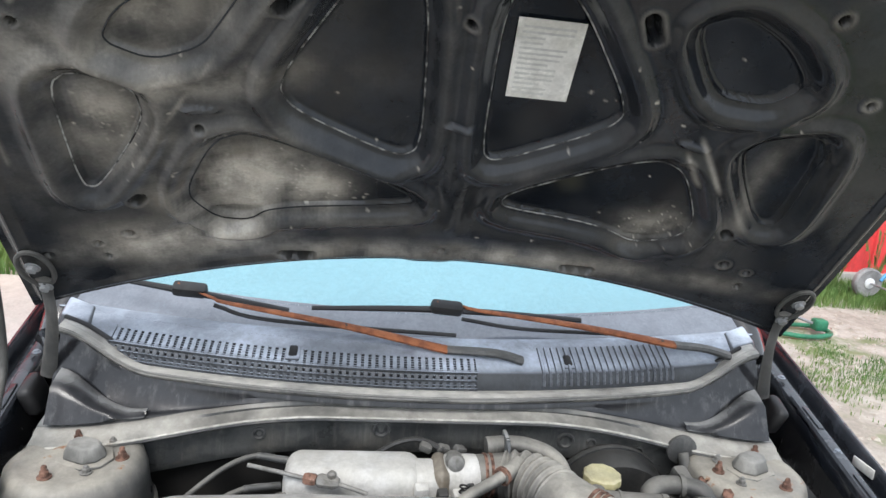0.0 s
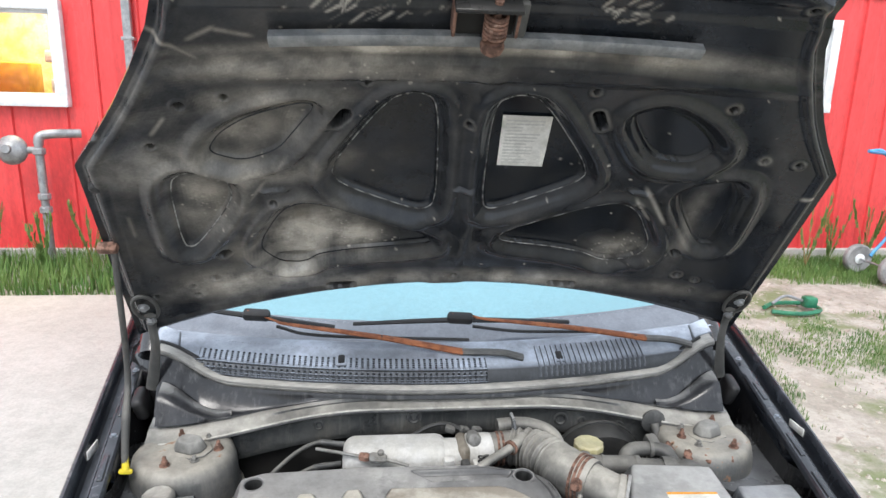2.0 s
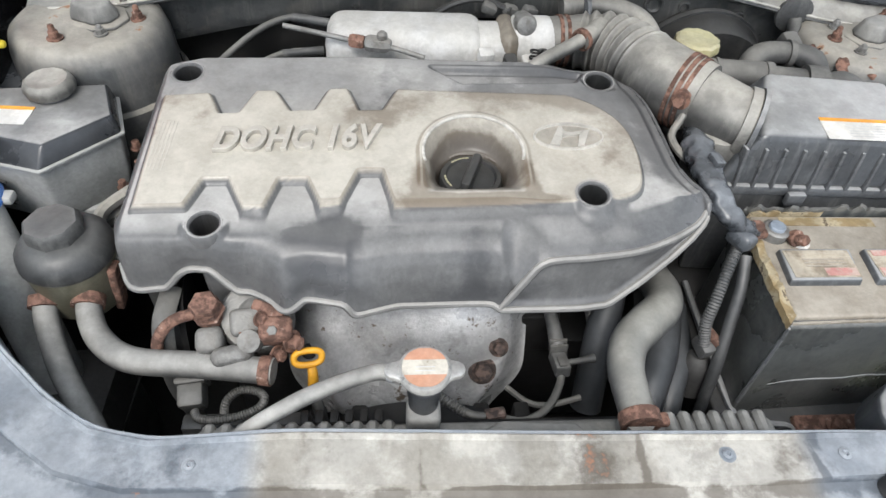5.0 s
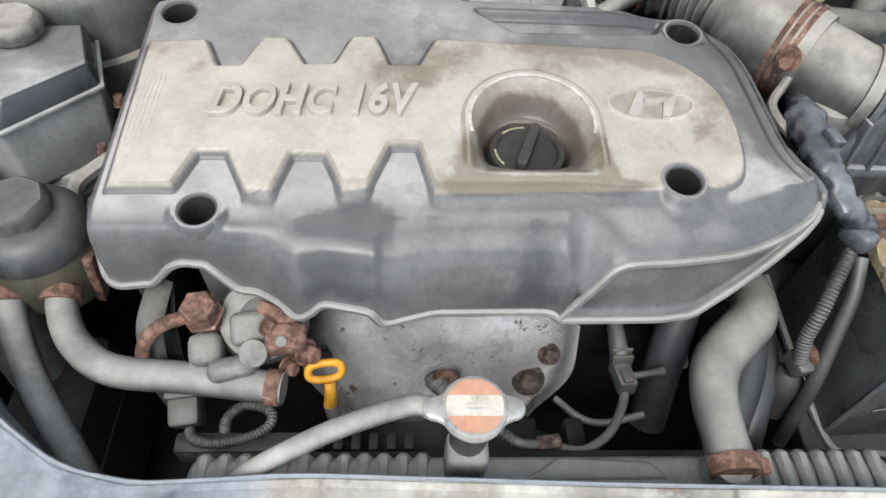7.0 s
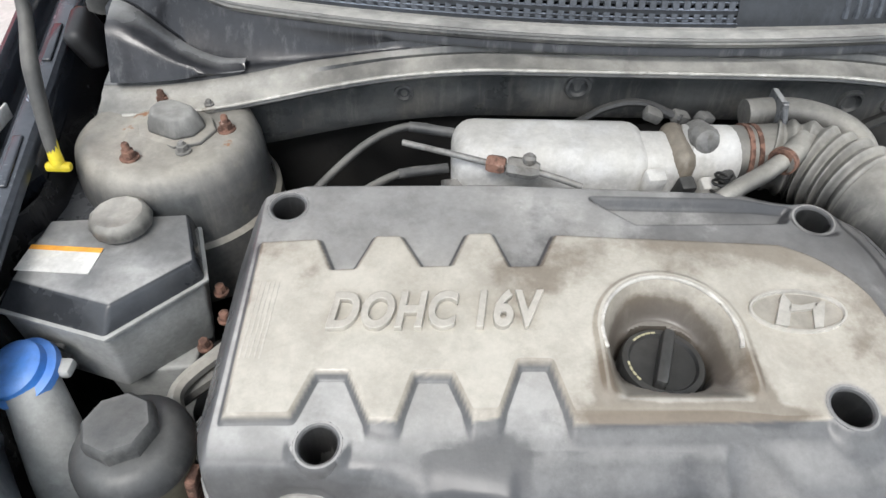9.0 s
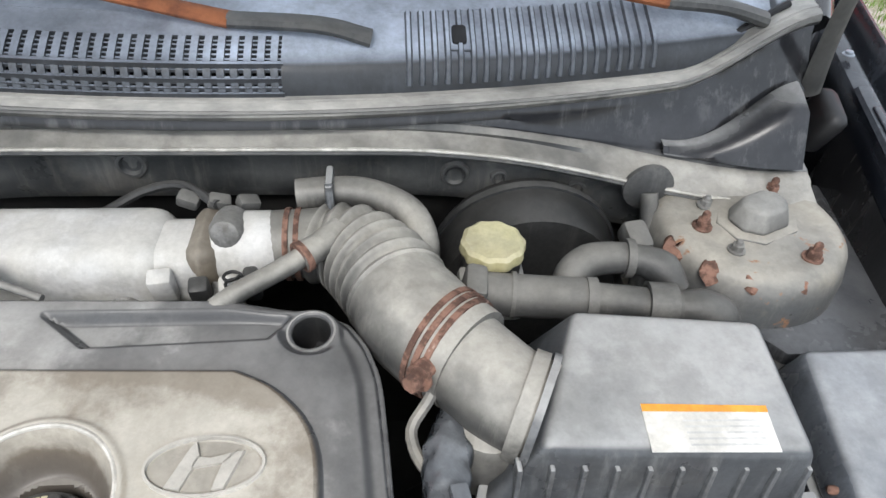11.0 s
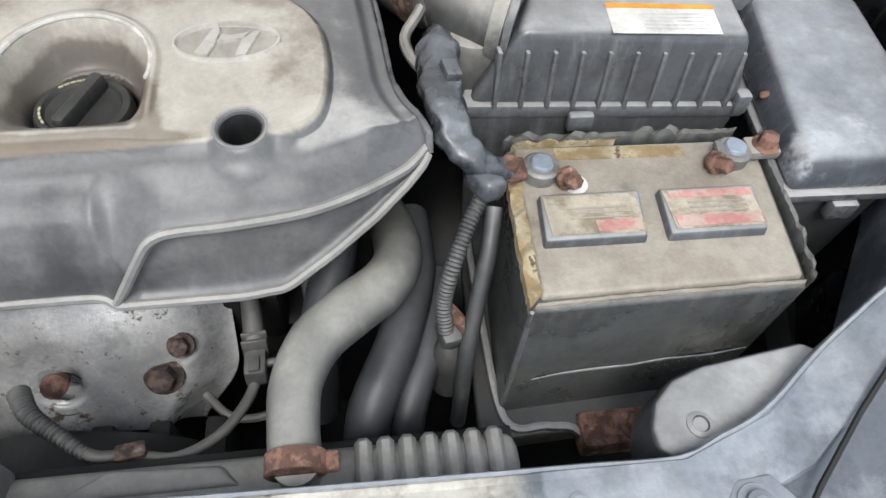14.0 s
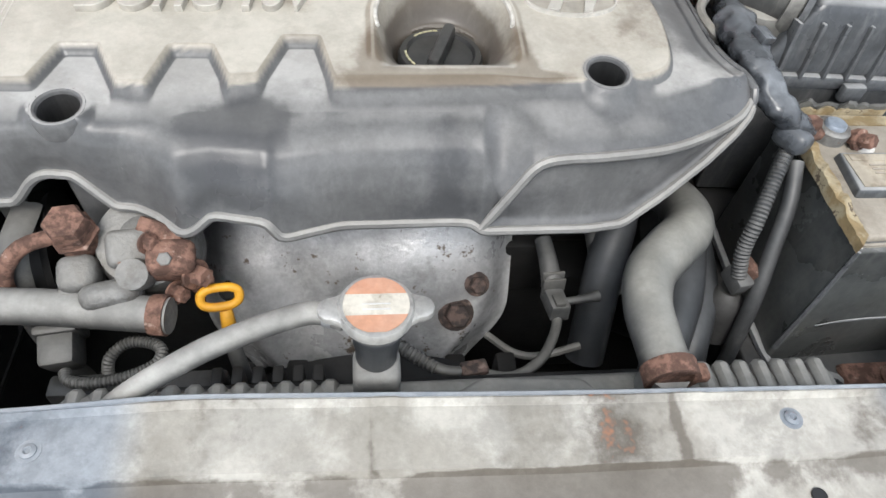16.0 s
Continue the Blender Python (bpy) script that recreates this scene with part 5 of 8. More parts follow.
# wipers
def wiper(tip, elbow, pivot, blade_a, blade_b, mid, name="wiper"):
    w = part("wiper", tube([pivot, (pivot[0] - 0.05, pivot[1] + 0.002, pivot[2] + 0.012), elbow], [0.014, 0.013, 0.013], 10, 0.01, flat=0.6), M_loom, car, "wiper with rust-stained orange arm and black blade")
    part("arm", tube([elbow, tuple((np.array(elbow) * 0.5 + np.array(tip) * 0.5) + np.array((0, 0, 0.004))), tip, tuple(np.array(tip) + np.array((-0.03, 0.012, 0.004))), tuple(np.array(mid) + np.array((-0.02, -0.006, 0.018)))], [0.0145, 0.011, 0.0065, 0.004, 0.004], 10, 0.01, flat=0.5), M_wiper, w, "rusty orange arm")
    part("blade", tube([blade_a, mid, blade_b], [0.005, 0.008, 0.006], 8, 0.02, flat=0.9), M_matblack, w)
    part("blade_hub", rbox(tuple(np.array(mid) + np.array((0, -0.004, 0.006))), (0.062, 0.026, 0.024), 0.008, turn=(30, 4, 0)), M_matblack, w)


wiper((-0.37, 0.768, 1.092), (0.03, 0.738, 1.030), (0.170, 0.722, 1.020), (-0.60, 0.84, 1.108), (-0.268, 0.80, 1.072), (-0.447, 0.80, 1.100))
wiper((0.09, 0.778, 1.096), (0.485, 0.768, 1.046), (0.600, 0.762, 1.030), (-0.225, 0.79, 1.083), (0.30, 0.80, 1.078), (0.028, 0.785, 1.092))
for a, b, c in (((-0.40, 0.775, 1.085), (-0.30, 0.79, 1.055), (0.05, 0.775, 1.045)), ((0.06, 0.785, 1.075), (0.18, 0.80, 1.055), (0.36, 0.80, 1.052))):
    part("washer_tube", tube([a, b, c], 0.004, 8, 0.02), M_matblack, car)

# ---- fenders, aprons, towers ----
def edge_x(y, sx):
    return 0.676 + 0.19 * y if sx > 0 else 0.657 + 0.163 * y


def edge_z(y):
    return 0.846 + 0.13 * y


FENDER = [(-0.062, -0.30), (-0.062, -0.07), (-0.062, -0.040), (-0.060, -0.026), (-0.054, -0.018), (-0.040, -0.014), (-0.030, -0.016), (-0.026, -0.036), (-0.010, -0.038), (-0.004, -0.004), (0.002, 0.002),
          (0.007, 0.001), (0.013, -0.008), (0.018, -0.05), (0.030, -0.12), (0.045, -0.42)]
ys = np.linspace(0.16, 1.15, 34)
for sx in (-1, 1):
    P = np.array([[(sx * (edge_x(y, sx) + (o if z > -0.035 or y > 0.5 else max(o, -0.030))), y, edge_z(y) + z) for y in ys] for o, z in FENDER])
    P = P if sx > 0 else P[:, ::-1]
    fen = part("front_fender", sheet(P), M_rail, car, "black front fender with bolted inner rail")
    part("fender_rail", tube([(sx * (edge_x(y, sx) - 0.048), y, edge_z(y) - 0.012) for y in (0.27, 0.45, 0.62, 0.78)], [0.012, 0.013, 0.013, 0.012], 8, 0.03, flat=0.5), M_rail, fen)
    for y in (0.30, 0.60, 0.85):
        part("fender_bolt", hexbolt((sx * (edge_x(y, sx) - 0.048), y, edge_z(y) - 0.008), 0.0055, 0.005), M_terminal, fen, "small blue-grey bolt")
    for y in (0.38, 0.50, 0.70):
        x = edge_x(y, sx) - 0.048
        part("rail_emboss", rbox((sx * x, y, edge_z(y) - 0.0055), (0.011, 0.075, 0.005), 0.0024, 3, turn=(7.4, 0, -sx * 10)), M_rail, fen)
    part("fender_sticker", rbox((sx * (edge_x(0.57, sx) - 0.012), 0.57, edge_z(0.57) - 0.016), (0.003, 0.05, 0.018), 0.001), M_label, fen)
    # inner apron beside the tower
    ay = np.linspace(0.16, 0.76, 24)
    prof = [(-0.028, -0.050), (-0.032, -0.080), (-0.036, -0.115), (-0.040, -0.20), (-0.05, -0.48)]
    P = np.array([[(sx * (edge_x(y, sx) + o - 0.035 * float(smooth(y, 0.44, 0.52))), y, edge_z(y) + z + 0.006 * noise.noise(Vector((o * 9, y * 9, sx)))) for y in ay] for o, z in prof])
    part("inner_apron", sheet(P if sx < 0 else P[:, ::-1]), M_innerblack, car, "black inner wheel apron coated in dust")
    # strut tower with cap and studs
    c = (sx * 0.572, 0.602, 0.0)
    tower = part("strut_tower", lathe((c[0], c[1], 0.60), [(0.120, 0.10), (0.118, 0.185), (0.112, 0.190), (0.108, 0.215), (0.106, 0.250), (0.100, 0.272), (0.090, 0.280), (0.080, 0.281), (0.055, 0.278), (0.040, 0.283)], 44), M_tower, car, "dusty steel strut tower with rusty studs")
    studs, nuts, cap = (((0.614, 0.645), (0.512, 0.588), (0.608, 0.538)), ((0.529, 0.623), (0.534, 0.551)), (0.577, 0.597, 24)) if sx > 0 else (((-0.592, 0.542), (-0.588, 0.648), (-0.500, 0.598)), ((-0.530, 0.640), (-0.538, 0.556)), (-0.557, 0.599, -24))
    turn_cap = lambda pts: [(cap[0] + x * math.cos(radians(cap[2])) - y * math.sin(radians(cap[2])), cap[1] + x * math.sin(radians(cap[2])) + y * math.cos(radians(cap[2]))) for x, y in pts]
    oblong = [(-0.036, -0.010), (-0.020, -0.026), (0.018, -0.026), (0.034, -0.010), (0.034, 0.012), (0.018, 0.026), (-0.020, 0.026), (-0.036, 0.012)]
    part("cap_seat", prism(turn_cap([(x * 1.28, y * 1.28) for x, y in oblong]), 0.878, 0.8835, 0.0018), M_tower, tower)
    part("strut_cap", loft(turn_cap(oblong), turn_cap([(x * 0.70, y * 0.66) for x, y in oblong]), 0.883, 0.907, 0.005, 3), M_hose, tower, "dusty rubber dust cap")
    for x, y in nuts:
        part("seat_nut", hexbolt((x, y, 0.880), 0.0062, 0.009), M_alu, tower, "grey nut and washer")
        part("nut_stud", lathe((x, y, 0.880), [(0.0036, 0.0), (0.0036, 0.012), (0.0028, 0.013)], 10), M_alu, tower)
    for x, y in studs:
        part("stud", hexbolt((x, y, 0.880), 0.0072, 0.011), M_rust, tower, "rusty stud and nut")
        part("stud_thread", lathe((x, y, 0.880), [(0.0042, 0.0), (0.0042, 0.018), (0.0030, 0.020)], 10), M_rust, tower)
    if sx > 0:
        for x, y, r, turn in ((0.482, 0.566, 0.016, (24, -24, 0)), (0.503, 0.530, 0.012, (30, -18, 20)), (0.540, 0.511, 0.010, (32, -8, 0)), (0.590, 0.509, 0.009, (32, 6, 40))):
            part("rust_scab", crinkle(lathe((x, y, 0.8722), [(r, -0.004), (r * 0.8, 0.0), (r * 0.3, 0.0014)], 18, turn), 0.006, 0.010, x * 90), M_rust, tower, "flaking rust on the rim")
    part("tower_flange", prism([(sx * x, y) for x, y in ((0.52, 0.66), (0.50, 0.62), (0.54, 0.50), (0.57, 0.462), (0.698, 0.462), (0.720, 0.58), (0.742, 0.70), (0.745, 0.735), (0.66, 0.735))], 0.790, 0.824, 0.004), M_apron, tower, "dusty black apron round the tower")

# ---- radiator support ----
GAP = [(0.408, -0.078), (0.416, -0.052), (0.446, -0.022), (0.497, 0.024), (0.563, 0.081), (0.640, 0.180)]
REAR = [(-0.72, 0.40), (-0.66, 0.27), (-0.60, 0.19), (-0.53, 0.115), (-0.475, 0.067), (-0.425, 0.035), (-0.37, 0.022), (-0.24, 0.027), (0, 0.018), (0.20, 0.013), (0.36, 0.010), (0.433, 0.036), (0.492, 0.078), (0.576, 0.127), (0.645, 0.23), (0.70, 0.34), (0.73, 0.40)]
FRONT = [(-0.775, 0.38), (-0.735, 0.24), (-0.69, 0.12), (-0.64, 0.03), (-0.57, -0.05), (-0.50, -0.10), (-0.42, -0.13), (-0.24, -0.145), (0, -0.15), (0.20, -0.145), (0.40, -0.13), (0.50, -0.10), (0.57, -0.05), (0.64, 0.03), (0.70, 0.13), (0.745, 0.26), (0.78, 0.38)]
tt = np.linspace(0, len(REAR) - 1, 480)
BANDS = ((-0.124, -0.103), (0.084, 0.107), (0.256, 0.40))
rx, ry = np.interp(tt, range(17), [p[0] for p in REAR]), np.interp(tt, range(17), [p[1] for p in REAR])
gx, gy = np.interp(tt, range(17), [p[0] for p in FRONT]), np.interp(tt, range(17), [p[1] for p in FRONT])
rows = []
for k, dz in ((0.0, -0.10), (0.0, -0.012), (0.005, 0.002), (0.03, 0.004), (0.055, 0.0), (0.30, -0.001), (0.32, -0.007), (0.34, -0.008), (0.62, -0.010), (0.64, -0.002), (0.95, -0.004), (1.0, -0.02), (1.02, -0.12)):
    x, y = rx + (gx - rx) * k, ry + (gy - ry) * k
    z = 0.780 + 0.075 * smooth(np.abs(x), 0.44, 0.74) + dz
    if 0.02 < k < 0.31:
        z = z + sum(0.0013 * smooth(x, a - 0.002, a + 0.002) * (1 - smooth(x, b - 0.002, b + 0.002)) for a, b in BANDS)
    rows.append(np.stack([x, y, z], -1))
sup = sheet(np.array(rows))
blue = sup.attributes.new("plate", "FLOAT", "POINT")
blue.data.foreach_set("value", np.array([smooth(np.abs(r[:, 0] + 0.015), 0.245, 0.275) for r in rows]).reshape(-1).astype(np.float32))
dirt = sup.attributes.new("worn", "FLOAT", "POINT")
dirt.data.foreach_set("value", np.array([r[:, 0] * 0 + w + (1.5 * smooth(r[:, 0], -0.115, -0.075) * (1 - smooth(r[:, 0], 0.085, 0.125)) if i > 5 else 0.85 * sum(np.exp(-((r[:, 0] - a) / 0.0030) ** 2) for a in (-0.125, 0.083, 0.255)) if i in (3, 4, 5) else 0) for i, (r, w) in enumerate(zip(rows, (0, 0.3, 0.6, 0, 0, 0.1, 0.9, 1.0, 0.1, 0.2, 0.1, 0.3, 0.6)))]).reshape(-1).astype(np.float32))
support = part("radiator_support", sup, M_support, car, "grimy painted radiator support panel with rust patches")
for x, y, r in ((0.167, -0.009, 0.0055), (0.282, -0.012, 0.0065), (0.401, -0.028, 0.010), (-0.33, -0.005, 0.005)):
    part("support_bolt", lathe((x, y, 0.781 if x > 0.39 else 0.778), [(r * 1.5, 0), (r * 1.5, 0.0018), (r, 0.002), (r * 0.95, r * 0.55), (r * 0.5, r * 0.75), (r * 0.3, r * 0.5)], 18), M_endpaint, support)
part("support_bolt", hexbolt((0.290, -0.066, 0.771), 0.0048, 0.005), M_rust, support, "rusty bolt")
part("bonnet_rest", lathe((0.318, -0.046, 0.772), [(0.0145, 0), (0.0145, 0.005), (0.0125, 0.008), (0.0128, 0.013), (0.0105, 0.019), (0.005, 0.0205), (0.0035, 0.018)], 22), M_black, support, "dusty rubber bonnet rest")
part("rivet_pad", prism([(0.366, -0.080), (0.360, -0.055), (0.376, -0.028), (0.392, -0.010), (0.418, -0.008), (0.432, -0.028), (0.424, -0.056), (0.404, -0.088)], 0.777, 0.7815, 0.002), M_endpaint, support, "blue-grey pad with push rivet")
part("rear_edge", tube([(float(a), float(b) - 0.002, 0.7825 + 0.075 * float(smooth(abs(a), 0.44, 0.74))) for a, b in zip(rx[26:-26:13], ry[26:-26:13])], 0.0022, 6, 0.01), M_endpaint, support, "folded blue-grey rear edge")
# a black disc paints the dark inside of the hole
part("drain_hole", lathe((0.168, -0.060, 0.7715), [(0.0052, 0), (0.0052, 0.0015)], 16), M_dark, support)
for (ax_, ay_), (bx_, by_) in zip(GAP, GAP[1:]):
    za, zb = (0.7835 + 0.075 * float(smooth(x, 0.44, 0.74)) for x in (ax_, bx_))
    part("lamp_gap", tube([(ax_, ay_, za), ((ax_ + bx_) / 2, (ay_ + by_) / 2, (za + zb) / 2), (bx_, by_, zb)], 0.0022, 6, 0.01), M_dark, support)
# black floor and sides, coloured for the shade deep in the bay
bay = part("undertray", rbox((0, 0.36, 0.33), (1.4, 0.9, 0.02), 0), M_dark, car, "undertray deep below the engine, gap shade in its black")
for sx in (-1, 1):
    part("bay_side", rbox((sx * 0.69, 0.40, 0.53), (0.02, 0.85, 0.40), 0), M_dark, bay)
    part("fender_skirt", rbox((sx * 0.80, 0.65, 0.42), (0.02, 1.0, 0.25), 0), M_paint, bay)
part("bumper", rbox((0, -0.20, 0.52), (1.45, 0.14, 0.36), 0.05, 3), M_paint, car)
part("body_shell", rbox((0, 2.2, 0.62), (1.62, 2.7, 0.80), 0.12, 3), M_paint, car)
for sx in (-1, 1):
    for y in (0.35, 2.85):
        w = part("wheel", lathe((sx * 0.735, y, 0.29), [(0.18, -0.09), (0.27, -0.09), (0.29, -0.07), (0.29, 0.07), (0.27, 0.09), (0.18, 0.09)], 32, (0, 90, 0)), M_matblack, car)
        part("rim", lathe((sx * 0.735, y, 0.29), [(0.05, -0.06), (0.17, -0.07), (0.182, -0.06), (0.182, 0.06), (0.17, 0.07), (0.05, 0.06)], 32, (0, 90, 0)), M_galv, w)

# ================= engine bay things =================
PLATE = [(-0.422, 0.412), (-0.367, 0.416), (-0.351, 0.380), (-0.330, 0.381), (-0.314, 0.420), (-0.289, 0.420), (-0.269, 0.384), (-0.242, 0.385), (-0.227, 0.423), (-0.203, 0.424), (-0.188, 0.384), (-0.161, 0.385), (-0.144, 0.422),
         (0.065, 0.411), (0.098, 0.395), (0.129, 0.359), (0.136, 0.309), (0.130, 0.258), (0.112, 0.242), (0.075, 0.236), (-0.147, 0.232), (-0.161, 0.284), (-0.186, 0.284), (-0.204, 0.237), (-0.225, 0.234), (-0.242, 0.273), (-0.271, 0.273),
         (-0.283, 0.233), (-0.306, 0.233), (-0.326, 0.274), (-0.352, 0.274), (-0.366, 0.236), (-0.420, 0.235)]


def eased(points, n=2):
    """Cuts the corners of an open line, keeping its ends."""
    for _ in range(n):
        out = [points[0]]
        for (ax, ay), (bx, by) in zip(points, points[1:]):
            out += [(0.75 * ax + 0.25 * bx, 0.75 * ay + 0.25 * by), (0.25 * ax + 0.75 * bx, 0.25 * ay + 0.75 * by)]
        points = out + [points[-1]]
    return points


PLATE = PLATE[:13] + eased(PLATE[13:20]) + PLATE[20:]


def build_engine_cover():
    e = thing("engine_cover", (-0.1, 0.32, 0.78), "dusty silver-grey plastic engine cover with raised lettering", "engine cover")
    # columns run from the front lip over the rolled front to the back edge
    xc = np.concatenate([np.linspace(-0.449, 0.12, 270), np.linspace(0.122, 0.2085, 74)])
    front = [(-0.449, 0.230, 0.800), (-0.434, 0.196, 0.783), (-0.420, 0.190, 0.785), (-0.392, 0.194, 0.785), (-0.378, 0.196, 0.803), (-0.365, 0.197, 0.812), (-0.343, 0.195, 0.812), (-0.330, 0.190, 0.800), (-0.320, 0.187, 0.787),
             (-0.300, 0.185, 0.785), (-0.284, 0.176, 0.785), (-0.263, 0.158, 0.784), (-0.252, 0.160, 0.790), (-0.240, 0.164, 0.800), (-0.205, 0.157, 0.800), (-0.197, 0.154, 0.799), (-0.190, 0.152, 0.785), (-0.168, 0.158, 0.786),
             (-0.144, 0.164, 0.787), (-0.060, 0.166, 0.787), (-0.040, 0.166, 0.786), (-0.032, 0.160, 0.783), (-0.024, 0.161, 0.781), (0.060, 0.164, 0.779), (0.092, 0.169, 0.779), (0.130, 0.187, 0.797), (0.165, 0.2055, 0.817), (0.190, 0.2215, 0.834), (0.2025, 0.2330, 0.8425), (0.2070, 0.2390, 0.846), (0.2085, 0.2450, 0.848)]
    back = [(-0.449, 0.42), (-0.44, 0.472), (-0.428, 0.490), (-0.39, 0.503), (-0.2, 0.505), (0.08, 0.492), (0.125, 0.484), (0.148, 0.466), (0.164, 0.440), (0.175, 0.410), (0.180, 0.370), (0.1815, 0.330), (0.1835, 0.308), (0.188, 0.291), (0.194, 0.2785), (0.200, 0.2690), (0.205, 0.2605), (0.2075, 0.2545), (0.2085, 0.2500)]
    ridge_line = [(-0.0325, 0.160, 0.785), (-0.022, 0.164, 0.800), (-0.006, 0.169, 0.826), (0.004, 0.173, 0.840), (0.014, 0.1755, 0.8455), (0.030, 0.177, 0.8475), (0.060, 0.179, 0.8480), (0.112, 0.187, 0.8485), (0.150, 0.2015, 0.8490), (0.184, 0.2215, 0.8490), (0.197, 0.2335, 0.8500), (0.2055, 0.2450, 0.8510)]
    at = lambda rows, i: np.interp(xc, [r[0] for r in rows], [r[i] for r in rows])
    soften = lambda v, k: np.convolve(np.pad(v, k, mode="edge"), np.ones(2 * k + 1) / (2 * k + 1), "valid")
    yf, zf, yb = soften(at(front, 1), 1), soften(at(front, 2), 1), soften(at(back, 1), 2)
    flat = lambda x, y: 0.866 + 0.10 * (y - 0.235) + 0.02 * (x + 0.13)
    shoulder = np.minimum(np.interp(xc, [-0.449, -0.43, -0.30, -0.255, -0.03, 0.014, 0.12, 0.16, 0.2085], [0.236, 0.204, 0.203, 0.215, 0.215, 0.209, 0.214, 0.225, 0.2535]), yf + 0.72 * (yb - yf))
    zs = flat(xc, shoulder) - np.interp(xc, [-0.449, -0.43, 0.05, 0.14, 0.2085], [0.006, 0.004, 0.004, 0.010, 0.017]) - 0.038 * (1 - smooth(xc + 0.449, -0.008, 0.022))
    has = smooth(xc, -0.034, -0.012)
    yr, zr = at(ridge_line, 1), at(ridge_line, 2)
    h = zs - zf
    deep = 0.007 * has * np.minimum(1, np.maximum(0, zr - zf) / 0.03)
    keys = [(yf, zf), (yf + 0.003 + deep, zf + 0.003 + 0.05 * h), (yf + (yr - yf) * 0.5 * has + 0.20 * (shoulder - yf) * (1 - has) + deep, (zf + zr) / 2 * has + (zf + 0.42 * h) * (1 - has)),
            ((yr + deep) * has + (yf + 0.36 * (shoulder - yf)) * (1 - has), (zr - 0.0075 * np.minimum(1, deep / 0.006)) * has + (zf + 0.66 * h) * (1 - has)),
            (yr * has + (yf + 0.50 * (shoulder - yf)) * (1 - has), zr * has + (zf + 0.80 * h) * (1 - has)),
            ((yr + 0.28 * (shoulder - yr)) * has + (yf + 0.70 * (shoulder - yf)) * (1 - has), (zr + 0.42 * (zs - zr)) * has + (zf + 0.91 * h) * (1 - has)),
            (shoulder, zs)]
    nf, nb = 54, 150
    par = np.linspace(0, len(keys) - 1, nf)
    KY, KZ = np.array([k[0] for k in keys]), np.array([k[1] for k in keys])
    FY = np.stack([np.interp(par, range(len(keys)), KY[:, i]) for i in range(len(xc))], 1)
    FZ = np.stack([np.interp(par, range(len(keys)), KZ[:, i]) for i in range(len(xc))], 1)
    for k in range(4):
        FY[1:-1], FZ[1:-1] = (FY[:-2] + 2 * FY[1:-1] + FY[2:]) / 4, (FZ[:-2] + 2 * FZ[1:-1] + FZ[2:]) / 4
    X = np.tile(xc, (nb, 1))
    T = np.linspace(0, 1, nb)[:, None]
    Y = shoulder + (yb - shoulder) * T
    Z = flat(X, Y) - (flat(X, Y) - zs - 0.001 * T) * (1 - smooth(Y - shoulder, -0.003, 0.018))
    Z = Z - 0.038 * (1 - smooth(X + 0.449, -0.008, 0.022)) - 0.035 * (1 - smooth(yb - Y, -0.006, 0.012)) * (1 - smooth(X, 0.10, 0.17))
    # the rounded end drops to a broad flange with a rolled edge
    ring_ = [(-0.60, 0.02), (0.2085, 0.02)] + [(x, y) for x, y in zip(xc[::-4], yb[::-4])] + [(-0.60, 0.42)]
    rim = inside_distance(X, Y, ring_)
    end = smooth(X + 0.30 * (Y - 0.33), 0.085, 0.135)
    Z = Z - end * (0.003 * (1 - smooth(rim, 0.008, 0.020)) + 0.006 * (1 - smooth(rim, 0.012, 0.045)) + 0.003 * (1 - smooth(rim, -0.002, 0.005)))
    rear = inside_distance(X, Y, [(-0.10, 0.475), (0.105, 0.470), (0.085, 0.445), (-0.06, 0.443)])
    Z = Z - 0.010 * smooth(rear, -0.004, 0.006)
    plate = inside_distance(X, Y, PLATE)
    Z = Z + 0.008 * smooth(plate, -0.0035, 0.0035)
    Z = Z + (zs - Z[0]) * (1 - smooth(Y - shoulder, 0.0, 0.024))
    well_at = ((-0.405, 0.464, 0.0165), (0.119, 0.4535, 0.0165), (-0.343, 0.2175, 0.0150), (0.0695, 0.2455, 0.0156))
    wells = np.full(X.shape, 9.0)
    levels = []
    for cx, cyy, r in well_at:
        q = np.hypot(X - cx, Y - cyy)
        wells = np.minimum(wells, q)
        level = float(np.median(Z[(q > r + 0.005) & (q < r + 0.012) & (rim > 0.004)]))
        levels.append(level)
        Z = Z + (level + 0.1 * (Y - cyy) + 0.02 * (X - cx) - Z) * (1 - smooth(q, r + 0.004, r + 0.012)) - 0.120 * (1 - smooth(q, r + 0.0004, r + 0.0024))
    # oil filler well: arch with a straight front
    q = np.where(Y > 0.312, 0.057 - np.hypot(X + 0.057, Y - 0.312), np.minimum(0.057 - np.abs(X + 0.057), Y - 0.246))
    bowl = np.hypot(X + 0.058, Y - 0.303)
    Z = Z + 0.003 * np.exp(-((q + 0.003) / 0.004) ** 2) * smooth(Y, 0.25, 0.27) - smooth(Y, 0.240, 0.310) * 0.031 * smooth(q, -0.001, 0.020) - 0.004 * smooth(q, 0, 0.006) * smooth(Y, 0.250, 0.285) - 0.045 * (1 - smooth(bowl, 0.0385, 0.0415))
    P = np.stack([np.concatenate([X[:nf] * 0 + xc, X[1:]]), np.concatenate([FY, Y[1:]]), np.concatenate([FZ, Z[1:]])], -1)
    keep = np.concatenate([FY * 0 + 1, smooth(wells[1:], 0.023, 0.029)])
    for k in range(26):
        a, z = nf - 16, nf + 14
        mean = (P[a - 1:z - 1] + 2 * P[a:z] + P[a + 1:z + 1]) / 4
        P[a:z] += (mean - P[a:z]) * keep[a:z, :, None]
    me = sheet(P, 0.004, (0, 0.35, -0.94))
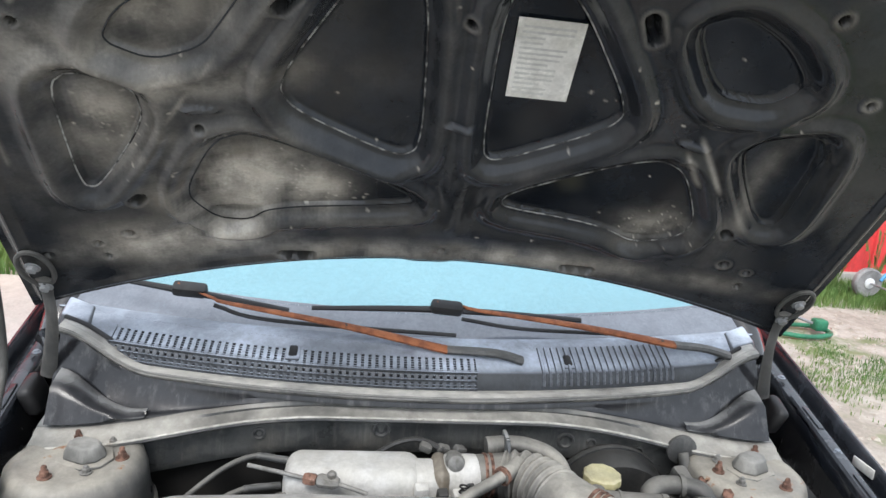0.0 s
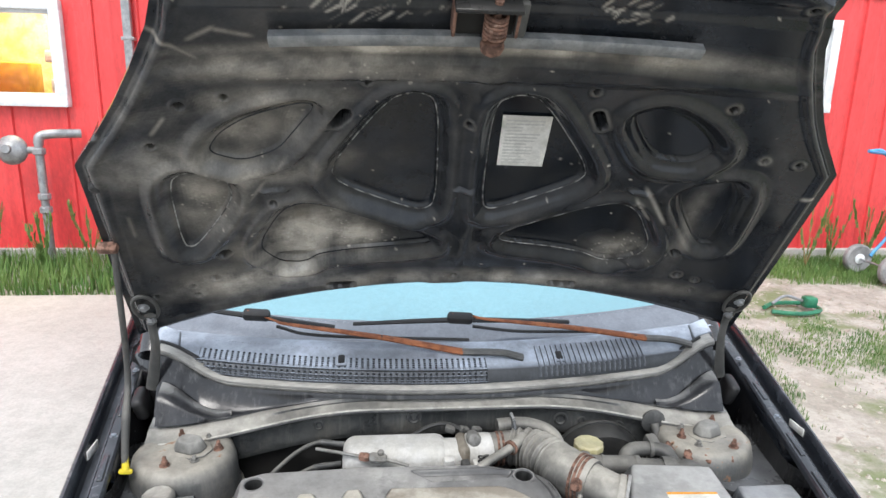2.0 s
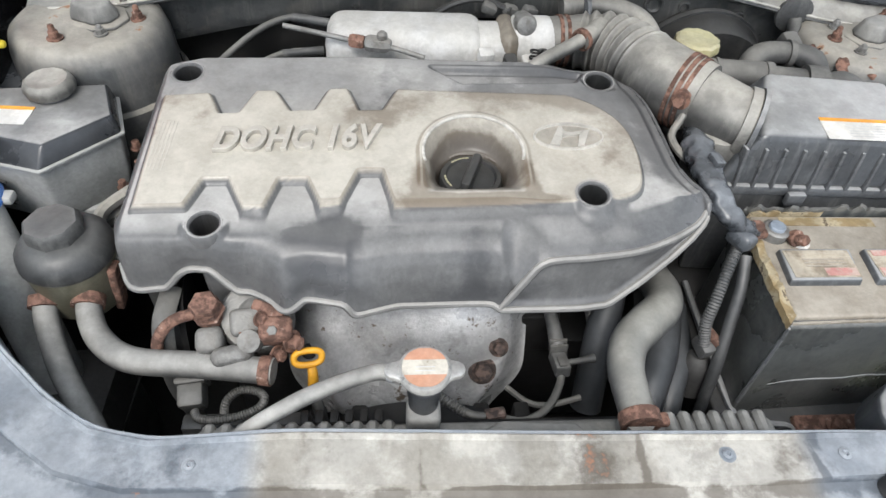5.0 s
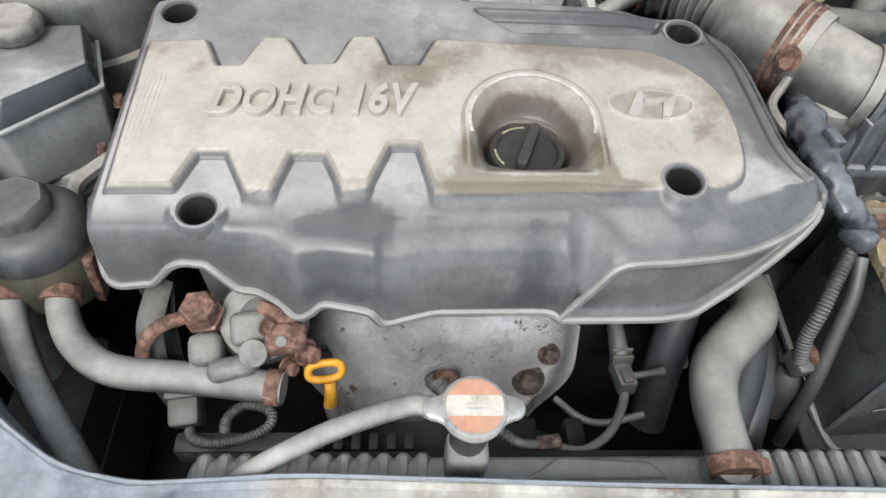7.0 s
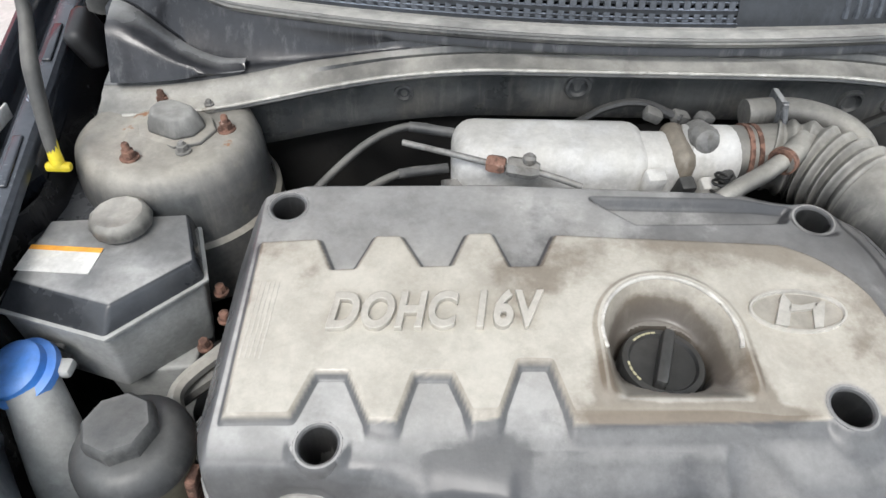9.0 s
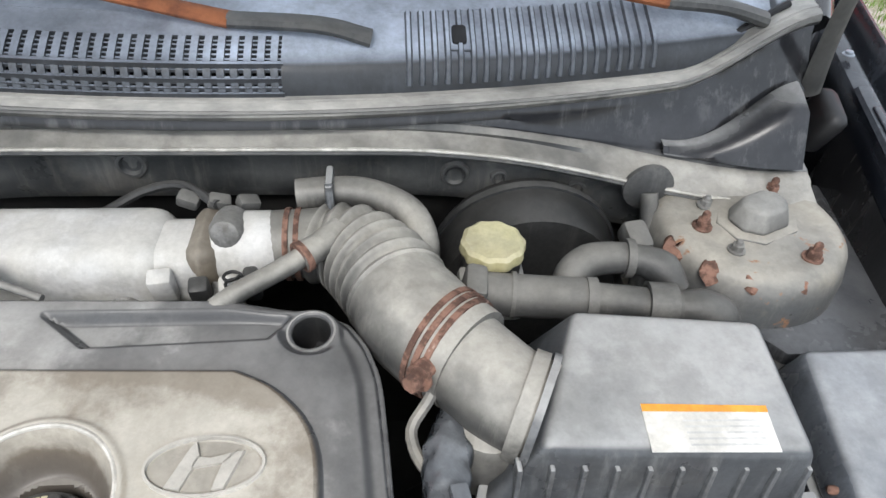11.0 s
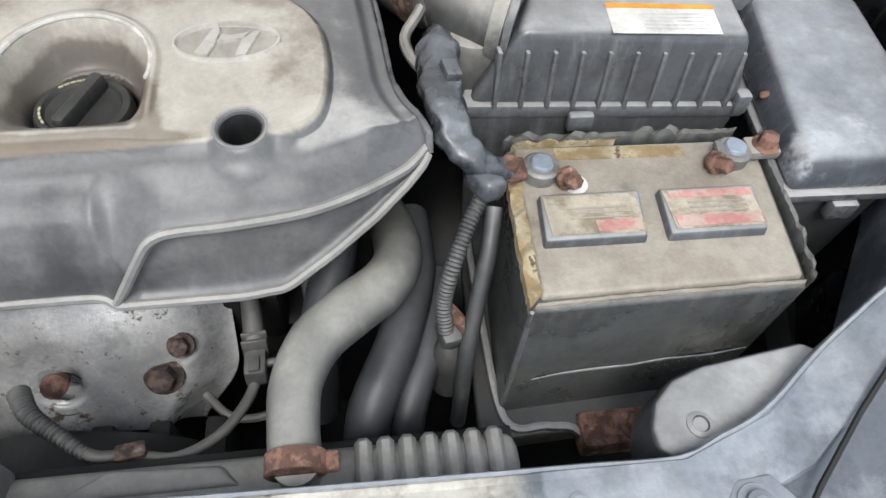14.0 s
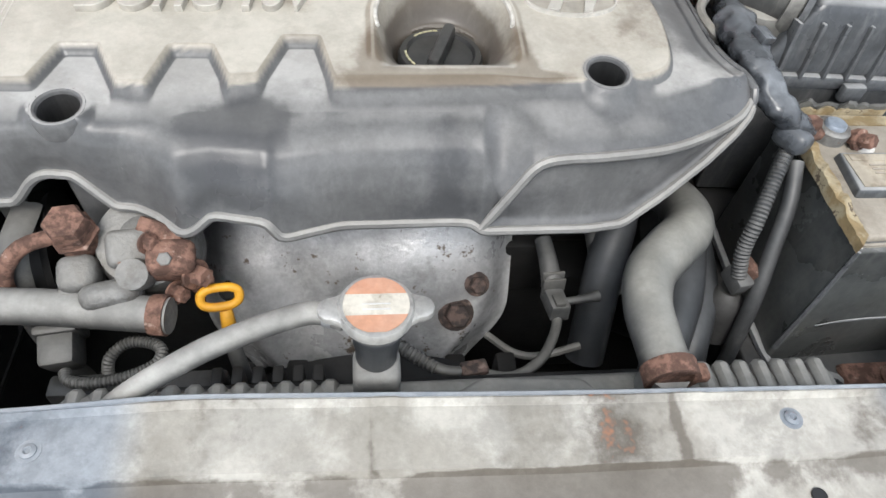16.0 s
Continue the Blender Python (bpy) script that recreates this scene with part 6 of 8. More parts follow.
    lip_path = [(xc[i], yf[i] + 0.001, zf[i] + 0.001) for i in range(2, len(xc), 4)]
    part("front_lip", tube(lip_path, 0.0040, 8, 0.004), M_lip, e, "pale dusty moulded lip")
    part("end_lip", tube([(xc[i], yb[i] - 0.0005, Z[-1, i]) for i in range(len(xc) - 1, 268, -3)], 0.0022, 8, 0.004), M_cover, e)
    part("corner_lip", tube([tuple(P[i, -1]) for i in range(0, len(P), 12)] + [tuple(P[-1, -1])] + [tuple(P[-1, i]) for i in range(len(xc) - 4, len(xc) - 24, -4)], 0.0034, 8, 0.004), M_cover, e)
    part("ridge", tube([(x, y + 0.0015, z - 0.0005) for x, y, z in ridge_line], [0.0030] + [0.0042] * (len(ridge_line) - 1), 8, 0.004), M_lip, e, "pale dusty moulded ridge")
    for (cx, cyy, r), level in zip(well_at, levels):
        # black plastic lining, which also colours in the shade of the well's depth
        part("bolt_well", lathe((cx, cyy, level), [(r + 0.001, -0.062), (r + 0.0016, -0.0030), (r - 0.0004, -0.0026), (r - 0.0030, -0.058), (0.001, -0.058), (0.001, -0.062)], 36, (5.7, -1.1, 0)), M_black, e)
        part("well_rim", lathe((cx, cyy, level), [(r - 0.0006, -0.012), (r - 0.0002, -0.002), (r + 0.0006, -0.0002), (r + 0.0022, 0.0006), (r + 0.0040, 0.0002), (r + 0.0062, -0.0030), (r + 0.0066, -0.0140), (r + 0.0030, -0.0160), (r - 0.0006, -0.0120)], 40, (5.7, -1.1, 0), ends=False), M_cover, e)
    tone = me.attributes.new("plate", "FLOAT", "POINT")
    tv = smooth(plate, -0.0005, 0.0015) * (1 - 0.5 * smooth(q, 0.002, 0.014)) * smooth(wells, 0.0195, 0.0220)
    tv = np.concatenate([FY * 0, tv[1:]]).reshape(-1)
    # grime worn in round the filler, along the plate's front and back edges and towards the rounded end; darker brown
    # inside the filler recess
    gv = 0.9 * np.exp(-((q + 0.004) / 0.011) ** 2) * smooth(0.31 - Y, -0.03, 0.06) + 1.5 * smooth(q, 0.003, 0.016) * smooth(Y, 0.255, 0.30) + 0.8 * np.exp(-((Y - 0.240) / 0.007) ** 2) * smooth(X, -0.16, -0.10) * smooth(0.06 - X, 0, 0.05) + 0.55 * smooth(Y, 0.375, 0.42) * smooth(X, -0.14, -0.02) + 0.45 * np.exp(-((X - 0.02) / 0.06) ** 2 - ((Y - 0.28) / 0.045) ** 2) + 0.38 * smooth(X, -0.02, 0.10) + 0.25 * smooth(Y, 0.33, 0.42)
    # soot patch on the rolled front, over an even darker tone along all of it
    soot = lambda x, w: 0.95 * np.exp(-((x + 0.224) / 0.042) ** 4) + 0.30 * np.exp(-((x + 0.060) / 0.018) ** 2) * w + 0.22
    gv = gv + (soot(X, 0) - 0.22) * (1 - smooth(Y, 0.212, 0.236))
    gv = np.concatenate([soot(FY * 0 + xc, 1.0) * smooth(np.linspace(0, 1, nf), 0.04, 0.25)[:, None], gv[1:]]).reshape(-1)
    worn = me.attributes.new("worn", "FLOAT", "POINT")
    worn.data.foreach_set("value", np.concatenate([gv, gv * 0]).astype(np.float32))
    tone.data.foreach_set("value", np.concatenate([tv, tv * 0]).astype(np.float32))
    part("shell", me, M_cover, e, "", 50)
    slope = Matrix(((1, 0, 0.0, 0), (0, 1, -0.1, 0), (0.02, 0.1, 1, 0), (0, 0, 0, 1)))

    def on_plate(x, y, up=0.0):
        return Vector((x, y, 0.874 + 0.10 * (y - 0.235) + 0.02 * (x + 0.13) + up))

    # raised lettering
    cu = bpy.data.curves.new("letters", "FONT")
    cu.body, cu.size, cu.shear, cu.extrude, cu.bevel_depth, cu.space_character, cu.offset = "DOHC 16V", 0.0465, 0.22, 0.0030, 0.0010, 1.08, 0.0008
    tmp = new("letters", cu)
    bpy.context.view_layer.update()
    tm = bpy.data.meshes.new_from_object(tmp.evaluated_get(bpy.context.evaluated_depsgraph_get()))
    bpy.data.objects.remove(tmp)
    xsz = max(v.co.x for v in tm.vertices)
    k, ky = 0.189 / xsz, 0.0365 / max(v.co.y for v in tm.vertices)
    tm.transform(Matrix.Translation(on_plate(-0.349, 0.3135, 0.0022)) @ slope @ pose(0, 0, 0, 0, 0, 1.0) @ Matrix.Diagonal((k, ky, 1, 1)))
    part("lettering", tm, M_plate, e, "raised letters moulded in the cover")
    # oval badge: a ring with a slanted double bar
    b = bmesh.new()
    n = 56
    for i in range(n):
        a0, a1 = 2 * math.pi * i / n, 2 * math.pi * (i + 1) / n
        quad = []
        for rr, zz in ((0.0418, -0.002), (0.0412, 0.0032), (0.0394, 0.0032), (0.0386, -0.002)):
            quad.append([on_plate(0.056 + rr * math.cos(a), 0.3335 + (rr - 0.0195) * math.sin(a), zz) for a in (a0, a1)])
        for p, r in zip(quad, quad[1:]):
            b.faces.new([b.verts.new(v) for v in (p[0], p[1], r[1], r[0])])
    bmesh.ops.remove_doubles(b, verts=b.verts, dist=0.0002)
    field = [tuple(on_plate(0.056 + 0.0380 * math.cos(a), 0.3335 + 0.0178 * math.sin(a), 0.0006)) for a in np.linspace(0, 2 * math.pi, 49)[:-1]]
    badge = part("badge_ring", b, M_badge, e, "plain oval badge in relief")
    part("badge_field", mesh_from(field, [tuple(range(48))]), M_field, badge, "darker grey field of the badge")
    for pts in ([(-0.025, -0.0150), (-0.014, -0.0170), (-0.004, 0.006), (-0.008, 0.0180), (-0.012, 0.012)], [(0.008, -0.0185), (0.016, -0.0175), (0.027, 0.0090), (0.018, 0.0075), (0.013, 0.001)], [(-0.009, -0.002), (0.014, 0.001), (0.023, 0.0088), (0.004, 0.0045), (-0.006, 0.0065)]):
        bb = bmesh.new()
        lo = [bb.verts.new(on_plate(0.056 + x, 0.3335 + y, -0.002)) for x, y in pts]
        hi = [bb.verts.new(on_plate(0.056 + x * 0.96, 0.3335 + y * 0.96, 0.0036)) for x, y in pts]
        bb.faces.new(hi)
        for i in range(len(pts)):
            j = (i + 1) % len(pts)
            bb.faces.new((lo[i], lo[j], hi[j], hi[i]))
        part("badge_bar", bb, M_badge, badge)
    arch = [(-0.057 + 0.0575 * math.cos(a), 0.312 + 0.0575 * math.sin(a)) for a in np.linspace(-0.25, math.pi + 0.25, 40)]
    part("filler_rim", tube([tuple(on_plate(x, y, 0.0012)) for x, y in arch], 0.0021, 8, 0.004), M_pale_edge, e, "bright scuffed rim of the filler recess")
    for cx, cyy, r in well_at:
        part("cover_bolt", hexbolt((cx, cyy, flat(cx, cyy) - 0.054), 0.0065, 0.008), M_rust, e, "rusty bolt deep in its well")
    for i in range(5):
        part("moulded_line", rbox(tuple(on_plate(-0.414 + i * 0.0042, 0.325, -0.0002)), (0.0016, 0.078, 0.0010), 0.0004, turn=(5.7, -1.1, -3)), M_plate, e)


def build_oil_cap():
    c = thing("oil_filler_cap", (-0.060, 0.283, 0.832), "black ribbed oil filler cap with grip bar", "oil cap")
    part("cap", lathe((-0.058, 0.303, 0.836), [(0.037, -0.01), (0.037, 0.014), (0.035, 0.018), (0.030, 0.019), (0.028, 0.016), (0.006, 0.016)], 40), M_black, c)
    part("grip", rbox((-0.058, 0.303, 0.857), (0.011, 0.060, 0.018), 0.004, turn=(0, 0, -20)), M_black, c)
    for a in (95, 104, 113, 122, 131, 185, 195, 205, 215):
        q = radians(a)
        part("print_line", rbox((-0.058 + 0.0305 * math.cos(q), 0.303 + 0.0305 * math.sin(q), 0.8553), (0.0018, 0.0040, 0.0006), 0, turn=(0, 0, a)), M_cream, c)


build_engine_cover()
build_oil_cap()


def grow(outline, k):
    cx, cyy = np.mean([p[0] for p in outline]), np.mean([p[1] for p in outline])
    out = []
    for x, y in outline:
        d = math.hypot(x - cx, y - cyy)
        out.append((x + (x - cx) / d * k, y + (y - cyy) / d * k))
    return out


def band(c, d, r, w, h, n=28, bm=None):
    """A clamp band round an axis d."""
    q = Vector(d).to_track_quat("Z", "Y").to_matrix().to_4x4()
    return place(lathe((0, 0, 0), [(r - w, -h / 2), (r, -h / 2), (r, h / 2), (r - w, h / 2), (r - w, -h / 2)], n), Matrix.Translation(c) @ q)


def screw(c, d, r, h):
    q = Vector(d).to_track_quat("Z", "Y").to_matrix().to_4x4()
    return place(hexbolt((0, 0, 0), r, h), Matrix.Translation(c) @ q)


def ragged(points, h, z, w, seed, material, parent, name):
    """A torn upright edge along a line: uneven height and thickness."""
    r = random.Random(seed)
    path, _ = spline([(x, y, z) for x, y in points], 0.004)
    rows = [[], [], [], []]
    for p in path:
        k = h * (0.70 + 0.30 * abs(noise.noise(Vector((p.x * 45, p.y * 45, seed))) * 2) + r.uniform(-0.05, 0.05))
        o = w * r.uniform(0.85, 1.1)
        rows[0].append((p.x - o / 2, p.y - o / 2, p.z))
        rows[1].append((p.x - o / 2, p.y - o / 2, p.z + k))
        rows[2].append((p.x + o / 2, p.y + o / 2, p.z + k * 0.9))
        rows[3].append((p.x + o / 2, p.y + o / 2, p.z))
    return part(name, sheet(np.array(rows)), material, parent)


# ---- battery ----
def build_battery():
    b = thing("battery", (0.39, 0.20, 0.63), "weathered black car battery with corroded terminals and torn foam wrap", "battery")
    lo = [(0.268, 0.108), (0.490, 0.118), (0.512, 0.284), (0.282, 0.288)]
    hi = [(0.2745, 0.120), (0.503, 0.124), (0.524, 0.288), (0.283, 0.290)]
    case = part("case", loft(lo, hi, 0.632, 0.803, 0.006), M_batt, b)
    part("wrap_fold", tube([(0.2705, 0.1115, 0.66), (0.273, 0.116, 0.74), (0.2745, 0.120, 0.80)], [0.003, 0.0025, 0.002], 6), M_box, case)
    part("wrap_crease", tube([(0.290, 0.1112, 0.699), (0.315, 0.1122, 0.704), (0.345, 0.1128, 0.7065), (0.38, 0.1146, 0.7045), (0.41, 0.1158, 0.7080), (0.45, 0.1172, 0.7060), (0.488, 0.1192, 0.7105)], [0.0006, 0.0011, 0.0014, 0.0011, 0.0013, 0.0012, 0.0007], 6), M_box, case)
    part("top_cover", loft([(0.281, 0.127), (0.498, 0.130), (0.518, 0.284), (0.288, 0.285)], [(0.283, 0.129), (0.496, 0.132), (0.516, 0.282), (0.290, 0.283)], 0.796, 0.8085, 0.003), M_battop, b, "dusty tan battery top")
    ragged([(0.277, 0.124), (0.278, 0.16), (0.281, 0.22), (0.283, 0.26)], 0.014, 0.800, 0.012, 3, M_foam, b, "torn_foam")
    ragged([(0.284, 0.289), (0.34, 0.290), (0.42, 0.290), (0.50, 0.289)], 0.020, 0.800, 0.007, 5, M_batt, b, "wrap_rim")
    ragged([(0.29, 0.2855), (0.35, 0.286), (0.385, 0.2855)], 0.014, 0.801, 0.005, 6, M_foam, b, "torn_foam")
    ragged([(0.522, 0.285), (0.516, 0.22), (0.508, 0.16), (0.501, 0.126)], 0.017, 0.800, 0.006, 8, M_batt, b, "wrap_rim")
    ragged([(0.278, 0.1235), (0.34, 0.1255), (0.44, 0.127), (0.498, 0.1275)], 0.0035, 0.802, 0.003, 12, M_battop, b, "torn_foam")
    for x0, x1, red in ((0.2945, 0.3835, 0), (0.398, 0.4865, 1)):
        v = part("vent_cap", loft([(x0 - 0.002, 0.171), (x1 - 0.005, 0.171), (x1 + 0.002, 0.223), (x0 + 0.003, 0.223)], [(x0 - 0.001, 0.173), (x1 - 0.006, 0.173), (x1 + 0.001, 0.221), (x0 + 0.004, 0.221)], 0.806, 0.8165, 0.0025), M_box, b, "grey vent cap with faded label")
        part("label_field", rbox(((x0 + x1) / 2, 0.1972, 0.8170), (0.078, 0.040, 0.0008), 0), M_battlabel, v)
        part("label_stripe", rbox(((x0 + x1) / 2 + 0.002, 0.2125, 0.8176), (0.074, 0.008, 0.0008), 0), M_labelred if red else M_battlabel, v)
        part("label_stripe", rbox(((x0 + x1) / 2 + (0.0 if red else 0.018), 0.1845, 0.8176), (0.074 if red else 0.038, 0.011, 0.0008), 0), M_labelred, v)
        for i in range(3):
            part("print_line", rbox(((x0 + x1) / 2 + 0.004, 0.203 - i * 0.005, 0.8178), (0.05, 0.0016, 0.0006), 0), M_battop, v)
    part("warning_strip", rbox((0.385, 0.272, 0.8088), (0.12, 0.014, 0.0008), 0, turn=(0, 0, -1)), M_foam, b, "stained yellow warning strip")
    part("round_sticker", lathe((0.335, 0.237, 0.8085), [(0.011, 0), (0.011, 0.0008)], 24), M_label, b)
    for x, y, s in ((0.306, 0.250, 1), (0.484, 0.259, -1)):
        post = part("terminal_post", lathe((x, y, 0.806), [(0.011, 0), (0.0105, 0.012), (0.0098, 0.018), (0.0085, 0.0195)], 24), M_terminal, b, "blue-grey corroded lead terminal")
        part("terminal_clamp", lathe((x, y, 0.812), [(0.0155, -0.004), (0.0160, 0.0), (0.0160, 0.008), (0.0135, 0.010)], 20), M_alu, post)
        part("clamp_strap", rbox((x - 0.006 * s, y + 0.002, 0.817), (0.044, 0.013, 0.007), 0.002, turn=(0, 4, 8 * s)), M_alu, post, "corroded clamp strap")
        part("clamp_lug", rbox((x + 0.020 * s, y - 0.010, 0.816), (0.016, 0.014, 0.013), 0.003, turn=(0, 10, 25 * s)), M_rust, post)
        part("clamp_bolt", hexbolt((x + 0.020 * s, y - 0.012, 0.816), 0.007, 0.016, (60, 0, 20)), M_rust, post)
        part("cable_lug", rbox((x - 0.028 * s, y + (0.0 if s > 0 else 0.003), 0.817), (0.030, 0.022, 0.010), 0.003), M_tower if s < 0 else M_rust, post)
        part("lug_nut", hexbolt((x - 0.030 * s, y - (0.006 if s > 0 else -0.002), 0.820), 0.0085, 0.014), M_rust, post)
    tray = thing("battery_tray", (0.38, 0.2, 0.60), "grey plastic battery tray with rusty bracket", "battery tray")
    part("tray", loft([(0.250, 0.085), (0.505, 0.095), (0.53, 0.31), (0.262, 0.31)], [(0.246, 0.080), (0.509, 0.090), (0.535, 0.315), (0.258, 0.315)], 0.60, 0.640, 0.004), M_black, tray)
    part("tray_lip", tube([(0.264, 0.30, 0.66), (0.266, 0.19, 0.648), (0.273, 0.099, 0.641), (0.31, 0.090, 0.641), (0.335, 0.086, 0.640), (0.350, 0.070, 0.632)], 0.0045, 8), M_box, tray)
    part("hold_down", rbox((0.385, 0.082, 0.632), (0.09, 0.035, 0.03), 0.005), M_rust, tray, "rusty hold-down bracket")
    part("hold_down_bolt", hexbolt((0.39, 0.08, 0.647), 0.009, 0.012), M_rust, tray)


# ---- air filter housing ----
def build_air_box():
    a = thing("air_filter_housing", (0.39, 0.39, 0.66), "dusty grey plastic air filter housing with warning label", "air filter box")
    hi = [(0.291, 0.333), (0.493, 0.319), (0.499, 0.440), (0.341, 0.457)]
    lo = [(0.250, 0.322), (0.510, 0.311), (0.514, 0.462), (0.300, 0.475)]
    lid = part("lid", loft(lo, hi, 0.824, 0.899, 0.009, 3, (0, 0.07)), M_box, a)
    part("rim", prism(grow(lo, 0.006), 0.812, 0.8262, 0.003), M_box, a)
    part("lower_tub", loft([(0.262, 0.325), (0.498, 0.316), (0.505, 0.458), (0.31, 0.47)], lo, 0.66, 0.813, 0.005), M_blackdust, a)
    for i in range(10):
        t = (i + 0.6) / 10
        x, y = 0.262 + 0.240 * t, 0.3195 - 0.0105 * t
        part("rib", rbox((x, y + 0.0085, 0.850), (0.0046, 0.014, 0.056), 0.0020, turn=(-8, 0, 0)), M_box, lid)
    part("clip", rbox((0.508, 0.312, 0.828), (0.014, 0.014, 0.022), 0.003), M_box, lid)
    part("clip", rbox((0.355, 0.3065, 0.816), (0.024, 0.010, 0.018), 0.003), M_box, lid)
    zc = lambda x, y: 0.899 + 0.07 * (y - 0.387) + 0.0006
    q = [(0.370, 0.326), (0.466, 0.322), (0.469, 0.359), (0.372, 0.3645)]
    lb = part("warning_label", mesh_from([(x, y, zc(x, y)) for x, y in q] + [(x, y, zc(x, y) - 0.0006) for x, y in q], [(0, 1, 2, 3), (0, 4, 5, 1), (1, 5, 6, 2), (2, 6, 7, 3), (3, 7, 4, 0)]), M_label, a, "white warning label with orange top band")
    q = [(0.3715, 0.358), (0.4686, 0.3535), (0.469, 0.359), (0.372, 0.3645)]
    part("orange_band", mesh_from([(x, y, zc(x, y) + 0.0004) for x, y in q], [(0, 1, 2, 3)]), M_orange, lb)
    for i in range(5):
        y = 0.350 - i * 0.0048
        q = [(0.40, y), (0.458, y - 0.002), (0.458, y - 0.0036), (0.40, y - 0.0016)]
        part("print_line", mesh_from([(u, v, zc(u, v) + 0.0005) for u, v in q], [(0, 3, 2, 1)]), M_grey_ink, lb)
    # rusty wire clip beside the box
    part("spring_clip", tube([(0.545, 0.332, 0.790), (0.548, 0.330, 0.812), (0.540, 0.326, 0.822), (0.556, 0.322, 0.826)], 0.004, 8), M_rust, a, "rusty hook clip")


def build_intake_duct():
    d = thing("intake_duct", (0.18, 0.50, 0.84), "dust-coated corrugated rubber intake duct with rusty hose clamps", "intake duct")
    part("throttle_sleeve", tube([(0.068, 0.577, 0.872), (0.10, 0.577, 0.874), (0.128, 0.572, 0.876)], [0.034, 0.034, 0.038], 28), M_duct, d)
    part("bellows", tube([(0.120, 0.574, 0.876), (0.152, 0.560, 0.878), (0.178, 0.528, 0.880), (0.196, 0.492, 0.882)], [0.038, 0.044, 0.047, 0.047], 32, 0.002, 0.0155, 0.0030), M_duct, d)
    part("elbow", tube([(0.192, 0.498, 0.882), (0.206, 0.472, 0.882), (0.226, 0.446, 0.882), (0.250, 0.422, 0.882)], [0.048, 0.050, 0.049, 0.046], 32), M_duct, d)
    part("sleeve", tube([(0.240, 0.432, 0.882), (0.258, 0.408, 0.881), (0.276, 0.389, 0.879), (0.300, 0.374, 0.876)], [0.041, 0.042, 0.042, 0.041], 32), M_duct, d)
    collar = part("box_collar", band((0.290, 0.380, 0.877), (0.90, -0.43, -0.06), 0.0455, 0.010, 0.012, 36), M_duct, d, "dusty collar where the duct meets the housing")
    part("collar_rib", band((0.300, 0.3755, 0.876), (0.90, -0.43, -0.06), 0.0475, 0.010, 0.006, 36), M_box, collar)
    ax = (0.72, -0.69, 0)
    for k, r in ((0.0, 0.0505), (0.008, 0.0500), (0.016, 0.0490)):
        cl = part("hose_clamp", band((0.228 + 0.72 * k, 0.444 - 0.69 * k, 0.882), ax, r, 0.003, 0.0052), M_rust, d, "rusty wire hose clamp")
    part("clamp_screw", rbox((0.217, 0.405, 0.900), (0.034, 0.016, 0.014), 0.004, turn=(20, 20, 40)), M_rust, cl)
    part("clamp_tongue", rbox((0.232, 0.402, 0.900), (0.026, 0.010, 0.006), 0.002, turn=(10, 30, -20)), M_rust, cl)
    part("clamp_bolt", screw((0.207, 0.394, 0.900), (-0.6, -0.7, 0.2), 0.008, 0.014), M_rust, cl)
    for x in (0.088, 0.098):
        part("hose_clamp", band((x, 0.577, 0.873), (1, 0, 0), 0.0365, 0.003, 0.005), M_rust, d)
    part("breather_nipple", tube([(0.140, 0.556, 0.908), (0.122, 0.536, 0.907), (0.106, 0.524, 0.905)], [0.014, 0.013, 0.014], 14), M_duct, d)
    part("breather_hose", tube([(0.110, 0.527, 0.905), (0.085, 0.508, 0.902), (0.055, 0.492, 0.895), (0.035, 0.483, 0.885)], 0.0095, 12), M_duct, d)
    part("breather_clamp", band((0.108, 0.525, 0.905), (0.7, 0.6, 0.1), 0.0155, 0.003, 0.006, 18), M_rust, d)
    part("resonator", lathe((0.262, 0.375, 0.80), [(0.030, 0.0), (0.034, 0.03), (0.036, 0.05), (0.030, 0.068), (0.012, 0.074)], 24), M_duct, d)
    v = thing("vacuum_hose", (0.15, 0.61, 0.87), "dusty grey curved vacuum hose with plastic clip", "hose")
    part("hose", tube([(0.095, 0.614, 0.905), (0.13, 0.616, 0.907), (0.168, 0.612, 0.906), (0.205, 0.590, 0.900), (0.218, 0.560, 0.885), (0.218, 0.55, 0.84)], [0.0165] * 5 + [0.015], 16), M_duct, v)
    part("clip", rbox((0.128, 0.612, 0.910), (0.008, 0.038, 0.040), 0.003), M_box, v)
    part("clip_stalk", tube([(0.128, 0.600, 0.93), (0.130, 0.585, 0.905), (0.130, 0.57, 0.89)], 0.004, 8), M_box, v)


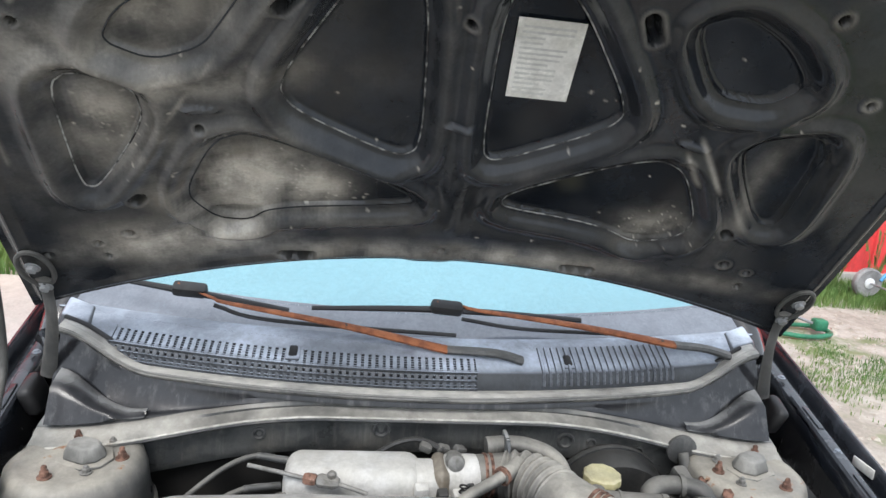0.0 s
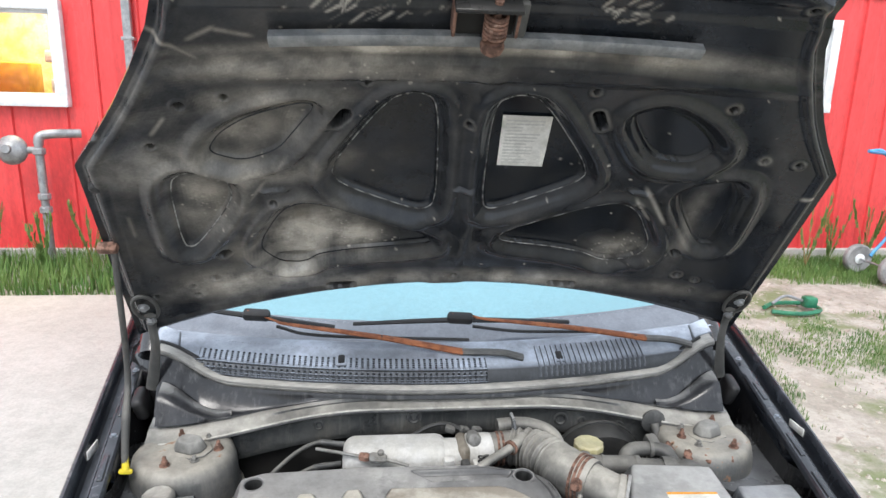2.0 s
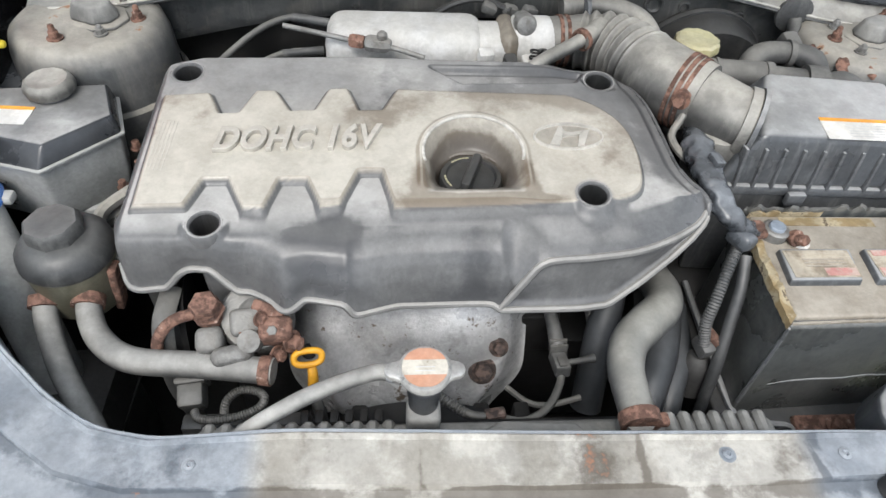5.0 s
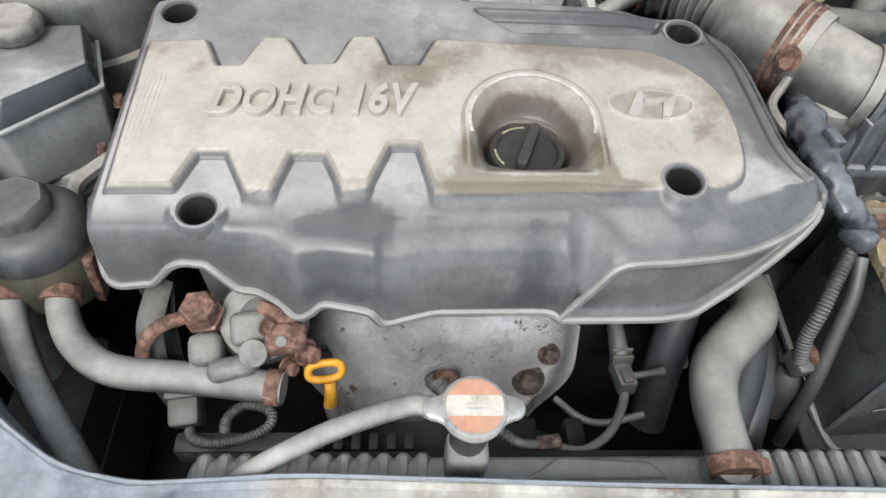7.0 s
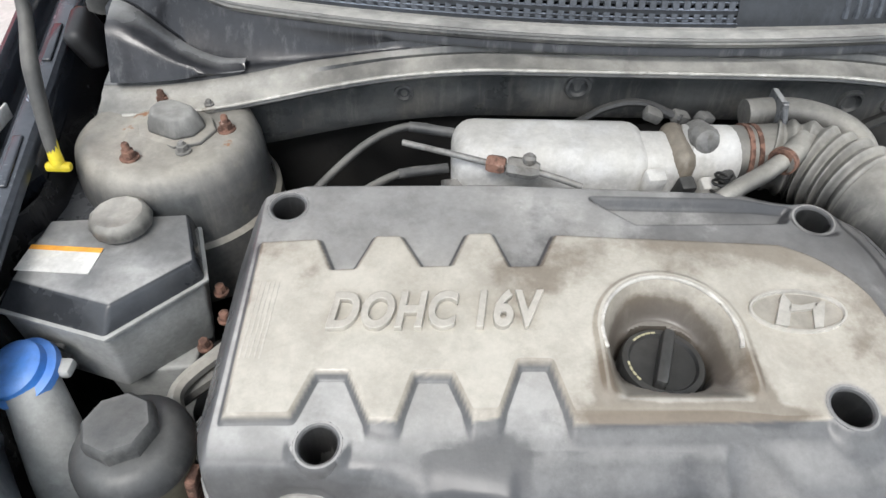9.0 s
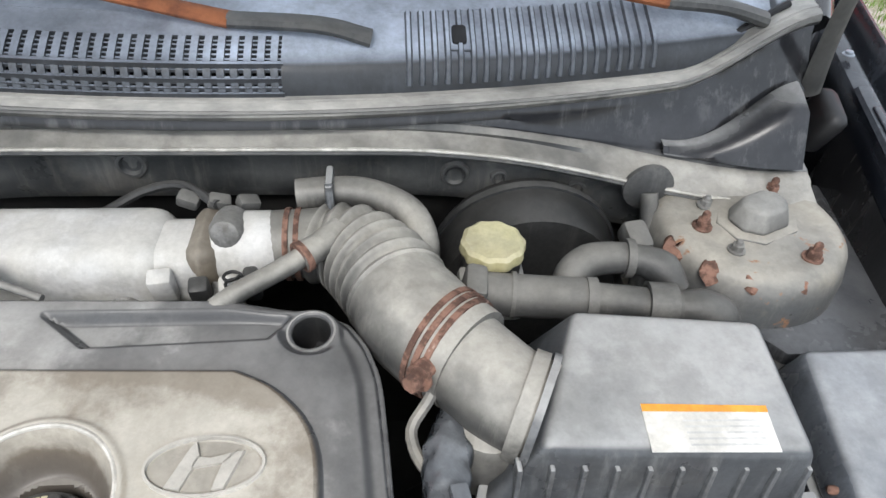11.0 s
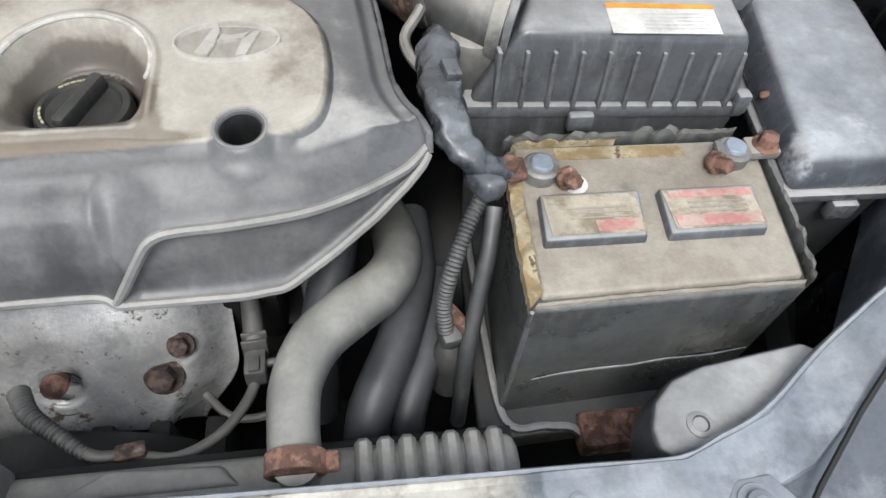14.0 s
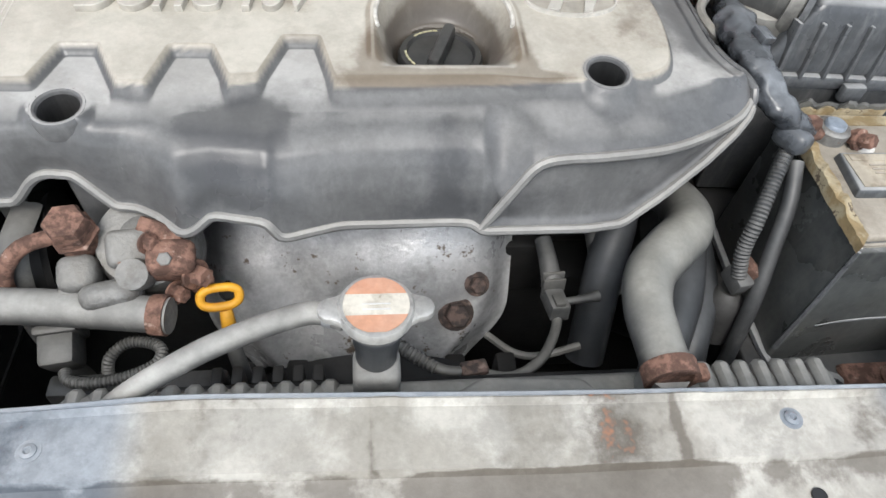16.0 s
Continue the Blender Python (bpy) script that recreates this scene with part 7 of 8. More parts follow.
def build_intake_manifold():
    m = thing("intake_manifold", (-0.09, 0.57, 0.80), "chalky white cast intake plenum with throttle body", "intake manifold")
    part("plenum", rbox((-0.130, 0.572, 0.862), (0.222, 0.092, 0.078), 0.026, 5), M_white, m)
    part("plenum_neck", rbox((-0.010, 0.568, 0.862), (0.075, 0.072, 0.066), 0.020, 4), M_white, m, "white cast neck with oil stain")
    part("throttle_body", lathe((0.048, 0.575, 0.872), [(0.030, -0.030), (0.036, -0.026), (0.036, 0.022), (0.032, 0.030)], 24, (0, 90, 0)), M_white, m)
    part("stained_band", rbox((0.012, 0.571, 0.866), (0.030, 0.080, 0.072), 0.016, 3), M_stained, m, "oil-stained joint")
    part("idle_valve", lathe((0.035, 0.560, 0.905), [(0.016, -0.03), (0.016, 0.0), (0.013, 0.008), (0.010, 0.009)], 16, (70, 0, 0)), M_alu, m)
    for x, y, z, s in ((-0.022, 0.527, 0.868, 0.022), (0.012, 0.522, 0.862, 0.018), (0.038, 0.527, 0.858, 0.020), (0.058, 0.530, 0.866, 0.014)):
        part("bracket", rbox((x, y, z), (s, 0.018, 0.040), 0.004, turn=(15, 0, 8)), M_white if s > 0.019 else M_black, m)
    spring = [(0.046 + 0.008 * math.cos(i * 0.8), 0.515, 0.868 + 0.0012 * i + 0.0) for i in range(24)]
    part("throttle_spring", tube([(x, y + 0.008 * math.sin(i * 0.8), z) for i, (x, y, z) in enumerate(spring)], 0.0016, 6, 0.003), M_dark, m)
    part("throttle_cable", tube([(0.02, 0.60, 0.905), (-0.02, 0.632, 0.905), (-0.06, 0.635, 0.895), (-0.10, 0.62, 0.88), (-0.14, 0.63, 0.86)], 0.005, 8), M_black, m)
    for x, y in ((-0.01, 0.612), (0.02, 0.608), (0.048, 0.606)):
        part("linkage", rbox((x, y, 0.902), (0.022, 0.016, 0.014), 0.004, turn=(10, 20, 30 * x * 20)), M_rubber, m)
    for i in range(4):
        x = -0.25 + 0.085 * i
        part("runner", tube([(x + 0.02, 0.55, 0.85), (x + 0.02, 0.52, 0.82), (x + 0.02, 0.47, 0.78)], 0.022, 14), M_alu, m)
    r = thing("fuel_line", (-0.17, 0.51, 0.88), "thin straight grey fuel line with rusty fitting", "fuel line")
    part("tube", tube([(-0.294, 0.548, 0.903), (-0.245, 0.532, 0.902), (-0.200, 0.518, 0.900), (-0.150, 0.506, 0.898), (-0.107, 0.492, 0.892)], 0.0036, 10), M_alu, r)
    part("fitting", lathe((-0.168, 0.511, 0.900), [(0.009, -0.016), (0.011, -0.012), (0.011, 0.010), (0.007, 0.018)], 8, (0, 90, -12)), M_alu, r)
    part("fitting_nut", lathe((-0.195, 0.517, 0.900), [(0.008, -0.010), (0.010, -0.006), (0.010, 0.006), (0.008, 0.010)], 6, (0, 90, -14)), M_rust, r)
    part("regulator", lathe((-0.162, 0.510, 0.905), [(0.007, 0), (0.007, 0.010), (0.004, 0.013)], 12), M_alu, r)


def build_brake_parts():
    b = thing("brake_fluid_reservoir", (0.29, 0.565, 0.82), "brake fluid reservoir with yellowed lobed cap", "brake reservoir")
    part("tank", rbox((0.292, 0.555, 0.832), (0.060, 0.066, 0.046), 0.010, 3), M_neck, b)
    part("neck", lathe((0.286, 0.557, 0.850), [(0.027, 0), (0.030, 0.004), (0.030, 0.030)], 28), M_black, b)
    part("cap", lathe((0.286, 0.557, 0.879), [(0.031, 0), (0.032, 0.004), (0.031, 0.012), (0.027, 0.015), (0.020, 0.0145)], 48, wobble=lambda a: 1 + 0.035 * math.cos(10 * a)), M_cream, b, "yellowed lobed cap")
    part("tank_outlet", rbox((0.262, 0.53, 0.850), (0.022, 0.035, 0.040), 0.006), M_hose, b)
    bo = thing("brake_booster", (0.36, 0.66, 0.78), "round black brake booster against the firewall", "brake booster")
    part("drum", lathe((0.345, 0.655, 0.775), [(0.02, -0.05), (0.08, -0.045), (0.105, -0.02), (0.11, 0.0), (0.105, 0.03), (0.10, 0.05)], 40, (90, 0, 0)), M_black, bo)
    part("clamp_ring", band((0.345, 0.655, 0.775), (0, 1, 0), 0.1125, 0.005, 0.010, 40), M_loom, bo, "crimped seam ring")
    h = thing("heater_pipe", (0.38, 0.50, 0.86), "dusty grey rubber pipe with clipped joints", "hose")
    part("pipe", tube([(0.268, 0.512, 0.868), (0.30, 0.507, 0.868), (0.372, 0.500, 0.868)], 0.0205, 18), M_rubber, h)
    part("pipe_flap", rbox((0.262, 0.507, 0.872), (0.022, 0.040, 0.044), 0.006, 2, turn=(0, 8, -8)), M_rubber, h)
    part("joint", tube([(0.368, 0.5005, 0.868), (0.440, 0.489, 0.868), (0.455, 0.487, 0.868)], 0.0165, 18), M_rubber, h)
    part("end_boot", tube([(0.452, 0.488, 0.867), (0.475, 0.486, 0.866), (0.495, 0.484, 0.858), (0.505, 0.482, 0.84)], [0.015, 0.020, 0.020, 0.016], 18), M_rubber, h)
    for x, w in ((0.30, 0.004), (0.372, 0.010), (0.437, 0.026)):
        part("clip", band((x, 0.512 - (x - 0.268) * 0.13, 0.868), (1, -0.13, 0), 0.0222, 0.004, w, 20), M_rubber, h)
    e = thing("heater_hose_elbow", (0.41, 0.56, 0.87), "grey taped hose elbow beside the strut tower", "hose")
    part("elbow", tube([(0.352, 0.512, 0.862), (0.360, 0.528, 0.874), (0.378, 0.539, 0.880), (0.402, 0.541, 0.882), (0.428, 0.538, 0.882), (0.450, 0.530, 0.876), (0.462, 0.516, 0.860)], [0.014, 0.0165, 0.017, 0.016, 0.015, 0.0185, 0.016], 18), M_rubber, e)
    part("elbow_collar", band((0.418, 0.540, 0.882), (0.97, -0.12, 0.0), 0.0195, 0.006, 0.008, 20), M_rubber, e)
    part("prong", rbox((0.437, 0.575, 0.876), (0.026, 0.034, 0.026), 0.006, turn=(18, 0, 10)), M_rubber, e)
    part("cable", tube([(0.47, 0.640, 0.885), (0.472, 0.625, 0.86), (0.470, 0.60, 0.83), (0.46, 0.58, 0.80)], 0.010, 10), M_rubber, e)
    part("grommet", lathe((0.470, 0.648, 0.888), [(0.018, -0.006), (0.028, -0.002), (0.028, 0.004), (0.014, 0.010)], 24, (90, 0, 0)), M_loom, e)


def build_fuse_box():
    f = thing("fuse_box", (0.61, 0.34, 0.68), "chalky weathered grey fuse box with clipped lid", "fuse box")
    top = [(0.568, 0.450), (0.687, 0.449), (0.680, 0.36), (0.664, 0.270), (0.623, 0.229), (0.533, 0.229), (0.549, 0.33)]
    lo = [(0.558, 0.459), (0.698, 0.459), (0.693, 0.36), (0.678, 0.262), (0.630, 0.216), (0.522, 0.217), (0.538, 0.33)]
    lid = part("lid", loft(lo, top, 0.803, 0.842, 0.010, 4, (0, 0.06)), M_fuse, f)
    part("lid_rim", prism(grow(lo, 0.004), 0.795, 0.804, 0.002), M_box, f)
    part("base", loft(grow(lo, -0.016), grow(lo, -0.006), 0.66, 0.796, 0.004), M_blackdust, f)
    part("clip", rbox((0.585, 0.214, 0.784), (0.026, 0.012, 0.020), 0.003), M_box, f)
    part("clip", rbox((0.625, 0.462, 0.812), (0.036, 0.010, 0.010), 0.002), M_box, f)
    part("rear_tray", prism([(0.548, 0.455), (0.70, 0.455), (0.70, 0.474), (0.548, 0.474)], 0.79, 0.808, 0.004), M_black, f)


def build_coolant_tank():
    c = thing("coolant_tank", (-0.58, 0.42, 0.70), "grey coolant tank with round cap and warning label", "coolant tank")
    top = [(-0.664, 0.478), (-0.523, 0.492), (-0.497, 0.423), (-0.560, 0.362), (-0.666, 0.392)]
    mid = [(-0.684, 0.480), (-0.513, 0.497), (-0.484, 0.417), (-0.563, 0.335), (-0.688, 0.372)]
    part("upper_shell", loft(grow(mid, -0.006), top, 0.822, 0.846, 0.004, 3), M_tankblack, c, "black upper tank, dusty on top")
    part("lower_shell", loft([(-0.672, 0.470), (-0.525, 0.485), (-0.498, 0.410), (-0.57, 0.345), (-0.678, 0.378)], grow(mid, -0.008), 0.735, 0.8215, 0.005), M_tankgrey, c, "pale grey lower tank")
    part("foot", loft([(-0.60, 0.44), (-0.53, 0.44), (-0.53, 0.37), (-0.60, 0.37)], [(-0.62, 0.45), (-0.51, 0.45), (-0.51, 0.37), (-0.60, 0.36)], 0.62, 0.737, 0.005), M_tankgrey, c)
    part("seam", prism(grow(mid, -0.003), 0.8195, 0.8235, 0.001), M_tankgrey, c)
    part("neck", lathe((-0.583, 0.468, 0.844), [(0.025, 0), (0.025, 0.008)], 24), M_box, c)
    part("cap", lathe((-0.583, 0.468, 0.851), [(0.030, 0), (0.031, 0.005), (0.029, 0.013), (0.024, 0.017), (0.012, 0.016)], 36, wobble=lambda a: 1 + 0.02 * math.cos(12 * a)), M_duct, c, "dusty ribbed cap")
    lb = part("warning_label", rbox((-0.630, 0.4195, 0.8466), (0.074, 0.034, 0.001), 0, turn=(0, 0, -3)), M_label, c, "white label with orange edge")
    part("orange_band", rbox((-0.629, 0.434, 0.8474), (0.074, 0.006, 0.0008), 0, turn=(0, 0, -3)), M_orange, lb)
    for z in (0.800, 0.783, 0.767):
        part("level_mark", rbox((-0.628, 0.3515, z), (0.03, 0.004, 0.003), 0, turn=(0, 0, -16)), M_black, c)


def build_washer_neck():
    w = thing("washer_filler", (-0.6, 0.25, 0.5), "grey washer fluid filler neck with bright blue cap", "washer filler")
    part("neck", tube([(-0.640, 0.320, 0.795), (-0.628, 0.300, 0.770), (-0.610, 0.265, 0.72), (-0.598, 0.238, 0.66), (-0.595, 0.22, 0.55), (-0.595, 0.21, 0.40)], [0.024, 0.026, 0.030, 0.031, 0.031, 0.031], 24), M_neck, w)
    part("cap", lathe((-0.641, 0.3215, 0.790), [(0.031, -0.004), (0.035, 0.0), (0.035, 0.008), (0.029, 0.012), (0.028, 0.020), (0.022, 0.024), (0.010, 0.025)], 36, (14, -12, 0)), M_blue, w, "bright blue cap")
    part("cap_tab", rbox((-0.606, 0.327, 0.795), (0.016, 0.018, 0.012), 0.004), M_neck, w)
    t = thing("washer_tank", (-0.6, 0.2, 0.35), "dark plastic washer tank low in the corner", "washer tank")
    part("tank", rbox((-0.57, 0.19, 0.46), (0.10, 0.16, 0.22), 0.02), M_black, t)
    part("seam", rbox((-0.57, 0.19, 0.50), (0.106, 0.166, 0.006), 0.002), M_black, t)


def build_power_steering():
    p = thing("power_steering_tank", (-0.513, 0.247, 0.72), "dusty round power steering tank with black cap", "power steering tank")
    part("tank", lathe((-0.513, 0.245, 0.715), [(0.040, 0.0), (0.046, 0.008), (0.048, 0.05), (0.049, 0.072)], 36), M_psbody, p)
    part("shoulder", lathe((-0.513, 0.246, 0.785), [(0.050, 0), (0.052, 0.004), (0.050, 0.016), (0.042, 0.026), (0.034, 0.031)], 36), M_loom, p)
    part("cap", lathe((-0.517, 0.250, 0.814), [(0.031, 0), (0.031, 0.014), (0.027, 0.019), (0.014, 0.020)], 8), M_loom, p, "octagonal rubber cap")
    part("bracket", rbox((-0.462, 0.262, 0.775), (0.045, 0.035, 0.006), 0.002), M_tower, p)
    part("bracket_ring", lathe((-0.452, 0.268, 0.780), [(0.016, 0), (0.019, 0.004), (0.019, 0.009), (0.012, 0.010)], 20), M_tower, p)
    part("bracket_bolt", hexbolt((-0.452, 0.268, 0.788), 0.009, 0.008), M_rust, p)
    part("bracket_leg", rbox((-0.468, 0.232, 0.745), (0.010, 0.020, 0.07), 0.003, turn=(0, 8, 0)), M_rust, p)
    h = thing("power_steering_hose", (-0.40, 0.12, 0.72), "dust-white power steering hose with rusty end clamps", "hose")
    part("hose", tube([(-0.492, 0.212, 0.752), (-0.486, 0.188, 0.745), (-0.466, 0.157, 0.741), (-0.428, 0.1325, 0.740), (-0.36, 0.1245, 0.741), (-0.276, 0.1145, 0.741)], [0.0135, 0.0138, 0.0142, 0.0145, 0.0145, 0.0145], 20), M_hose, h)
    part("clamp", band((-0.491, 0.205, 0.750), (0.05, -0.9, -0.3), 0.0178, 0.004, 0.013, 20), M_rust, h, "rusty clamp")
    part("clamp", band((-0.284, 0.1155, 0.741), (1, -0.11, 0), 0.0162, 0.004, 0.012, 20), M_rust, h, "rusty clamp")
    g = thing("return_hose", (-0.48, 0.1, 0.65), "pale grey return hose running down to the front", "hose")
    part("hose", tube([(-0.540, 0.212, 0.750), (-0.534, 0.185, 0.735), (-0.510, 0.138, 0.715), (-0.478, 0.092, 0.690), (-0.455, 0.056, 0.65), (-0.445, 0.040, 0.58)], [0.0135, 0.0132, 0.0134, 0.0136, 0.0138, 0.0138], 20), M_hose, g)
    part("clamp", band((-0.5385, 0.206, 0.747), (0.1, -0.85, -0.4), 0.018, 0.004, 0.013, 20), M_rust, g, "rusty clamp")
    s = thing("steering_pump", (-0.32, 0.14, 0.70), "pale cast power steering pump with rusty union bolt", "steering pump")
    part("body", lathe((-0.300, 0.178, 0.752), [(0.034, -0.05), (0.040, -0.03), (0.041, 0.006), (0.037, 0.016), (0.020, 0.019), (0.012, 0.013)], 30, (28, 6, 0)), M_alu, s)
    part("cover_plate", rbox((-0.300, 0.158, 0.772), (0.046, 0.030, 0.018), 0.007, 3, turn=(35, 6, 12)), M_alu, s)
    part("union_seat", lathe((-0.347, 0.167, 0.773), [(0.011, -0.02), (0.0145, -0.006), (0.0145, 0.010), (0.013, 0.013)], 20, (12, 0, 0)), M_rust, s)
    part("union_bolt", lathe((-0.347, 0.166, 0.784), [(0.0185, -0.006), (0.0190, -0.003), (0.0160, -0.002), (0.0165, 0.0), (0.0165, 0.012), (0.0145, 0.0165), (0.008, 0.0168)], 6, (14, 0, 10)), M_rust, s, "large rusty union bolt")
    part("steel_line", tube([(-0.360, 0.163, 0.781), (-0.382, 0.156, 0.777), (-0.398, 0.148, 0.760), (-0.404, 0.144, 0.735), (-0.404, 0.148, 0.68)], 0.0064, 12), M_rust, s, "rusty steel line")
    part("casting", rbox((-0.345, 0.146, 0.752), (0.030, 0.030, 0.034), 0.009, 3, turn=(22, 0, 8)), M_alu, s, "pale chalky casting")
    part("casting_lug", rbox((-0.352, 0.136, 0.745), (0.012, 0.012, 0.026), 0.004, 2, turn=(24, 0, 0)), M_alu, s)
    part("outlet", rbox((-0.320, 0.130, 0.748), (0.044, 0.022, 0.036), 0.010, 3, turn=(28, 0, 14)), M_alu, s)
    part("outlet_nut", screw((-0.319, 0.122, 0.738), (0.1, -0.7, 0.5), 0.0085, 0.010), M_rust, s)
    part("side_lug", lathe((-0.300, 0.138, 0.764), [(0.012, -0.015), (0.013, 0.0), (0.012, 0.010), (0.006, 0.012)], 18, (35, 0, 0)), M_alu, s)
    part("valve_block", rbox((-0.277, 0.152, 0.762), (0.036, 0.028, 0.044), 0.008, 3, turn=(25, 12, 10)), M_rust, s, "rusty valve block")
    part("valve_flange", rbox((-0.284, 0.163, 0.780), (0.036, 0.022, 0.008), 0.003, turn=(35, 8, -18)), M_rust, s)
    for x, y, z, r in ((-0.259, 0.142, 0.758, 0.0085), (-0.260, 0.148, 0.742, 0.0075), (-0.276, 0.136, 0.742, 0.007), (-0.290, 0.153, 0.784, 0.006)):
        part("valve_bolt", screw((x, y, z), (0.8, -0.5, 0.25), r, r * 1.6), M_rust, s)
    part("valve_nut", screw((-0.276, 0.142, 0.778), (0.1, -0.6, 0.7), 0.0055, 0.006), M_alu, s)
    for r, x in ((0.062, -0.392), (0.055, -0.405)):
        part("pulley", lathe((x, 0.205, 0.70), [(r * 0.4, -0.006), (r, -0.007), (r * 0.93, 0.0), (r, 0.007), (r * 0.4, 0.006)], 36, (0, 90, 12)), M_dark, s)
    part("belt", tube([(-0.398, 0.15, 0.58), (-0.398, 0.140, 0.68), (-0.398, 0.160, 0.755), (-0.398, 0.21, 0.765)], 0.012, 8, flat=0.4), M_rubber, s)
    c = thing("pump_connector", (-0.34, 0.09, 0.66), "grey connector with corrugated wire loop", "connector")
    part("plug", rbox((-0.370, 0.113, 0.697), (0.028, 0.030, 0.034), 0.005, turn=(20, 0, 8)), M_rubber, c)
    part("plug_collar", rbox((-0.371, 0.125, 0.704), (0.033, 0.008, 0.036), 0.003, turn=(20, 0, 8)), M_rubber, c)
    part("loom", tube([(-0.366, 0.096, 0.690), (-0.360, 0.087, 0.694), (-0.341, 0.081, 0.699), (-0.315, 0.084, 0.701), (-0.295, 0.094, 0.701), (-0.291, 0.106, 0.700), (-0.300, 0.115, 0.699), (-0.320, 0.117, 0.698), (-0.335, 0.105, 0.69), (-0.337, 0.09, 0.66)], 0.0046, 12, 0.0008, 0.0030, 0.0006), M_rubber, c)


def build_heat_shield():
    h = thing("exhaust_heat_shield", (-0.13, 0.17, 0.58), "pitted grey metal exhaust heat shield with rusty bolts", "heat shield")
    nx, ny = 150, 100
    X, T = np.meshgrid(np.linspace(-0.283, 0.024, nx), np.linspace(-0.35, 1, ny))
    X = -0.133 + (X + 0.133) * (1 - 0.30 * smooth(T, 0.55, 1.05) ** 1.5)
    Y = 0.240 - 0.095 * T - 0.006 * np.sin(np.pi * T)
    Z = 0.752 - 0.175 * np.sign(T) * np.abs(T) ** 1.1
    u = (X + 0.130) / (0.154 * (1 - 0.30 * smooth(T, 0.55, 1.05) ** 1.5))
    Y = Y + 0.024 * smooth(np.abs(u), 0.70, 1.0)
    Z = Z - 0.030 * smooth(np.abs(u), 0.80, 1.0) + 0.010 * (1 - np.abs(u) ** 2) * smooth(T, 0.15, 0.5)
    # pressed swellings and dished bolt seats
    Z = Z - 0.012 * np.exp(-((X + 0.190) / 0.016) ** 2) * smooth(T, 0.2, 0.6) + 0.009 * np.exp(-((X + 0.075) / 0.028) ** 2 - ((T - 0.55) / 0.25) ** 2) + 0.006 * np.exp(-((X + 0.225) / 0.02) ** 2 - ((T - 0.6) / 0.2) ** 2)
    q = np.hypot((X + 0.129) / 0.019, (T - 0.64) / 0.105)
    Z = Z - 0.034 * (1 - smooth(q, 0.80, 1.0)) - 0.012 * (1 - smooth(q, 1.0, 1.9))
    seats = ((-0.018, 0.50, 0.0085), (-0.036, 0.66, 0.0125), (-0.252, 0.52, 0.007))
    for cx, ct, r in seats:
        k = np.hypot((X - cx) / 0.017, (T - ct) / 0.11)
        Z = Z - 0.005 * (1 - smooth(k, 0.6, 1.3))
    part("shield", sheet(np.stack([X, Y, Z], -1)[::-1], 0.003, (0, 0.5, -0.86)), M_heat, h, "", 60)

    def seat(cx, ct):
        i = np.unravel_index(np.argmin((X - cx) ** 2 + (T - ct) ** 2 * 0.04), X.shape)
        return float(X[i]), float(Y[i]), float(Z[i])
    px, py, pz = seat(-0.129, 0.64)
    part("sensor_port", lathe((px, py - 0.002, pz + 0.018), [(0.0205, -0.020), (0.0235, 0.002), (0.0215, 0.005), (0.0198, 0.002), (0.0190, -0.016), (0.001, -0.017)], 28, (52, 0, 0)), M_dark, h, "dark rusty hole for the sensor")
    for cx, ct, r in seats:
        p0 = Vector(seat(cx, ct))
        part("shield_bolt", screw(tuple(p0), (0.05, -0.72, 0.68), r, r * 1.5), M_darkrust if r > 0.008 else M_dark, h, "dark rusty shield bolt")
        part("bolt_washer", lathe(tuple(p0 + Vector((0, -0.0012, 0.0012))), [(r * 1.45, -0.001), (r * 1.45, 0.0016), (r * 0.9, 0.002)], 20, (46, 0, 0)), M_darkrust if r > 0.008 else M_dark, h)
    o = thing("oxygen_sensor", (-0.13, 0.15, 0.64), "oxygen sensor with corrugated cable sleeve", "sensor")
    part("body", lathe((-0.127, 0.168, 0.652), [(0.008, -0.02), (0.008, 0.004), (0.011, 0.006), (0.011, 0.014), (0.006, 0.018)], 12, (40, 0, 20)), M_rust, o)
    part("boot", tube([(-0.136, 0.142, 0.690), (-0.118, 0.118, 0.700), (-0.092, 0.098, 0.702), (-0.068, 0.081, 0.701)], [0.0085, 0.0075, 0.0062, 0.0050], 12, 0.0012, 0.0042, 0.0009), M_rubber, o)
    part("cable", tube([(-0.072, 0.084, 0.701), (-0.061, 0.079, 0.701), (-0.050, 0.079, 0.698), (-0.036, 0.080, 0.695), (-0.004, 0.076, 0.690), (0.027, 0.095, 0.682), (0.046, 0.122, 0.680), (0.052, 0.138, 0.680)], 0.0048, 10), M_rubber, o)
    part("clip", rbox((-0.036, 0.081, 0.696), (0.024, 0.014, 0.014), 0.003, turn=(0, 0, 8)), M_darkrust, o, "rusty cable clip")
    plug = part("connector", rbox((0.053, 0.156, 0.683), (0.019, 0.036, 0.018), 0.003, turn=(-14, 0, 4)), M_loom, o, "black sensor connector with latch")
    part("latch", rbox((0.053, 0.150, 0.694), (0.010, 0.016, 0.006), 0.0015, turn=(-14, 0, 4)), M_rubber, plug)
    for y, z in ((0.168, 0.691), (0.175, 0.693)):
        part("ridge", rbox((0.0525, y, z), (0.022, 0.003, 0.018), 0.001, turn=(-14, 0, 4)), M_rubber, plug)
    part("connector_tail", tube([(0.052, 0.176, 0.690), (0.050, 0.196, 0.699), (0.047, 0.215, 0.706)], [0.010, 0.009, 0.008], 12), M_loom, o)
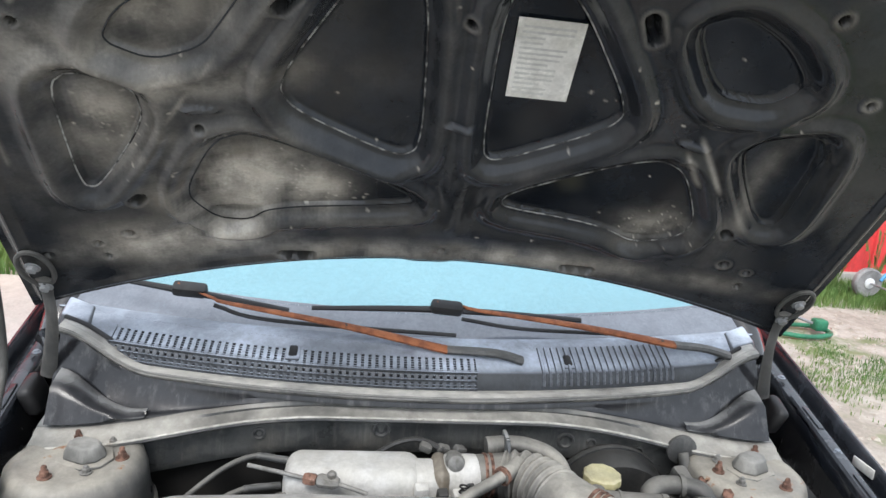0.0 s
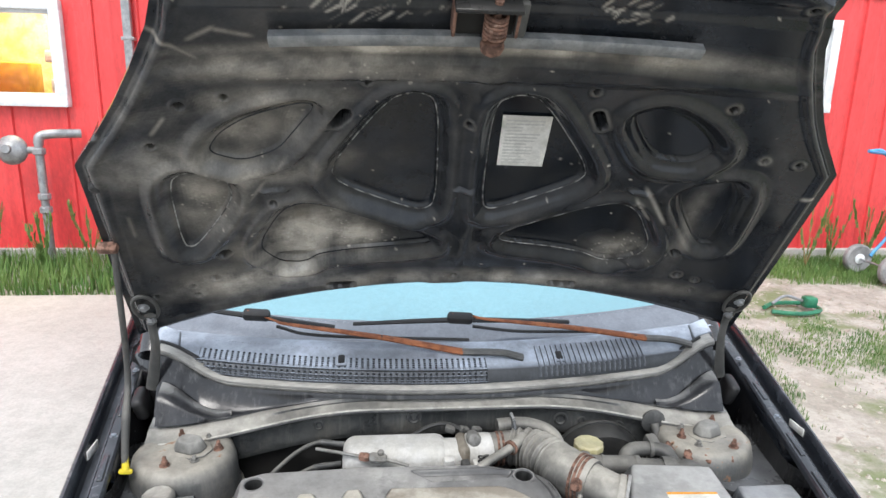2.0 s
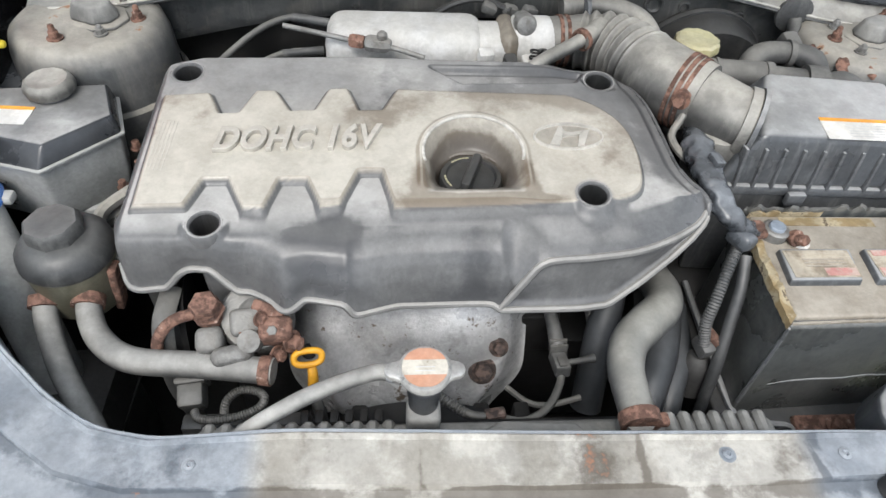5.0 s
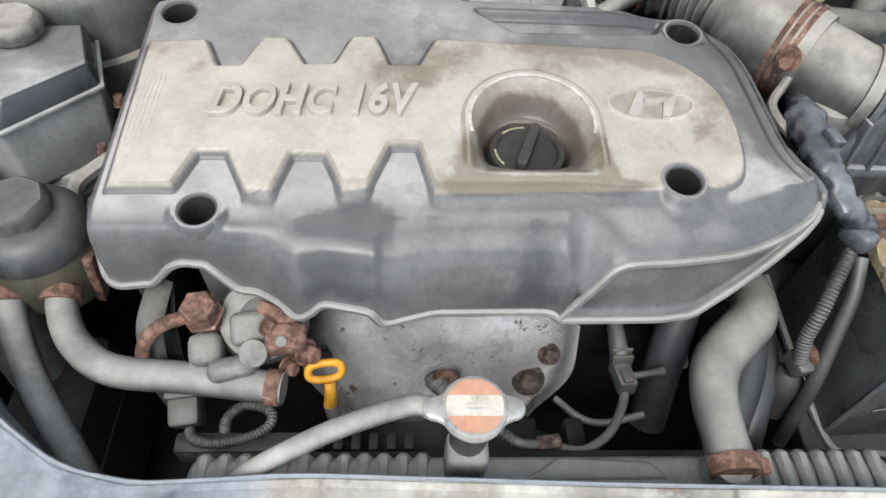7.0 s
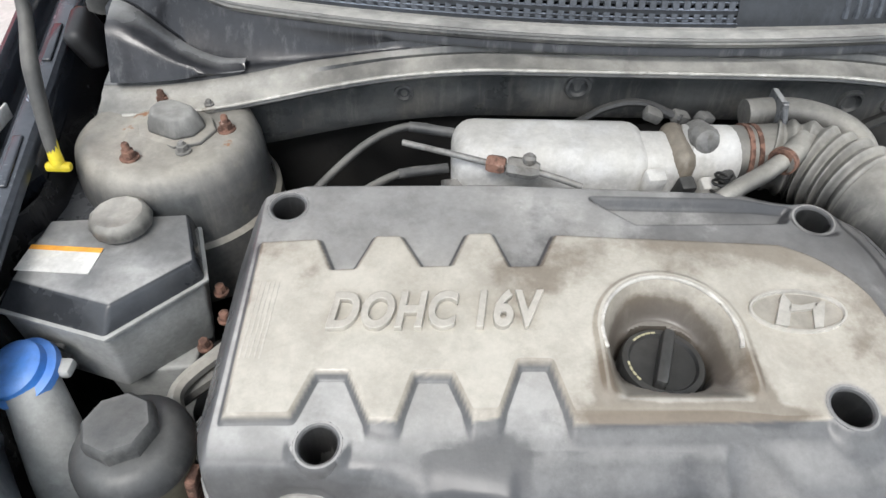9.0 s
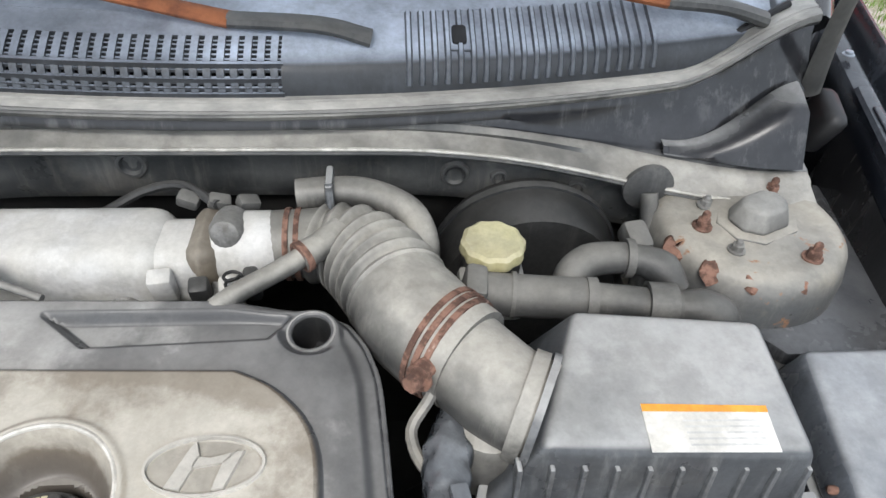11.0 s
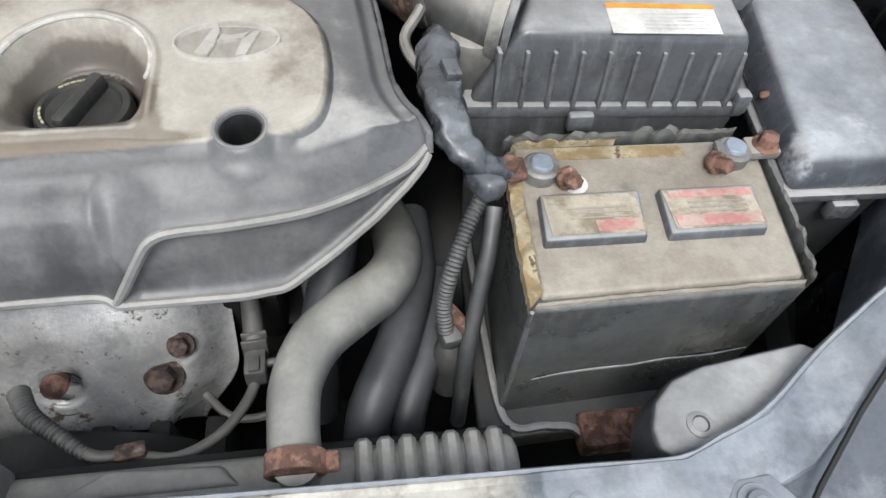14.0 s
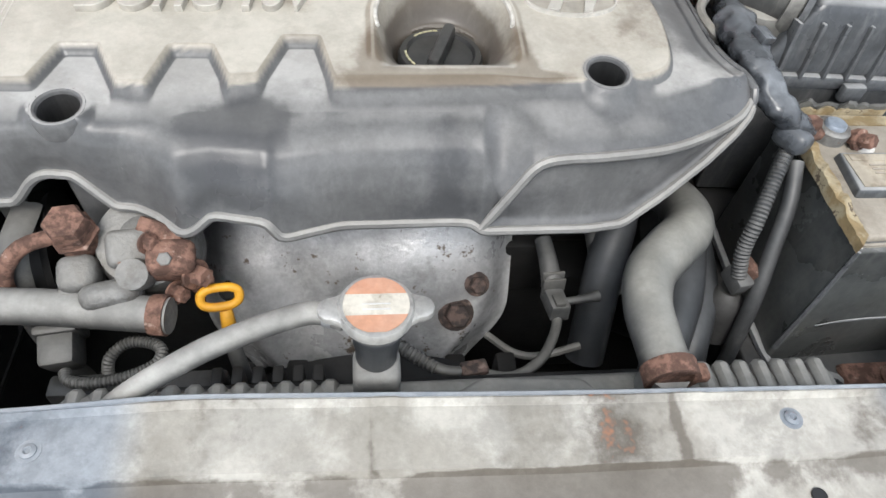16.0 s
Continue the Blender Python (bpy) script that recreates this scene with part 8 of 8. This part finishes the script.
    part("side_plug", tube([(0.060, 0.156, 0.682), (0.082, 0.160, 0.681), (0.098, 0.163, 0.681)], [0.004, 0.004, 0.006], 10), M_loom, o)
    part("stray_wire", tube([(-0.004, 0.160, 0.62), (0.02, 0.135, 0.625), (0.045, 0.128, 0.63), (0.085, 0.135, 0.635)], 0.004, 8), M_rubber, o)


def build_dipstick():
    d = thing("oil_dipstick", (-0.24, 0.13, 0.6), "amber plastic oil dipstick handle on its tube", "dipstick")
    loop = []
    for i in range(27):
        q = 2 * math.pi * i / 24
        u, v = 0.0150 * math.copysign(abs(math.cos(q)) ** 0.7, math.cos(q)), 0.0085 * math.copysign(abs(math.sin(q)) ** 0.8, math.sin(q))
        loop.append((-0.242 + u, 0.133 + 0.55 * v + 0.14 * u, 0.738 + 0.80 * v))
    part("grip", tube(loop, 0.0038, 10), M_amber, d, "looped amber grip")
    part("stem", tube([(-0.238, 0.126, 0.729), (-0.237, 0.121, 0.722), (-0.239, 0.119, 0.696)], [0.0050, 0.0058, 0.0062], 14), M_amber, d)
    part("tube", tube([(-0.239, 0.119, 0.698), (-0.232, 0.105, 0.66), (-0.225, 0.10, 0.58)], 0.007, 10), M_rubber, d)


def build_radiator():
    r = thing("radiator", (0, 0.045, 0.36), "radiator with ribbed grey plastic top tank behind the support", "radiator")
    part("core", rbox((-0.044, 0.055, 0.53), (0.612, 0.030, 0.36), 0.002), M_dark, r)
    part("top_tank", rbox((-0.044, 0.040, 0.705), (0.612, 0.040, 0.055), 0.014, 3), M_ribs, r)
    for i in range(41):
        x = -0.335 + i * 0.0165
        if not (0.068 < x < 0.128 or -0.150 < x < 0.068 or x > 0.255):
            part("tank_rib", rbox((x, 0.040, 0.7105 if x > 0 else 0.7055), (0.0135, 0.042, 0.056), 0.004, 1), M_ribs, r)
    part("hose_neck", tube([(0.098, 0.040, 0.735), (0.098, 0.038, 0.765)], 0.0165, 20), M_ribs, r)
    part("filler_neck", lathe((-0.119, 0.056, 0.745), [(0.0150, 0.0), (0.0150, 0.048), (0.0165, 0.050), (0.0165, 0.076), (0.0225, 0.078), (0.0225, 0.082)], 28), M_tankblack, r, "dark filler neck")
    part("neck_gusset", rbox((-0.119, 0.050, 0.748), (0.034, 0.030, 0.054), 0.007, 3), M_ribs, r)
    part("shroud_edge", loft([(-0.075, 0.034), (0.060, 0.034), (0.050, 0.058), (-0.040, 0.062)], [(-0.072, 0.036), (0.056, 0.036), (0.040, 0.050), (-0.036, 0.054)], 0.712, 0.736, 0.004), M_ribs, r)
    f = thing("cooling_fan_shroud", (-0.1, 0.09, 0.40), "dark fan shroud behind the radiator", "fan shroud")
    part("ring", lathe((-0.12, 0.095, 0.51), [(0.14, -0.02), (0.16, -0.02), (0.16, 0.02), (0.14, 0.02), (0.14, -0.02)], 44, (90, 0, 0)), M_dark, f)
    part("motor", lathe((-0.12, 0.105, 0.51), [(0.05, -0.03), (0.05, 0.03), (0.03, 0.035)], 24, (90, 0, 0)), M_dark, f)
    part("frame", rbox((-0.31, 0.088, 0.67), (0.14, 0.02, 0.03), 0.004), M_black, f)
    for i in range(6):
        part("louvre", rbox((-0.245 + 0.016 * i, 0.082, 0.682), (0.009, 0.016, 0.040), 0.002), M_dark, f)
    c = part("cap", lathe((-0.1195, 0.0565, 0.826), [(0.022, 0), (0.0248, 0.003), (0.0250, 0.008), (0.0236, 0.0106), (0.0212, 0.011)], 36), M_capmetal, r, "silver cap with worn orange and white label")
    for s in (-1, 1):
        ear = [(0.019, -0.0145), (0.026, -0.0095), (0.032, -0.0085), (0.0365, -0.0055), (0.038, 0.0), (0.0365, 0.0055), (0.032, 0.0085), (0.026, 0.0095), (0.019, 0.0145)]
        ol = [(-0.1195 + s * x, 0.0565 + y) for x, y in ear][::s]
        part("ear", prism(ol, 0.8275, 0.8345, 0.0022), M_capmetal, c)
    for y0, y1, m in ((-0.0205, -0.008, M_capred), (-0.008, 0.008, M_caplabel), (0.008, 0.0205, M_capred)):
        n = 12
        pts = []
        for i in range(n + 1):
            y = y0 + (y1 - y0) * i / n
            pts.append((math.sqrt(max(0.0, 0.0212 ** 2 - y * y)), y))
        ol = [(-0.1195 + x, 0.0565 + y, 0.8376) for x, y in pts] + [(-0.1195 - x, 0.0565 + y, 0.8376) for x, y in pts[::-1]]
        part("label_stripe", mesh_from(ol, [tuple(range(len(ol)))]), m, c)
    for i in range(2):
        part("print_line", rbox((-0.1195, 0.0525 + 0.004 * i, 0.8380), (0.018, 0.0010, 0.0004), 0), M_grey_ink, c)
    o = thing("overflow_hose", (-0.2, 0.05, 0.78), "pale grey overflow hose from the radiator neck", "hose")
    part("clamp", band((-0.150, 0.066, 0.812), (-0.9, 0.3, 0), 0.0092, 0.0015, 0.006, 16), M_galv, o)
    part("hose", tube([(-0.140, 0.062, 0.812), (-0.160, 0.068, 0.812), (-0.185, 0.063, 0.810), (-0.226, 0.052, 0.800), (-0.262, 0.041, 0.784), (-0.290, 0.0335, 0.765), (-0.315, 0.031, 0.735)], 0.0082, 14), M_hose, o)
    h = thing("radiator_hose", (0.12, 0.12, 0.72), "dusty upper radiator hose with rusty clamp", "hose")
    part("hose", tube([(0.098, 0.036, 0.764), (0.0965, 0.060, 0.766), (0.098, 0.095, 0.766), (0.112, 0.130, 0.763), (0.140, 0.158, 0.760), (0.168, 0.185, 0.752), (0.183, 0.222, 0.738), (0.180, 0.28, 0.715), (0.16, 0.34, 0.70)], [0.0185, 0.0185, 0.0195, 0.0215, 0.0225, 0.0225, 0.022, 0.022, 0.022], 26), M_radhose, h)
    part("clamp", band((0.098, 0.036, 0.765), (0, 1, 0.05), 0.0210, 0.0035, 0.014, 26), M_rust, h, "rusty hose clamp")
    part("clamp_screw", rbox((0.122, 0.036, 0.764), (0.012, 0.014, 0.010), 0.003), M_rust, h)
    k = thing("lower_hoses", (0.16, 0.12, 0.6), "dark rubber coolant hoses beside the battery", "hose")
    part("hose", tube([(0.140, 0.060, 0.62), (0.150, 0.105, 0.675), (0.178, 0.16, 0.695), (0.20, 0.23, 0.70), (0.20, 0.30, 0.70)], 0.020, 18), M_darkhose, k)
    part("hose", tube([(0.172, 0.060, 0.60), (0.185, 0.115, 0.655), (0.208, 0.17, 0.675), (0.222, 0.24, 0.68)], 0.017, 18), M_darkhose, k)
    part("hose", tube([(0.135, 0.30, 0.74), (0.125, 0.235, 0.72), (0.110, 0.19, 0.68), (0.10, 0.14, 0.60)], 0.020, 18), M_darkhose, k)


def build_looms():
    l = thing("battery_cable", (0.24, 0.26, 0.7), "taped grey battery cable and corrugated loom", "cable")
    part("taped_loom", crinkle(tube([(0.262, 0.412, 0.835), (0.244, 0.388, 0.852), (0.228, 0.352, 0.860), (0.224, 0.315, 0.860), (0.226, 0.282, 0.856), (0.234, 0.252, 0.846), (0.252, 0.240, 0.836), (0.274, 0.243, 0.825)], [0.014, 0.018, 0.020, 0.0185, 0.0175, 0.015, 0.012, 0.009], 24, 0.003, flat=0.8), 0.0036, 0.012), M_tape, l, "crinkled tape round the thick cable", 70)
    part("fuse_clip", rbox((0.232, 0.308, 0.876), (0.014, 0.020, 0.008), 0.002, turn=(4, 10, 12)), M_tape, l)
    part("terminal_boot", rbox((0.255, 0.232, 0.822), (0.026, 0.032, 0.022), 0.008, 3, turn=(0, 20, 30)), M_tape, l)
    part("corrugated_loom", tube([(0.252, 0.226, 0.812), (0.238, 0.205, 0.800), (0.223, 0.178, 0.775), (0.217, 0.165, 0.748), (0.219, 0.152, 0.722)], 0.0068, 14, 0.001, 0.0036, 0.0006), M_loom, l)
    part("second_cable", tube([(0.262, 0.220, 0.805), (0.255, 0.190, 0.780), (0.244, 0.160, 0.74), (0.236, 0.135, 0.70), (0.232, 0.11, 0.62)], 0.0075, 12), M_loom, l)
    part("red_plug", rbox((0.229, 0.160, 0.728), (0.030, 0.011, 0.014), 0.003, turn=(0, 25, -48)), M_rust, l, "faded red plug")
    part("plug_body", rbox((0.222, 0.155, 0.716), (0.018, 0.026, 0.020), 0.004, turn=(10, 0, 12)), M_loom, l)
    part("lower_plug", lathe((0.226, 0.150, 0.665), [(0.016, -0.03), (0.018, 0.0), (0.018, 0.02), (0.011, 0.03)], 18, (-15, 0, 0)), M_black, l)
    part("thin_cable", tube([(0.23, 0.09, 0.62), (0.225, 0.07, 0.605), (0.24, 0.055, 0.60), (0.26, 0.06, 0.605)], 0.008, 10), M_loom, l)
    w = thing("duct_hook", (0.21, 0.38, 0.84), "bent steel bracket hook under the intake duct", "bracket")
    part("hook", tube([(0.222, 0.398, 0.885), (0.212, 0.388, 0.872), (0.200, 0.372, 0.862), (0.204, 0.352, 0.856), (0.218, 0.335, 0.848)], 0.005, 8), M_tower, w)
    p = thing("corner_air_guide", (0.42, 0.05, 0.70), "grey plastic air guide with push rivet in the front corner", "air guide")
    low = [(0.356, 0.008), (0.43, 0.020), (0.52, 0.085), (0.500, 0.098), (0.405, 0.084), (0.376, 0.074), (0.356, 0.056), (0.347, 0.034), (0.348, 0.016)]
    part("panel", loft(low, [(0.428 + (x - 0.428) * 0.95, 0.052 + (y - 0.052) * 0.90) for x, y in low], 0.722, 0.769, 0.007), M_box, p)
    part("push_rivet", lathe((0.388, 0.034, 0.768), [(0.010, 0), (0.010, 0.002), (0.0065, 0.0035), (0.0055, 0.002)], 22), M_box, p)


def build_engine_mass():
    e = thing("engine_block", (-0.1, 0.33, 0.45), "dark engine block and gearbox under the cover", "engine")
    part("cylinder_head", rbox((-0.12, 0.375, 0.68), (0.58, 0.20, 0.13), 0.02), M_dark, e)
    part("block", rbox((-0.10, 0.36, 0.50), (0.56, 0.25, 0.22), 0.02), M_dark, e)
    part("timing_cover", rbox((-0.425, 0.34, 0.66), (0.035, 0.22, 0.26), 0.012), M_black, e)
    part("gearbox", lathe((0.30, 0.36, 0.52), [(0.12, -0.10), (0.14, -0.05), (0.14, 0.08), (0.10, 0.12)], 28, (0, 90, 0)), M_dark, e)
    part("mount_arm", rbox((-0.47, 0.36, 0.72), (0.06, 0.10, 0.04), 0.01), M_dark, e)
    part("mount_tube", tube([(-0.47, 0.26, 0.77), (-0.50, 0.31, 0.78), (-0.46, 0.36, 0.79)], 0.008, 8), M_tower, e)
    part("mount_rod", tube([(-0.56, 0.27, 0.74), (-0.50, 0.32, 0.76), (-0.44, 0.36, 0.78)], 0.009, 8), M_rubber, e)
    part("lower_bracket", rbox((0.04, 0.25, 0.64), (0.06, 0.05, 0.08), 0.008), M_dark, e)
    part("sensor_body", tube([(0.105, 0.26, 0.72), (0.11, 0.22, 0.70), (0.12, 0.18, 0.66)], 0.016, 12), M_rubber, e)
    for i in range(6):
        x = -0.24 + 0.05 * i
        part("alternator_fin", rbox((x, 0.11, 0.60), (0.02, 0.05, 0.06), 0.004), M_dark, e)
    for i, (x, y) in enumerate(((-0.49, 0.37), (-0.475, 0.40), (-0.485, 0.43))):
        part("rusty_fastener", hexbolt((x, y, 0.772 + 0.008 * i), 0.0055, 0.012), M_rust, e)


build_battery()
build_air_box()
build_intake_duct()
build_intake_manifold()
build_brake_parts()
build_fuse_box()
build_coolant_tank()
build_washer_neck()
build_power_steering()
build_heat_shield()
build_dipstick()
build_radiator()
build_looms()
build_engine_mass()
for pts in ([(-0.238, 0.600, 0.880), (-0.29, 0.606, 0.884), (-0.34, 0.585, 0.872), (-0.40, 0.525, 0.842), (-0.45, 0.475, 0.80), (-0.47, 0.45, 0.75)], [(-0.245, 0.560, 0.860), (-0.30, 0.545, 0.862), (-0.36, 0.510, 0.845), (-0.42, 0.470, 0.81), (-0.455, 0.44, 0.76)]):
    v = thing("coolant_bleed_hose", pts[0], "thin dusty rubber hose beside the intake plenum", "hose")
    part("hose", tube(pts, 0.0048, 10), M_rubber, v)
    part("hose_end", tube(pts[:2], 0.0062, 10), M_loom, v)
build_meter()
build_hand_truck()
build_sprinkler()
wr = random.Random(11)
for x, y, h, dry in ((-3.5, 5.2, 0.55, 1), (-3.05, 5.1, 0.5, 0), (-2.7, 5.25, 0.6, 1), (-2.4, 5.3, 0.45, 0), (-3.9, 5.3, 0.6, 1), (3.85, 5.3, 0.5, 0), (4.15, 5.2, 0.75, 1), (4.5, 5.35, 0.5, 0), (4.85, 5.3, 0.65, 1), (5.3, 5.3, 0.6, 0), (5.8, 5.3, 0.7, 1)):
    build_weed(x, y, h, wr, dry)
build_grass()
build_stones()
